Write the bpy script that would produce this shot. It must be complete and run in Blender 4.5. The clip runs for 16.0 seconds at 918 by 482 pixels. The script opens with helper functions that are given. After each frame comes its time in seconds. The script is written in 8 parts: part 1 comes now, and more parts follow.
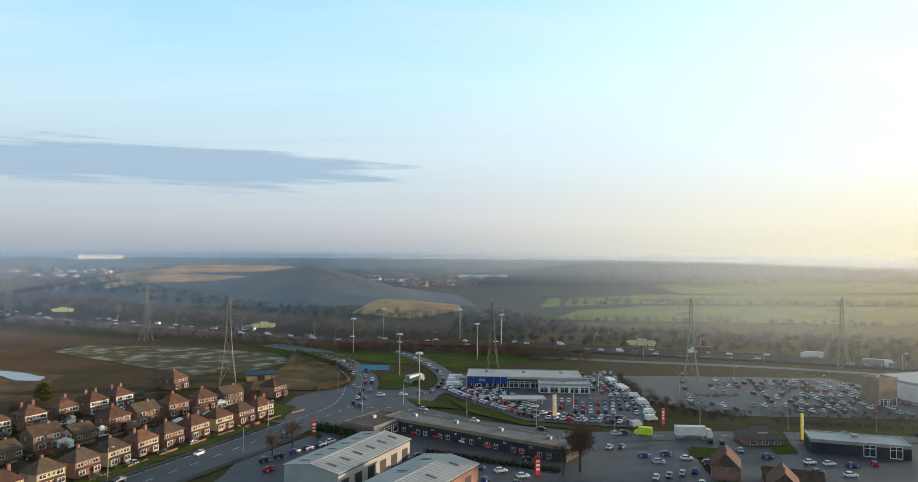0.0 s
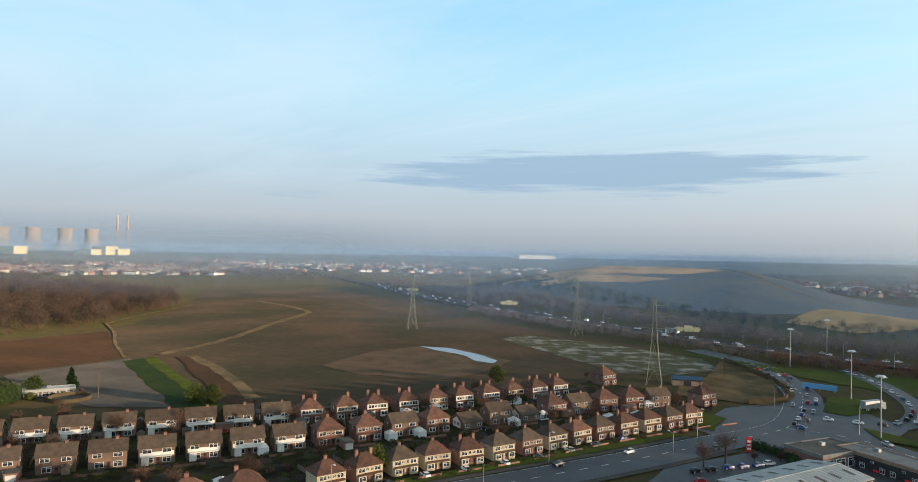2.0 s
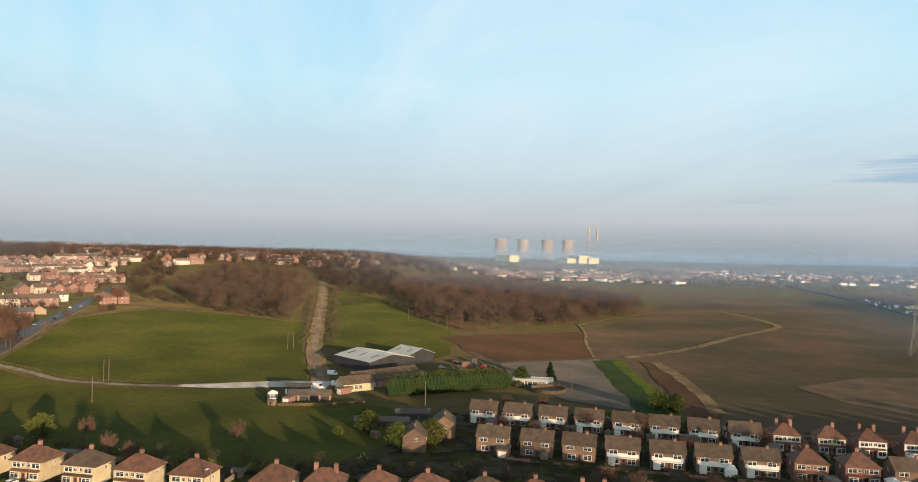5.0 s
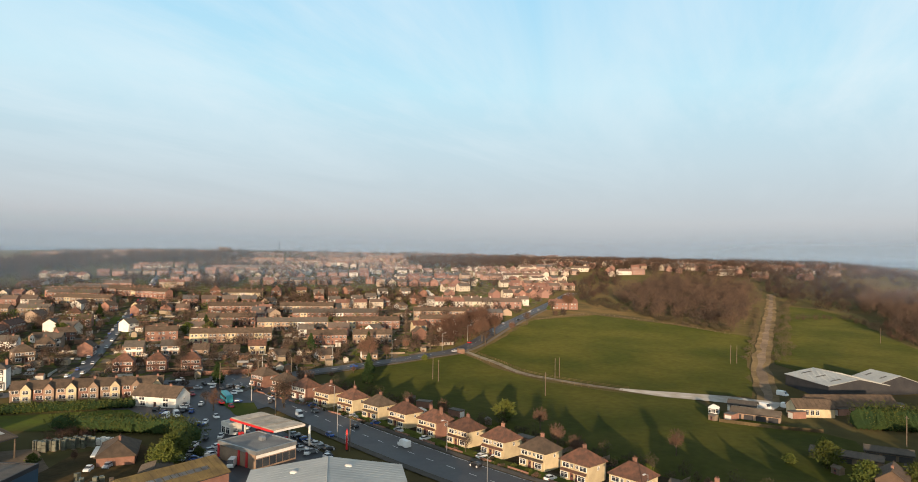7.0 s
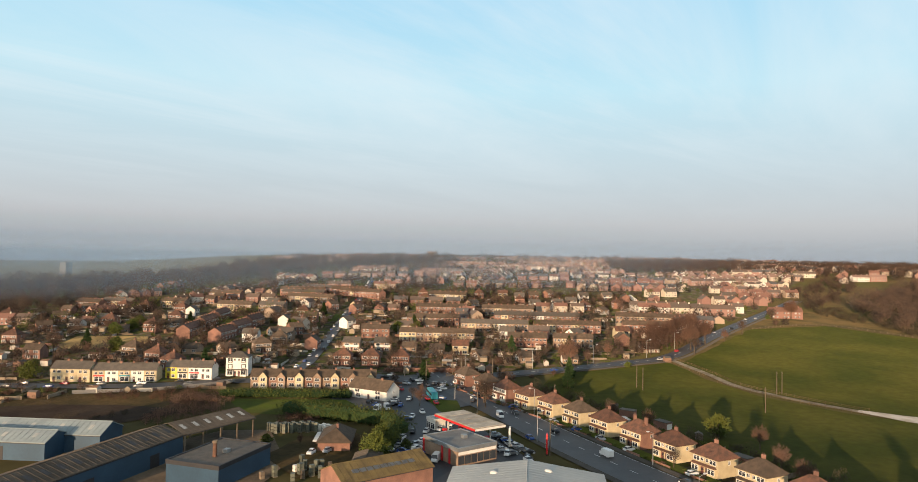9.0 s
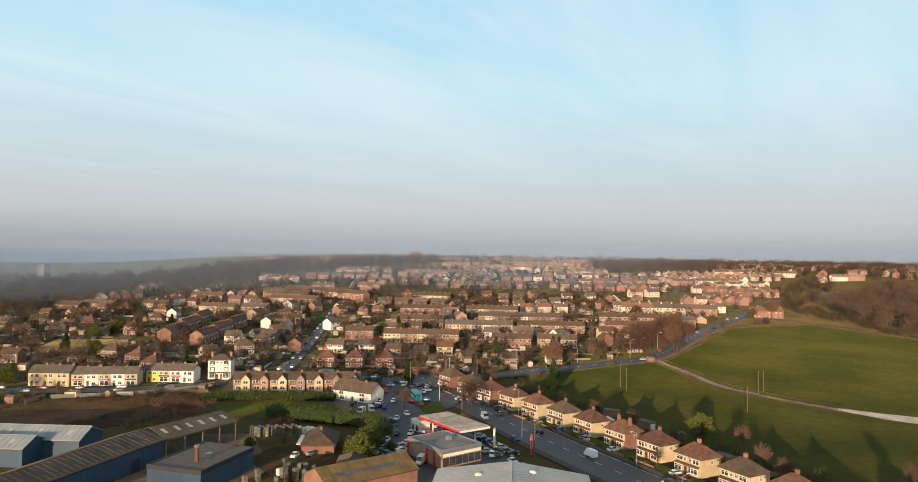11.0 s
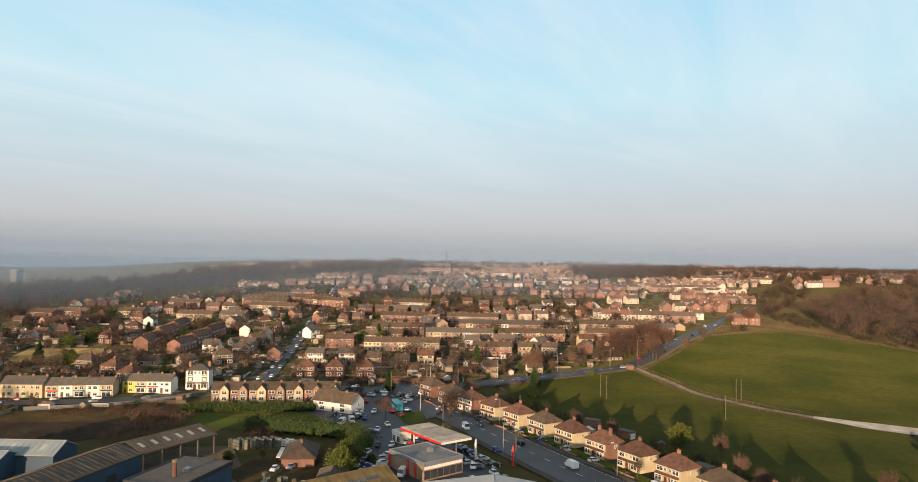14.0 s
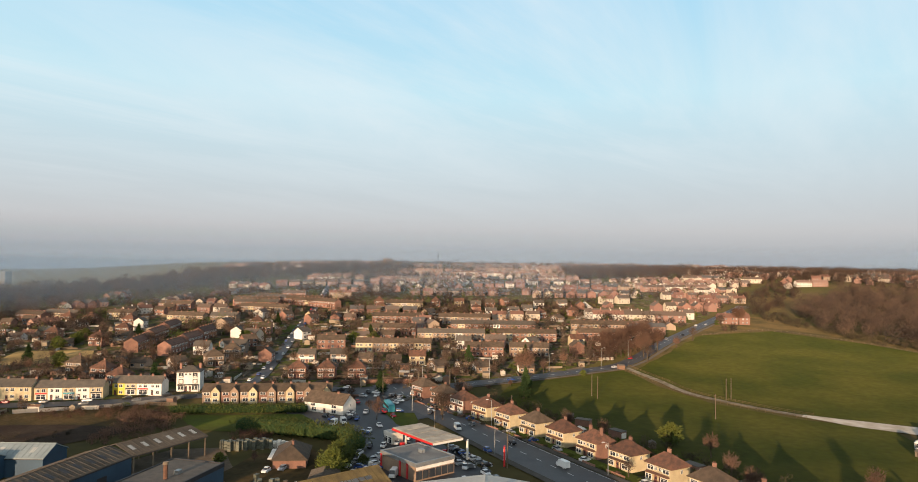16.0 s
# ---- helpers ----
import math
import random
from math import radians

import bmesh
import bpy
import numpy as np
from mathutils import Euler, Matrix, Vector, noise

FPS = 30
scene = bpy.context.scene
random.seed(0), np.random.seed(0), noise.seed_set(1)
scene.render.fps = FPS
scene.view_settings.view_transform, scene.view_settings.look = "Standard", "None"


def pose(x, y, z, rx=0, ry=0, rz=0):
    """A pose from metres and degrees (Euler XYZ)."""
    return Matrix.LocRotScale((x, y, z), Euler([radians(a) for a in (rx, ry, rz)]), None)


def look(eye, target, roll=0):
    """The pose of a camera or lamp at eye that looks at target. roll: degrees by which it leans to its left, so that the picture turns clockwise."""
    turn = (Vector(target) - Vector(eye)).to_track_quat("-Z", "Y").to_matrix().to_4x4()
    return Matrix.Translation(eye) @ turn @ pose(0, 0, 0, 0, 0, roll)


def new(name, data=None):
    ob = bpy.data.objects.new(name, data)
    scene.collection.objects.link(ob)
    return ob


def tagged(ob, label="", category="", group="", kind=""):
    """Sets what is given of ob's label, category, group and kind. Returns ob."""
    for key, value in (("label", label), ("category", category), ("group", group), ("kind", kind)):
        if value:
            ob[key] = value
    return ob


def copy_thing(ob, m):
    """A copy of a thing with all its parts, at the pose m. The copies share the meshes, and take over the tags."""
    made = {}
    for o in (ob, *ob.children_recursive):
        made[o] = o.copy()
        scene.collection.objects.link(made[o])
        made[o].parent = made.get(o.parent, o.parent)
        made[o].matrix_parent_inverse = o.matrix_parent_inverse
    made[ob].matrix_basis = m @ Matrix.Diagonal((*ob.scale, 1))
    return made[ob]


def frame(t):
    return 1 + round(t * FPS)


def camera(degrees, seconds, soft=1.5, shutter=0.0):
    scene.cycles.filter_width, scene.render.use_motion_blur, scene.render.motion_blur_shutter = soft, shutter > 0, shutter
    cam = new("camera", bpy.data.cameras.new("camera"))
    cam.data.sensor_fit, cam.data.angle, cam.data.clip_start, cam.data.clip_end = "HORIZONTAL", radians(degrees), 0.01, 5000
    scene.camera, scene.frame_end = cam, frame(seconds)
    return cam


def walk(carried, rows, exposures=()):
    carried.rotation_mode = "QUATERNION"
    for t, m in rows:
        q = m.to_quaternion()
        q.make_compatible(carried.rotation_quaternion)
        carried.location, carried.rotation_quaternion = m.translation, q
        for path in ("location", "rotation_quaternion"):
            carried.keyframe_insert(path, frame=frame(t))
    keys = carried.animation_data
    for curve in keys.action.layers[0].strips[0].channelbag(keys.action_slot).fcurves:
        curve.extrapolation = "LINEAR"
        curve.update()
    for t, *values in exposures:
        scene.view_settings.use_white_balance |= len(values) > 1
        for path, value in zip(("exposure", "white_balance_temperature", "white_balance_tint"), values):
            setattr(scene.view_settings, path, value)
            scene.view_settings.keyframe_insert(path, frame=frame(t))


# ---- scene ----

# ---------- camera and its path: seconds, x, y, z, pitch, roll, yaw ----------
cam = camera(68.36, 16.0, soft=0.9)
PATH = [
    (0.0, 1.2, -1.0, 60.1, 1.25, 0.41, 3.40), (0.5, 0.9, -1.0, 60.2, 1.21, 0.36, 3.49),
    (0.6, 0.6, -0.9, 60.2, 1.21, 0.40, 4.40), (0.8, 0.0, -0.6, 60.2, 1.20, 0.44, 7.10),
    (1.0, -0.8, -0.3, 60.2, 1.19, 0.49, 10.93),
    (1.5, -2.2, 1.2, 60.0, 1.11, 0.84, 23.83), (2.0, -3.3, 2.7, 59.7, 0.99, 1.11, 37.88),
    (2.5, -5.2, 4.8, 59.5, 0.88, 1.32, 51.27), (3.0, -7.5, 6.2, 59.2, 0.74, 1.39, 63.05),
    (3.2, -8.0, 6.4, 59.2, 0.70, 1.40, 67.58), (5.3, -10.7, 7.1, 58.3, 1.03, 1.13, 76.87),
    (5.5, -10.9, 7.0, 58.2, 1.07, 0.99, 79.73), (5.6, -11.4, 7.3, 58.0, 1.10, 0.97, 83.5),
    (5.8, -12.3, 7.9, 57.7, 1.16, 0.94, 91.5), (6.0, -13.0, 8.4, 57.4, 1.21, 0.92, 98.92),
    (6.1, -13.3, 8.6, 57.3, 1.22, 0.92, 100.6), (6.3, -13.8, 8.9, 57.1, 1.24, 0.91, 102.0),
    (6.5, -14.3, 9.0, 57.0, 1.25, 0.91, 104.79), (7.0, -15.9, 8.4, 56.4, 1.28, 0.99, 111.72),
    (7.5, -17.7, 7.8, 55.8, 1.30, 1.05, 118.68), (8.0, -18.6, 7.0, 55.4, 1.31, 1.11, 124.66),
    (8.2, -18.9, 7.0, 55.3, 1.35, 1.09, 126.6), (9.2, -19.6, 6.6, 55.4, 1.38, 1.04, 128.6),
    (10.5, -19.8, 6.4, 55.5, 1.40, 1.01, 127.63), (11.0, -19.7, 6.5, 55.6, 1.46, 0.87, 127.23),
    (11.5, -19.6, 6.5, 55.5, 1.52, 0.83, 126.89), (12.0, -19.6, 6.5, 55.6, 1.60, 0.84, 126.56),
    (12.5, -19.4, 6.4, 56.2, 1.68, 0.90, 126.23), (13.0, -19.3, 6.4, 56.9, 1.80, 0.99, 125.96),
    (13.5, -19.3, 6.3, 57.4, 1.84, 1.00, 125.77), (14.0, -19.4, 6.2, 57.5, 1.88, 0.93, 125.57),
    (14.5, -19.3, 6.2, 57.5, 1.93, 0.83, 125.32), (15.0, -19.2, 6.3, 57.5, 1.94, 0.80, 125.17),
    (15.5, -19.2, 6.4, 57.5, 1.94, 0.79, 125.00), (16.0, -19.1, 6.6, 57.6, 1.93, 0.77, 124.87)]


def shot(r):
    """A row of PATH as a pose: yaw to the left, then pitch up, then roll about the way ahead."""
    return pose(*r[1:4], 0, 0, r[6]) @ pose(0, 0, 0, 90 + r[4], 0, 0) @ pose(0, 0, 0, 0, 0, r[5])


# the picture's white balance drifts from cool, near the sun, to warm
walk(cam, [(r[0], shot(r)) for r in PATH],
     [(0.0, 0.03, 6250, 9), (1.0, -0.12, 6080, 7), (2.0, -0.02, 6050, 7), (3.0, 0.06, 6250, 8), (5.5, 0.0, 6450, 9), (7.5, 0.0, 6550, 10), (10.5, 0.0, 6750, 12), (16.0, 0.0, 6800, 13)])

# ---------- sky and sun ----------
SUN_AZ, SUN_EL = -74.0, 5.9     # degrees to the left of +y, and above the horizon
sun_way = Vector((-math.sin(radians(SUN_AZ)) * math.cos(radians(SUN_EL)),
                  math.cos(radians(SUN_AZ)) * math.cos(radians(SUN_EL)), math.sin(radians(SUN_EL))))
sun = new("sun", bpy.data.lights.new("sun", "SUN"))
sun.data.energy, sun.data.angle, sun.data.color = 7.0, radians(0.6), (1.0, 0.72, 0.47)
sun.matrix_world = look((0, 0, 300), (Vector((0, 0, 300)) - sun_way))

world = bpy.data.worlds.new("sky")
scene.world = world
world.use_nodes = True
wn, wl = world.node_tree.nodes, world.node_tree.links
wn.clear()


def wnode(kind, **values):
    n = wn.new(kind)
    for k, v in values.items():
        n.inputs[k].default_value = v
    return n


def wmath(op, a, b=0.0):
    n = wn.new("ShaderNodeMath")
    n.operation = op
    for i, v in enumerate((a, b)):
        if isinstance(v, (int, float)):
            n.inputs[i].default_value = v
        else:
            wl.new(v, n.inputs[i])
    return n.outputs[0]


def wramp(src, stops):
    n = wn.new("ShaderNodeValToRGB")
    els = n.color_ramp.elements
    while len(els) < len(stops):
        els.new(0.5)
    for e, (p, c) in zip(els, stops):
        e.position, e.color = p, (*c, 1) if isinstance(c, tuple) else (c, c, c, 1)
    wl.new(src, n.inputs[0])
    return n.outputs[0]


def wmix(fac, a, b):
    n = wn.new("ShaderNodeMix")
    n.data_type = "RGBA"
    for s, v in ((0, fac), (6, a), (7, b)):
        if isinstance(v, tuple):
            n.inputs[s].default_value = (*v, 1)
        elif isinstance(v, float):
            n.inputs[s].default_value = v
        else:
            wl.new(v, n.inputs[s])
    return n.outputs[2]


way = wn.new("ShaderNodeTexCoord").outputs["Generated"]
sep = wn.new("ShaderNodeSeparateXYZ")
wl.new(way, sep.inputs[0])
up = sep.outputs[2]
nishita = wn.new("ShaderNodeTexSky")
nishita.sky_type, nishita.sun_disc = "NISHITA", False
nishita.sun_elevation, nishita.sun_rotation = radians(SUN_EL), radians(-SUN_AZ)
nishita.air_density, nishita.dust_density, nishita.ozone_density, nishita.altitude = 1.0, 0.6, 3.0, 60
# clear air above, mist towards the horizon, brighter and warmer towards the sun
toward = wn.new("ShaderNodeVectorMath")
toward.operation = "DOT_PRODUCT"
wl.new(way, toward.inputs[0])
toward.inputs[1].default_value = sun_way
near_sun = wmath("POWER", wmath("MAXIMUM", wmath("ADD", wmath("MULTIPLY", toward.outputs["Value"], 0.5), 0.5), 0.0), 4.3)
blue = wramp(up, [(0.0, (2.9, 3.25, 3.7)), (0.05, (4.5, 4.7, 4.95)), (0.13, (4.75, 5.8, 6.35)), (0.24, (4.5, 6.8, 7.8)), (0.38, (3.2, 6.0, 7.9)), (0.46, (1.9, 3.6, 5.2)), (0.6, (0.9, 1.75, 2.8)), (1.0, (0.35, 0.8, 1.5))])
clear = wmix(0.94, nishita.outputs[0], blue)
glow = wmix(near_sun, (0.0, 0.0, 0.0), (7.5, 6.3, 4.2))
add = wn.new("ShaderNodeMix")
add.data_type, add.blend_type = "RGBA", "ADD"
add.inputs[0].default_value = 1.0
wl.new(clear, add.inputs[6])
wl.new(glow, add.inputs[7])
air = add.outputs[2]
# thin streaks of high cloud, on a plane overhead
flat = wn.new("ShaderNodeCombineXYZ")
depth = wmath("ADD", wmath("MAXIMUM", up, 0.0), 0.07)
wl.new(wmath("DIVIDE", sep.outputs[0], depth), flat.inputs[0])
wl.new(wmath("DIVIDE", sep.outputs[1], depth), flat.inputs[1])
turned = wn.new("ShaderNodeMapping")
turned.inputs["Rotation"].default_value = (0, 0, radians(28))
turned.inputs["Scale"].default_value = (0.22, 0.62, 1)
wl.new(flat.outputs[0], turned.inputs[0])
wisp = wnode("ShaderNodeTexNoise", Scale=1.3, Detail=8.0, Roughness=0.62, Distortion=0.7)
wl.new(turned.outputs[0], wisp.inputs["Vector"])
wisps = wmath("MULTIPLY", wramp(wisp.outputs[0], [(0.40, 0.0), (0.74, 1.0)]), wramp(up, [(0.05, 0.0), (0.22, 0.7)]))
sky = wmix(wisps, air, (6.6, 7.3, 7.7))
# one long grey bank low over the hill
bank_up = wmath("MULTIPLY", wmath("SUBTRACT", up, 0.118), 28.0)
side = wn.new("ShaderNodeVectorMath")
side.operation = "DOT_PRODUCT"
wl.new(way, side.inputs[0])
side.inputs[1].default_value = (-math.sin(radians(27)), math.cos(radians(27)), 0)
bank_in = wmath("MULTIPLY", wmath("SUBTRACT", 1.0, side.outputs["Value"]), 13.0)
bank = wmath("SUBTRACT", 1.0, wmath("ADD", wmath("MULTIPLY", bank_up, bank_up), bank_in))
tear = wnode("ShaderNodeTexNoise", Scale=3.0, Detail=5.0, Roughness=0.6)
stretch = wn.new("ShaderNodeMapping")
stretch.inputs["Scale"].default_value = (1.6, 1.6, 26)
wl.new(way, stretch.inputs[0])
wl.new(stretch.outputs[0], tear.inputs["Vector"])
low_up = wmath("MULTIPLY", wmath("SUBTRACT", up, 0.083), 75.0)
low_side = wn.new("ShaderNodeVectorMath")
low_side.operation = "DOT_PRODUCT"
wl.new(way, low_side.inputs[0])
low_side.inputs[1].default_value = (-math.sin(radians(51)), math.cos(radians(51)), 0)
low_bank = wmath("SUBTRACT", 0.8, wmath("ADD", wmath("MULTIPLY", low_up, low_up), wmath("MULTIPLY", wmath("SUBTRACT", 1.0, low_side.outputs["Value"]), 95.0)))
bank = wmath("MAXIMUM", bank, low_bank)
bank = wmath("ADD", bank, wmath("MULTIPLY", wmath("SUBTRACT", tear.outputs[0], 0.52), 3.0))
bank = wmath("MULTIPLY", wramp(bank, [(0.1, 0.0), (0.6, 1.0)]), 0.8)
sky = wmix(bank, sky, (2.9, 4.0, 5.1))
# a yellow tinge low down near the sun
low_sun = wmath("MULTIPLY", wmath("MINIMUM", wmath("MAXIMUM", wmath("SUBTRACT", wmath("MULTIPLY", near_sun, 2.2), 0.22), 0.0), 1.0), wramp(up, [(0.0, 0.95), (0.14, 0.0)]))
sky = wmix(low_sun, sky, (7.6, 6.9, 4.5))
# haze over the last of the land, under the horizon
under = wmath("MINIMUM", wmath("MAXIMUM", wmath("MULTIPLY", wmath("ADD", up, 0.010), 70.0), 0.0), 1.0)
sky = wmix(under, (2.0, 2.4, 3.0), sky)
back = wn.new("ShaderNodeBackground")
back.inputs[1].default_value = 0.125
wl.new(sky, back.inputs[0])
wl.new(back.outputs[0], wn.new("ShaderNodeOutputWorld").inputs[0])
scene.view_settings.exposure = 0.0

# ---------- the lie of the land ----------


def rise(a, b, v):
    t = min(1.0, max(0.0, (v - a) / (b - a)))
    return t * t * (3 - 2 * t)


def bump(x, y, cx, cy, turn, along, across, high):
    c, s = math.cos(radians(turn)), math.sin(radians(turn))
    u, v = (x - cx) * c + (y - cy) * s, -(x - cx) * s + (y - cy) * c
    return high * math.exp(-(u / along) ** 2 / 2 - (v / across) ** 2 / 2)


def land(x, y):
    """Height of the ground: flat by the road, rising to the town, the pasture and the tip."""
    far, a = math.hypot(x, y), math.degrees(math.atan2(-x, y)) % 360
    w = rise(84, 112, a) * (1 - 0.72 * rise(132, 166, a)) * (1 - rise(185, 240, a))
    w += (rise(76, 98, a) * (1 - 0.72 * rise(132, 166, a)) * (1 - rise(185, 240, a)) - w) * rise(620, 1150, far) * 0.7
    r = max(far - 278, 0)
    r = r * r / (r + 20)
    z = w * 71.3 * (1 - math.exp(-r / 1050)) * (1 - 0.75 * rise(2300, 3900, far))
    z += rise(60, 84, a) * (1 - rise(84, 112, a)) * 24 * (1 - math.exp(-max(far - 330, 0) / 450)) * (1 - rise(1000, 1700, far))
    z += 45 * rise(3.5, 17, a) * (1 - rise(25, 41, a)) * math.exp(-((far - 960) / 135) ** 2 / 2)
    z += bump(x, y, -80, 710, -20, 55, 50, 9)
    z += 35 * rise(2600, 4800, far) - 18 * rise(146, 162, a) * (1 - rise(190, 230, a)) * rise(1200, 2000, far)
    # the ridge goes on behind the woods, and falls away to a wide valley behind the shops
    k = rise(70, 84, a) * (1 - rise(104, 116, a)) * rise(860, 1450, far) * (1 - rise(2300, 3400, far))
    z += max(0.0, 47 - z) * k
    z -= (z + 14) * rise(143, 158, a) * (1 - rise(200, 240, a)) * rise(880, 1250, far)
    signed = a - 360 if a > 180 else a
    if signed < 0:
        z += 30 * rise(0, 9, -signed) * (1 - 0.85 * rise(12, 34, -signed)) * rise(1300, 2000, far) * (1 - rise(2300, 3200, far)) - 35 * rise(8, 30, -signed) * rise(2600, 4800, far)
    return z


# ---------- materials ----------


def mat(name, a, b=None, scale=0.5, rough=0.8, metal=0.0, relief=0.0, vary=0.0, island=False, fine=0.25, spec=0.3):
    """Two tones mixed by broad noise, grained by fine noise, each thing a little its own."""
    m = bpy.data.materials.new(name)
    m.use_nodes = True
    n, l = m.node_tree.nodes, m.node_tree.links
    bsdf = n["Principled BSDF"]
    bsdf.inputs["Roughness"].default_value, bsdf.inputs["Metallic"].default_value = rough, metal
    bsdf.inputs["Specular IOR Level"].default_value = spec if rough < 0.9 else 0.06
    bsdf.inputs["Diffuse Roughness"].default_value = 1.0 if rough >= 0.9 else 0.3
    b = b or tuple(v * 0.75 for v in a)
    geo = n.new("ShaderNodeNewGeometry")
    big = n.new("ShaderNodeTexNoise")
    big.inputs["Scale"].default_value, big.inputs["Detail"].default_value = scale, 4
    small = n.new("ShaderNodeTexNoise")
    small.inputs["Scale"].default_value, small.inputs["Detail"].default_value = scale * 11, 3
    for t in (big, small):
        l.new(geo.outputs["Position"], t.inputs["Vector"])
    ramp = n.new("ShaderNodeValToRGB")
    ramp.color_ramp.elements[0].position, ramp.color_ramp.elements[1].position = 0.36, 0.64
    ramp.color_ramp.elements[0].color, ramp.color_ramp.elements[1].color = (*a, 1), (*b, 1)
    l.new(big.outputs[0], ramp.inputs[0])
    hsv = n.new("ShaderNodeHueSaturation")
    l.new(ramp.outputs[0], hsv.inputs["Color"])
    val = n.new("ShaderNodeMath")
    val.operation = "MULTIPLY_ADD"
    l.new(small.outputs[0], val.inputs[0])
    val.inputs[1].default_value, val.inputs[2].default_value = fine * 2, 1 - fine
    last = val.outputs[0]
    if vary:
        rnd = geo.outputs["Random Per Island"] if island else n.new("ShaderNodeObjectInfo").outputs["Random"]
        more = n.new("ShaderNodeMath")
        more.operation = "MULTIPLY_ADD"
        l.new(rnd, more.inputs[0])
        more.inputs[1].default_value, more.inputs[2].default_value = vary * 2, 1 - vary
        both = n.new("ShaderNodeMath")
        both.operation = "MULTIPLY"
        l.new(more.outputs[0], both.inputs[0])
        l.new(last, both.inputs[1])
        last = both.outputs[0]
    l.new(last, hsv.inputs["Value"])
    l.new(hsv.outputs[0], bsdf.inputs["Base Color"])
    if relief:
        bp = n.new("ShaderNodeBump")
        bp.inputs["Distance"].default_value, bp.inputs["Strength"].default_value = relief, 0.8
        l.new(small.outputs[0], bp.inputs["Height"])
        l.new(bp.outputs[0], bsdf.inputs["Normal"])
    return m


def mixed(name, tones, rough=0.85, scale=0.6):
    """One tone out of several for each joined piece, for what stands too far off to be told apart."""
    m = mat(name, (0.5, 0.5, 0.5), (0.5, 0.5, 0.5), scale, rough)
    n, l = m.node_tree.nodes, m.node_tree.links
    geo = n.new("ShaderNodeNewGeometry")
    ramp = n.new("ShaderNodeValToRGB")
    ramp.color_ramp.interpolation = "CONSTANT"
    els = ramp.color_ramp.elements
    while len(els) < len(tones):
        els.new(0.5)
    for i, (e, c) in enumerate(zip(els, tones)):
        e.position, e.color = i / len(tones), (*c, 1)
    l.new(geo.outputs["Random Per Island"], ramp.inputs[0])
    hsv = [k for k in n if k.type == "HUE_SAT"][0]
    l.new(ramp.outputs[0], hsv.inputs["Color"])
    return m


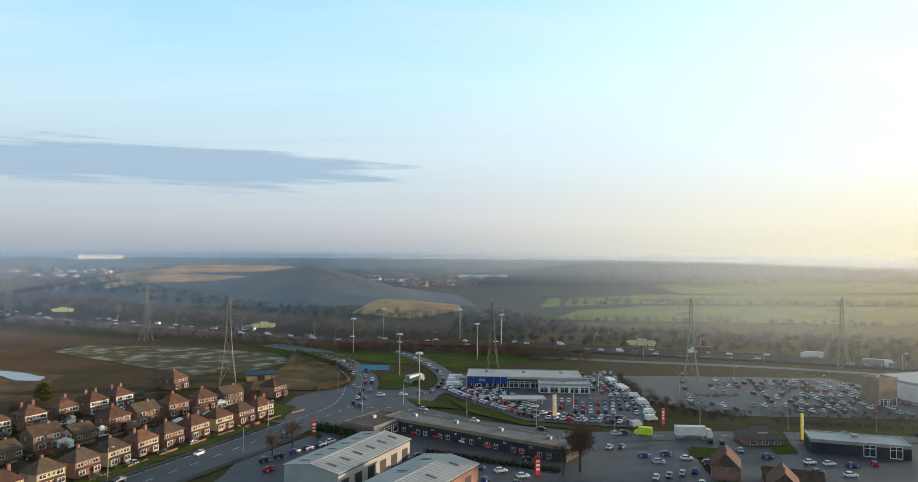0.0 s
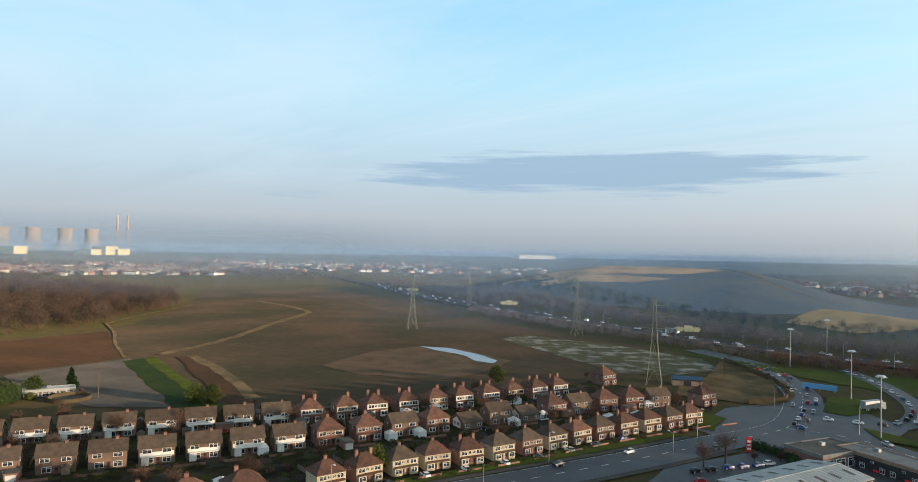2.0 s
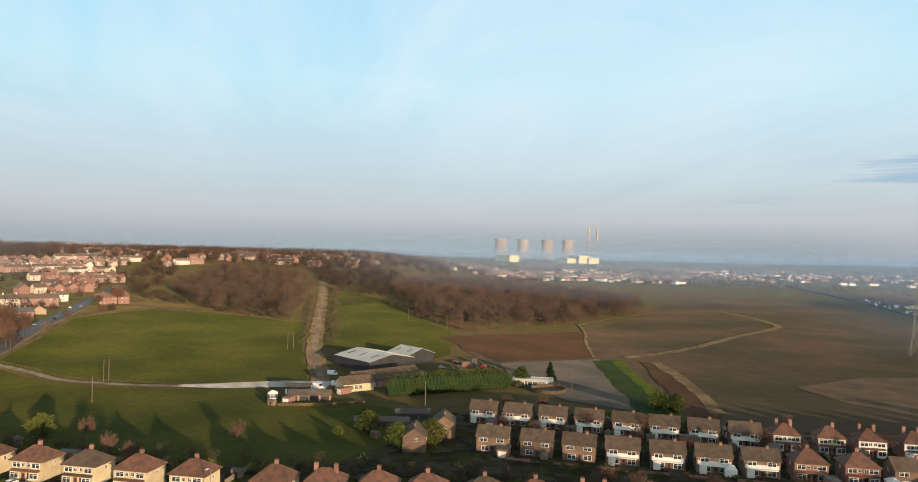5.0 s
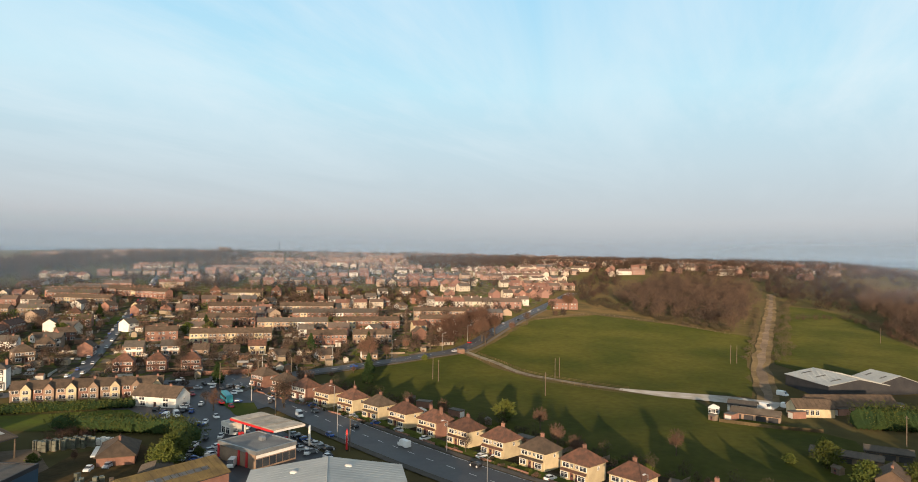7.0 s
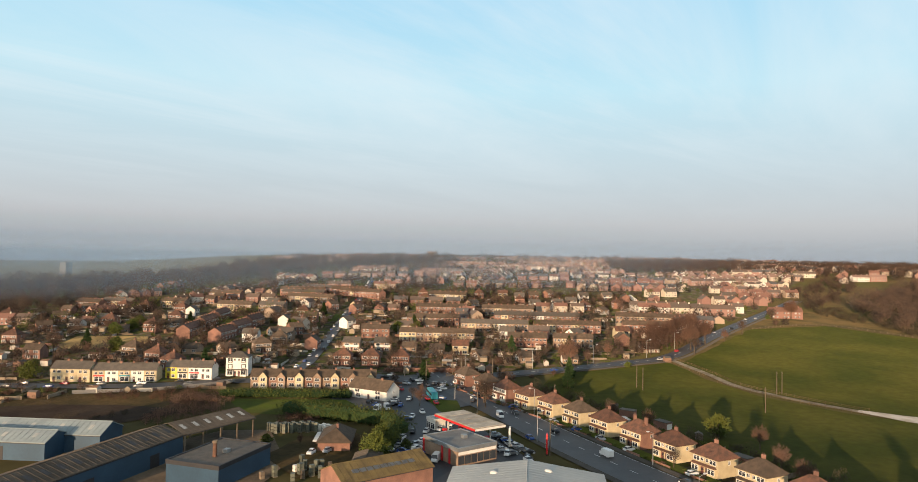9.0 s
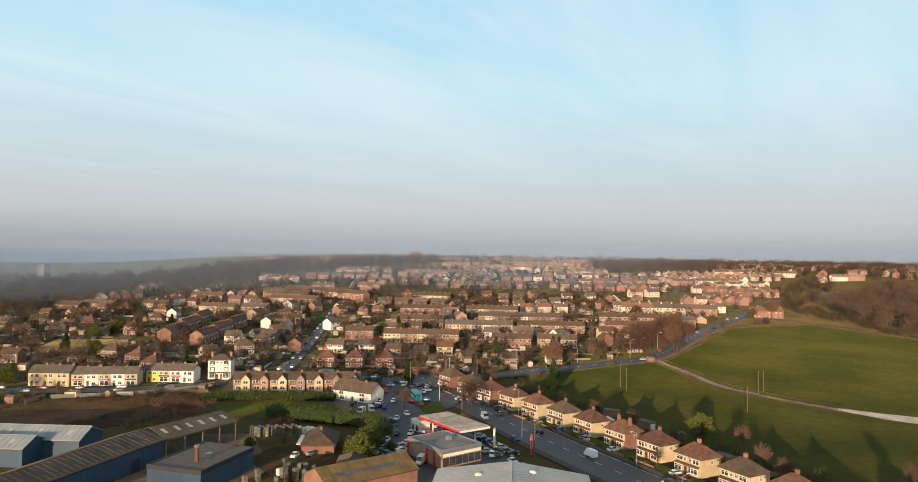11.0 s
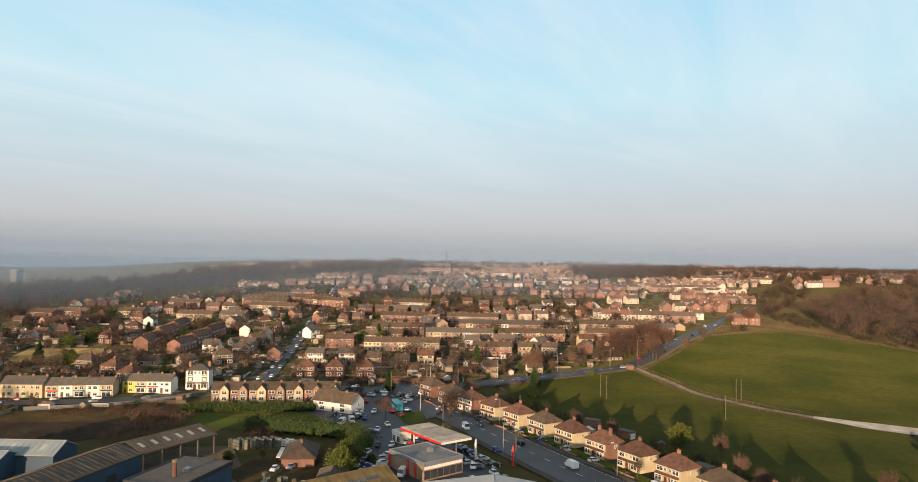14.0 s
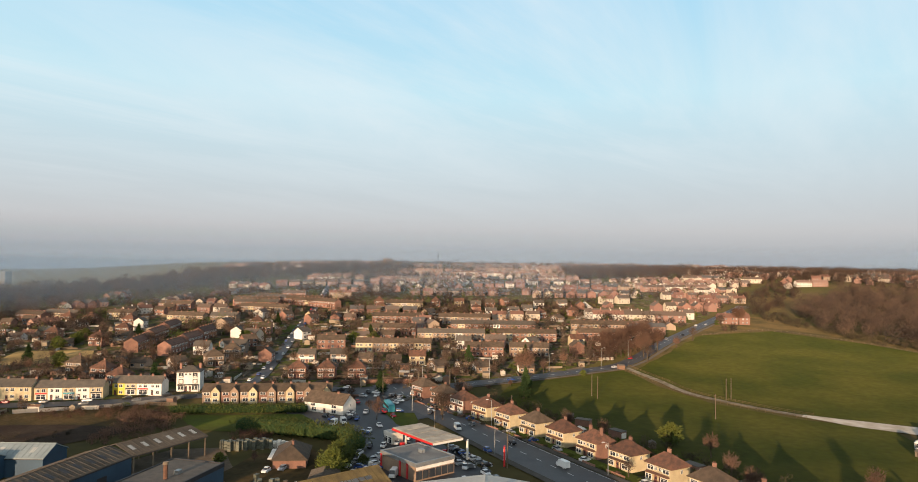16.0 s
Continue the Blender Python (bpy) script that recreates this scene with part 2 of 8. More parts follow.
M = {
    "ground": mat("rough_ground", (0.055, 0.052, 0.018), (0.074, 0.056, 0.026), 0.012, 0.95, fine=0.35),
    "pasture": mat("pasture_grass", (0.032, 0.039, 0.0066), (0.055, 0.055, 0.0105), 0.03, 0.95, fine=0.35, relief=0.15),
    # valley grass brightened in its colour for low sun shining through it
    "meadow": mat("backlit_valley_meadow", (0.135, 0.155, 0.022), (0.20, 0.19, 0.034), 0.012, 0.95, fine=0.2),
    "verge": mat("verge_grass", (0.062, 0.082, 0.012), (0.052, 0.060, 0.014), 0.08, 0.95, fine=0.25),
    "plough": mat("bare_brown_field", (0.080, 0.054, 0.033), (0.044, 0.040, 0.022), 0.016, 0.95, fine=0.3),
    "plough2": mat("ploughed_soil", (0.068, 0.038, 0.021), (0.048, 0.029, 0.016), 0.03, 0.95, fine=0.25),
    "greyfield": mat("pale_stubble", (0.105, 0.090, 0.074), (0.075, 0.066, 0.056), 0.06, 0.95, fine=0.25),
    "crop": mat("young_crop", (0.018, 0.032, 0.010), (0.028, 0.042, 0.011), 0.05, 0.95, fine=0.25),
    "brightcrop": mat("bright_young_crop", (0.070, 0.085, 0.008), (0.040, 0.055, 0.008), 0.12, 0.95, fine=0.25),
    "straw": mat("dry_straw_grass", (0.15, 0.110, 0.058), (0.08, 0.06, 0.034), 0.11, 0.95, fine=0.35),
    "drygold": mat("dry_golden_grass", (0.17, 0.115, 0.055), (0.07, 0.052, 0.024), 0.07, 0.95, fine=0.35),
    "roughgrass": mat("rough_ochre_grass", (0.140, 0.105, 0.042), (0.085, 0.075, 0.030), 0.018, 0.95, fine=0.35),
    "tan": mat("dry_tan_grass", (0.095, 0.068, 0.030), (0.046, 0.040, 0.018), 0.05, 0.95, fine=0.3),
    "frost": mat("frosted_waste_ground", (0.070, 0.070, 0.038), (0.24, 0.23, 0.21), 0.085, 0.9, fine=0.4),
    "water": mat("pond_water", (0.10, 0.13, 0.16), (0.08, 0.11, 0.14), 0.02, 0.03, fine=0.05, spec=0.6),
    "asphalt": mat("asphalt", (0.043, 0.042, 0.045), (0.060, 0.058, 0.058), 0.12, 0.6, fine=0.3, spec=0.45),
    # asphalt darkened in its colour for the shade round the filling station
    "tarmac": mat("shade_darkened_tarmac", (0.026, 0.026, 0.030), (0.040, 0.039, 0.041), 0.15, 0.6, fine=0.3, spec=0.4),
    "path": mat("pale_track", (0.34, 0.33, 0.31), (0.24, 0.22, 0.19), 0.15, 0.9, fine=0.2),
    "oldasphalt": mat("worn_motorway_asphalt", (0.040, 0.038, 0.038), (0.055, 0.052, 0.05), 0.1, 0.95, fine=0.25),
    "greytrack": mat("worn_stone_track", (0.17, 0.155, 0.13), (0.10, 0.088, 0.066), 0.25, 0.9, fine=0.35),
    "lane": mat("farm_lane_dirt", (0.155, 0.118, 0.084), (0.095, 0.074, 0.054), 0.10, 0.9, fine=0.35),
    "canopysheet": mat("weathered_tan_sheet", (0.40, 0.345, 0.275), (0.28, 0.245, 0.20), 0.35, 0.8, vary=0.3),
    "pave": mat("concrete_pavement", (0.20, 0.195, 0.185), (0.15, 0.145, 0.14), 0.3, 0.85),
    "footway": mat("dull_footway", (0.085, 0.078, 0.068), (0.065, 0.06, 0.053), 0.3, 0.9),
    "paint": mat("road_paint", (0.7, 0.7, 0.68), (0.5, 0.5, 0.48), 1.5, 0.7),
    # blue of haze and skylit shade mixed into the hill's grass
    "tip": mat("blue_hazed_tip_grass", (0.080, 0.096, 0.108), (0.112, 0.116, 0.104), 0.014, 0.95, fine=0.3),
    "brick": mat("red_brick", (0.285, 0.150, 0.108), (0.205, 0.110, 0.084), 0.4, 0.85, relief=0.02, vary=0.2),
    "brownbrick": mat("brown_brick", (0.33, 0.235, 0.168), (0.25, 0.17, 0.12), 0.4, 0.85, relief=0.02, vary=0.2),
    # tan-brown brick kept darker to paint the shadow on the close's walls
    "shadebrick": mat("shaded_brown_brick", (0.19, 0.125, 0.085), (0.14, 0.094, 0.066), 0.4, 0.85, relief=0.02, vary=0.2),
    "cream": mat("cream_render", (0.53, 0.44, 0.28), (0.44, 0.36, 0.23), 0.5, 0.8, vary=0.12, fine=0.12),
    "white": mat("white_render", (0.72, 0.69, 0.63), (0.62, 0.59, 0.54), 0.5, 0.75, vary=0.08, fine=0.12),
    "redtile": mat("red_roof_tile", (0.150, 0.072, 0.046), (0.085, 0.048, 0.034), 0.7, 0.8, relief=0.05, vary=0.25, fine=0.35),
    "browntile": mat("brown_roof_tile", (0.108, 0.076, 0.052), (0.070, 0.051, 0.036), 0.6, 0.85, relief=0.05, vary=0.2, fine=0.35),
    "slate": mat("grey_slate", (0.085, 0.074, 0.062), (0.115, 0.096, 0.078), 0.6, 0.8, relief=0.03, vary=0.2, fine=0.3),
    "glass": mat("window_glass", (0.03, 0.035, 0.045), (0.05, 0.055, 0.06), 0.3, 0.08, spec=0.6),
    "upvc": mat("white_window_frame", (0.75, 0.75, 0.73), (0.68, 0.68, 0.66), 2.0, 0.5, fine=0.05),
    "door": mat("painted_door", (0.16, 0.05, 0.04), (0.10, 0.05, 0.05), 0.9, 0.5, vary=0.5),
    "wood": mat("fence_timber", (0.19, 0.15, 0.11), (0.14, 0.11, 0.085), 0.8, 0.9, vary=0.25),
    "pylon": mat("dull_pylon_paint", (0.19, 0.19, 0.13), (0.14, 0.145, 0.11), 0.3, 0.6),
    "steel": mat("galvanised_steel", (0.36, 0.37, 0.37), (0.28, 0.29, 0.29), 0.5, 0.45, 0.6),
    "metalroof": mat("pale_sheet_roof", (0.40, 0.40, 0.37), (0.32, 0.325, 0.31), 0.10, 0.5, 0.0, fine=0.12),
    "tealroof": mat("blue_green_sheet_roof", (0.27, 0.31, 0.31), (0.20, 0.235, 0.24), 0.12, 0.5, fine=0.15),
    "goldgrass": mat("golden_dry_grass", (0.30, 0.215, 0.095), (0.17, 0.125, 0.058), 0.05, 0.95, fine=0.3),
    "shadesoil": mat("shade_brown_ground", (0.030, 0.020, 0.015), (0.045, 0.032, 0.022), 0.09, 0.95, fine=0.4),
    "deadgrass": mat("dead_winter_grass", (0.082, 0.054, 0.024), (0.036, 0.030, 0.014), 0.07, 0.95, fine=0.4, relief=0.2),
    "moundgrass": mat("golden_mound_grass", (0.34, 0.215, 0.075), (0.22, 0.145, 0.055), 0.04, 0.95, fine=0.3),
    "gantrypaint": mat("cream_gantry_paint", (0.66, 0.58, 0.30), (0.56, 0.49, 0.27), 0.4, 0.6),
    "tipstraw": mat("dry_tip_grass", (0.46, 0.30, 0.16), (0.22, 0.155, 0.09), 0.022, 0.95, fine=0.3),
    "moss": mat("mossy_cement_sheet", (0.165, 0.125, 0.058), (0.10, 0.078, 0.044), 0.3, 0.9, relief=0.04, fine=0.35),
    "bank": mat("bare_tan_bank", (0.115, 0.080, 0.050), (0.075, 0.055, 0.034), 0.08, 0.95, fine=0.35),
    "bluesheet": mat("blue_sheet_cladding", (0.040, 0.085, 0.135), (0.032, 0.066, 0.105), 0.15, 0.5, fine=0.12),
    "asbestos": mat("weathered_cement_sheet", (0.125, 0.104, 0.084), (0.080, 0.068, 0.056), 0.12, 0.9, relief=0.04, fine=0.3),
    "dark": mat("dark_cladding", (0.03, 0.03, 0.034), (0.045, 0.043, 0.045), 0.2, 0.6),
    "bark": mat("bark", (0.07, 0.052, 0.038), (0.10, 0.08, 0.06), 0.8, 0.95),
    "twig": mat("bare_twigs", (0.104, 0.070, 0.052), (0.046, 0.036, 0.031), 0.085, 0.95, vary=0.3, fine=0.35),
    # grey twigs, lightened past the nearer ones to paint in valley haze
    "hazedtwig": mat("hazed_grey_twigs", (0.190, 0.155, 0.140), (0.110, 0.096, 0.092), 0.05, 0.95, vary=0.35, fine=0.35),
    "redtwig": mat("reddish_twigs", (0.150, 0.086, 0.060), (0.098, 0.062, 0.048), 0.06, 0.95, vary=0.3),
    "leaf": mat("evergreen_leaf", (0.056, 0.074, 0.013), (0.085, 0.094, 0.016), 0.12, 0.85, vary=0.3),
    "darkleaf": mat("dark_conifer_leaf", (0.022, 0.042, 0.018), (0.035, 0.055, 0.018), 0.2, 0.9, vary=0.3),
    "scrub": mat("brown_scrub", (0.105, 0.082, 0.054), (0.070, 0.058, 0.040), 0.05, 0.95, vary=0.35),
    "cage": mat("grey_green_cage", (0.13, 0.135, 0.10), (0.09, 0.095, 0.075), 0.6, 0.6, vary=0.3),
    "concrete": mat("pinkish_concrete", (0.46, 0.38, 0.32), (0.40, 0.33, 0.28), 0.02, 0.85),
    "tyre": mat("tyre_rubber", (0.02, 0.02, 0.02), (0.03, 0.03, 0.03), 1.0, 0.9),
    "red": mat("red_sign_paint", (0.55, 0.03, 0.03), (0.45, 0.025, 0.03), 0.4, 0.45),
    "yellow": mat("yellow_paint", (0.62, 0.50, 0.05), (0.55, 0.45, 0.06), 0.4, 0.5),
    "lamp": mat("lamp_head", (0.6, 0.6, 0.6), (0.5, 0.5, 0.5), 1.0, 0.4),
    "blue": mat("blue_paint", (0.03, 0.06, 0.26), (0.03, 0.05, 0.2), 0.3, 0.4),
    "skyblue": mat("sky_blue_panel", (0.16, 0.38, 0.62), (0.13, 0.33, 0.56), 0.3, 0.5),
    "teal": mat("teal_paint", (0.04, 0.28, 0.34), (0.04, 0.24, 0.3), 0.3, 0.4),
}



for e, at_ in zip([k for k in M["frost"].node_tree.nodes if k.type == "VALTORGB"][0].color_ramp.elements, (0.49, 0.68)):
    e.position = at_


def patchwork(name, tones, cell):
    """Ground broken into small plots of lawn, soil and paving."""
    m = mat(name, (0.5, 0.5, 0.5), (0.5, 0.5, 0.5), 0.3, 0.95, fine=0.35)
    n, l = m.node_tree.nodes, m.node_tree.links
    geo, cells, ramp = n.new("ShaderNodeNewGeometry"), n.new("ShaderNodeTexVoronoi"), n.new("ShaderNodeValToRGB")
    cells.inputs["Scale"].default_value = 1 / cell
    wob, shift = n.new("ShaderNodeTexNoise"), n.new("ShaderNodeVectorMath")
    wob.inputs["Scale"].default_value, wob.inputs["Detail"].default_value = 0.35, 3
    l.new(geo.outputs["Position"], wob.inputs["Vector"])
    shift.operation = "MULTIPLY_ADD"
    l.new(wob.outputs["Color"], shift.inputs[0])
    shift.inputs[1].default_value = (5, 5, 5)
    l.new(geo.outputs["Position"], shift.inputs[2])
    l.new(shift.outputs[0], cells.inputs["Vector"])
    apart = n.new("ShaderNodeSeparateColor")
    l.new(cells.outputs["Color"], apart.inputs[0])
    ramp.color_ramp.interpolation = "CONSTANT"
    els = ramp.color_ramp.elements
    while len(els) < len(tones):
        els.new(0.5)
    for i, (e, c) in enumerate(zip(els, tones)):
        e.position, e.color = i / len(tones), (*c, 1)
    l.new(apart.outputs[0], ramp.inputs[0])
    l.new(ramp.outputs[0], [k for k in n if k.type == "HUE_SAT"][0].inputs["Color"])
    return m


# one set of tones twice: dimmed as shade between houses, sunlit for the town
M["plots"] = patchwork("shaded_garden_plots", [(0.026, 0.031, 0.008), (0.034, 0.026, 0.014), (0.021, 0.021, 0.009), (0.039, 0.034, 0.026), (0.034, 0.038, 0.009), (0.018, 0.014, 0.009), (0.050, 0.042, 0.032), (0.024, 0.024, 0.011)], 3.6)
M["townplots"] = patchwork("sunlit_town_plots", [(0.049, 0.059, 0.016), (0.065, 0.049, 0.027), (0.041, 0.041, 0.018), (0.076, 0.065, 0.051), (0.065, 0.074, 0.018), (0.035, 0.028, 0.018), (0.097, 0.081, 0.062), (0.046, 0.046, 0.022)], 3.6)

# ---------- building blocks ----------


def add_box(bm, x0, x1, y0, y1, z0, z1, slot=0):
    v = [bm.verts.new(p) for p in ((x0, y0, z0), (x1, y0, z0), (x1, y1, z0), (x0, y1, z0),
                                   (x0, y0, z1), (x1, y0, z1), (x1, y1, z1), (x0, y1, z1))]
    for f in ((3, 2, 1, 0), (4, 5, 6, 7), (0, 1, 5, 4), (1, 2, 6, 5), (2, 3, 7, 6), (3, 0, 4, 7)):
        bm.faces.new([v[i] for i in f]).material_index = slot


def add_face(bm, pts, slot=0):
    bm.faces.new([bm.verts.new(p) for p in pts]).material_index = slot


def add_bar(bm, a, b, r, r2=None, sides=4, slot=0):
    """A straight tapering bar from a to b."""
    a, b = Vector(a), Vector(b)
    q = (b - a).to_track_quat("Z", "Y")
    r2 = r if r2 is None else r2
    rings = []
    for p, s in ((a, r), (b, r2)):
        rings.append([bm.verts.new(p + q @ Vector((s * math.cos(2 * math.pi * (k + 0.5) / sides), s * math.sin(2 * math.pi * (k + 0.5) / sides), 0))) for k in range(sides)])
    for k in range(sides):
        bm.faces.new((rings[0][k], rings[0][(k + 1) % sides], rings[1][(k + 1) % sides], rings[1][k])).material_index = slot
    bm.faces.new(rings[0][::-1]).material_index = slot
    bm.faces.new(rings[1]).material_index = slot


def mesh_of(name, bm, *mats):
    me = bpy.data.meshes.new(name)
    bmesh.ops.recalc_face_normals(bm, faces=bm.faces[:])
    bm.to_mesh(me)
    bm.free()
    for m in mats:
        me.materials.append(M[m] if isinstance(m, str) else m)
    return me


def raw(name, verts, faces, *mats):
    me = bpy.data.meshes.new(name)
    me.from_pydata(verts, [], faces)
    for m in mats:
        me.materials.append(M[m] if isinstance(m, str) else m)
    return me


def part(name, bm, mats, parent, label=""):
    me = bm if isinstance(bm, bpy.types.Mesh) else mesh_of(name, bm, *(mats if isinstance(mats, tuple) else (mats,)))
    ob = new(name, me)
    ob.parent = parent
    return tagged(ob, label) if label else ob


def thing(name, label, category, group="", x=0.0, y=0.0, turn=0.0, z=None):
    ob = new(name)
    ob.matrix_world = pose(x, y, land(x, y) if z is None else z, 0, 0, turn)
    return tagged(ob, label, category, group)


def at(x, y, turn=0.0, lift=0.0):
    return pose(x, y, land(x, y) + lift, 0, 0, turn)


def facing(fx, fy):
    """The turn that points a thing's front, its -y side, along (fx, fy)."""
    return math.degrees(math.atan2(fx, -fy))


# ---------- the ground and what lies flat on it ----------
from mathutils.geometry import delaunay_2d_cdt

rings, r = [0.0], 15.0
while r < 5600:
    rings.append(r)
    r += 11 if r < 760 else (22 if r < 1500 else 120 if r < 3600 else 400)
SECT = 256
verts, faces = [(0, 0, land(0, 0))], []
for r in rings[1:]:
    for k in range(SECT):
        a = 2 * math.pi * k / SECT
        x, y = r * math.cos(a), r * math.sin(a)
        verts.append((x, y, land(x, y)))
for k in range(SECT):
    faces.append((0, 1 + k, 1 + (k + 1) % SECT))
for i in range(len(rings) - 2):
    o = 1 + i * SECT
    for k in range(SECT):
        k2 = (k + 1) % SECT
        faces.append((o + k, o + SECT + k, o + SECT + k2, o + k2))
ground = tagged(new("ground", raw("ground", verts, faces, "ground")), "rough dark winter grass and soil reaching the horizon", "ground", kind="structure")
for p in ground.data.polygons:
    p.use_smooth = True


def sheet(name, corners, material, lift, label, step=14.0, category="ground"):
    """A flat piece of ground cover with an uneven edge, draped over the land."""
    pts = []
    for i, (x, y) in enumerate(corners):
        x2, y2 = corners[(i + 1) % len(corners)]
        n = max(1, int(math.hypot(x2 - x, y2 - y) / step))
        for k in range(n):
            u = k / n
            px, py = x + (x2 - x) * u, y + (y2 - y) * u
            w = (min(5.0, step * 0.3) if category in ("ground", "field", "grass", "water") else min(2.5, step * 0.12)) if 0 < k else 0
            pts.append(Vector((px + w * noise.noise((px * 0.07, py * 0.07, 1)), py + w * noise.noise((px * 0.07, py * 0.07, 9)))))
    rim = len(pts)
    xs, ys = [p[0] for p in pts], [p[1] for p in pts]
    x = min(xs)
    while x < max(xs):
        y = min(ys)
        while y < max(ys):
            pts.append(Vector((x, y)))
            y += step
        x += step
    vs, _, fs, *_ = delaunay_2d_cdt(pts, [], [list(range(rim))], 1, 0.01)
    me = raw(name, [(v[0], v[1], land(v[0], v[1]) + lift) for v in vs], [list(f) for f in fs], material)
    for p in me.polygons:
        p.use_smooth = True
    if me.polygons and me.polygons[0].normal.z < 0:
        me.flip_normals()
    return tagged(new(name, me), label, category, kind="structure")


def smooth_line(line, step=5.0):
    """Points every step metres along a curve through the given ones."""
    p = [Vector((*q, 0)) for q in line]
    p = [2 * p[0] - p[1], *p, 2 * p[-1] - p[-2]]
    out = []
    for i in range(1, len(p) - 2):
        n = max(1, int((p[i + 1] - p[i]).length / step))
        for k in range(n):
            t = k / n
            out.append(0.5 * ((2 * p[i]) + (p[i + 1] - p[i - 1]) * t + (2 * p[i - 1] - 5 * p[i] + 4 * p[i + 1] - p[i + 2]) * t * t
                              + (3 * p[i] - p[i - 1] - 3 * p[i + 1] + p[i + 2]) * t ** 3))
    return [*out, p[-2]]


def offset(pts, d):
    out = []
    for i, p in enumerate(pts):
        a = (pts[min(i + 1, len(pts) - 1)] - pts[max(i - 1, 0)]).normalized()
        out.append(p + Vector((-a.y, a.x, 0)) * d)
    return out


def strip(name, line, width, material, lift, label, category="road", step=5.0, side=0.0, thick=0.0):
    pts = smooth_line(line, step)
    rows = [offset(pts, side + width / 2), offset(pts, side - width / 2)]
    if material in ("straw", "lane"):
        for row, off in zip(rows, (0.0, 50.0)):
            for p in row:
                p += Vector((noise.noise((p.x * 0.06, p.y * 0.06, off)), noise.noise((p.x * 0.06, p.y * 0.06, off + 9)), 0)) * min(width * 0.5, 1.5)
    vs = [(p.x, p.y, land(p.x, p.y) + lift) for q in zip(*rows) for p in q]
    fs = [(2 * i, 2 * i + 1, 2 * i + 3, 2 * i + 2) for i in range(len(pts) - 1)]
    if thick:
        n = len(vs)
        vs += [(x, y, z - thick) for x, y, z in vs]
        fs += [(2 * i, 2 * i + 2, n + 2 * i + 2, n + 2 * i) for i in range(len(pts) - 1)] + [(2 * i + 1, n + 2 * i + 1, n + 2 * i + 3, 2 * i + 3) for i in range(len(pts) - 1)]
    me = raw(name, vs, fs, material)
    return tagged(new(name, me), label, category, kind="structure")


def dashes(name, line, side, material, label, dash=3.0, gap=5.0, width=0.25, lift=0.34):
    pts = offset(smooth_line(line, 1.0), side)
    vs, fs, i = [], [], 0
    while i + int(dash) < len(pts):
        a, b = pts[i], pts[i + int(dash)]
        n = Vector((-(b - a).y, (b - a).x, 0)).normalized() * width / 2
        k = len(vs)
        for p in (a + n, a - n, b - n, b + n):
            vs.append((p.x, p.y, land(p.x, p.y) + lift))
        fs.append((k, k + 1, k + 2, k + 3))
        i += int(dash + gap)
    return tagged(new(name, raw(name, vs, fs, material)), label, "road marking", kind="stuff")


sheet("tip_hill", [(-640, 760), (-330, 640), (-120, 690), (-20, 760), (-60, 1040), (-300, 1180), (-680, 1120)], "tip", 0.25, "dark grassed landfill hill with worn tracks, blued as if by haze", 24)
sheet("straw_bank", [(-520, 762), (-413, 756), (-360, 800), (-290, 835), (-262, 880), (-330, 905), (-385, 880), (-441, 838), (-540, 800)], "tipstraw", 0.6, "dry tan grass on the crown of the landfill hill", 16)
sheet("straw_bank", [(-430, 720), (-330, 760), (-300, 800), (-360, 790), (-450, 745)], "tipstraw", 0.5, "dry tan grass on the flank of the landfill hill", 16)
strip("tip_track", [(-262, 905), (-230, 880), (-190, 850), (-130, 830)], 7.0, "straw", 0.6, "pale track down the landfill hill", "track")
sheet("straw_mound", [(-139, 640), (-82, 615), (-36, 670), (-40, 720), (-74, 785), (-128, 742)], "moundgrass", 0.5, "low mound of dry tan grass", 12)
sheet("brown_field", [(-372, 110), (-440, 108), (-480, 225), (-640, 374), (-900, 560), (-760, 700), (-480, 545), (-300, 470), (-165, 430), (-140, 300), (-170, 255),
                      (-215, 150), (-236, 128), (-300, 105)], "plough", 0.15, "wide bare brown winter field", 16, "field")
sheet("ploughed_field", [(-352, 119), (-432, 104), (-478, 222), (-364, 179)], "plough2", 0.3, "ploughed red-brown field below the wood", 12, "field")
sheet("stubble_field", [(-347, 117), (-360, 180), (-241, 136), (-262, 118), (-308, 111)], "greyfield", 0.3, "pale grey stubble field", 10, "field")
sheet("crop_strip", [(-353, 172), (-356, 185), (-230, 145), (-235, 136)], "crop", 0.34, "strip of dark green young crop", 6, "field")
sheet("crop_edge", [(-356, 185), (-357, 192), (-229, 150), (-230, 145)], "brightcrop", 0.36, "strip of bright yellow-green crop", 5, "field")
sheet("soil_strip", [(-350, 199), (-343, 208), (-226, 163), (-229, 153)], "plough2", 0.34, "strip of turned dark soil", 8, "field")
sheet("water_edge", [(-273, 236), (-290, 292), (-284, 326), (-264, 336), (-210, 318), (-202, 296), (-202, 250), (-240, 231)], "bank", 0.3, "bare tan ground round a flooded hollow", 10)
sheet("pond", [(-284, 325), (-266, 332), (-240, 325), (-216, 313), (-212, 303), (-224, 303), (-238, 313), (-256, 317)], "water", 0.45, "still flood water reflecting the sky", 8, "water")
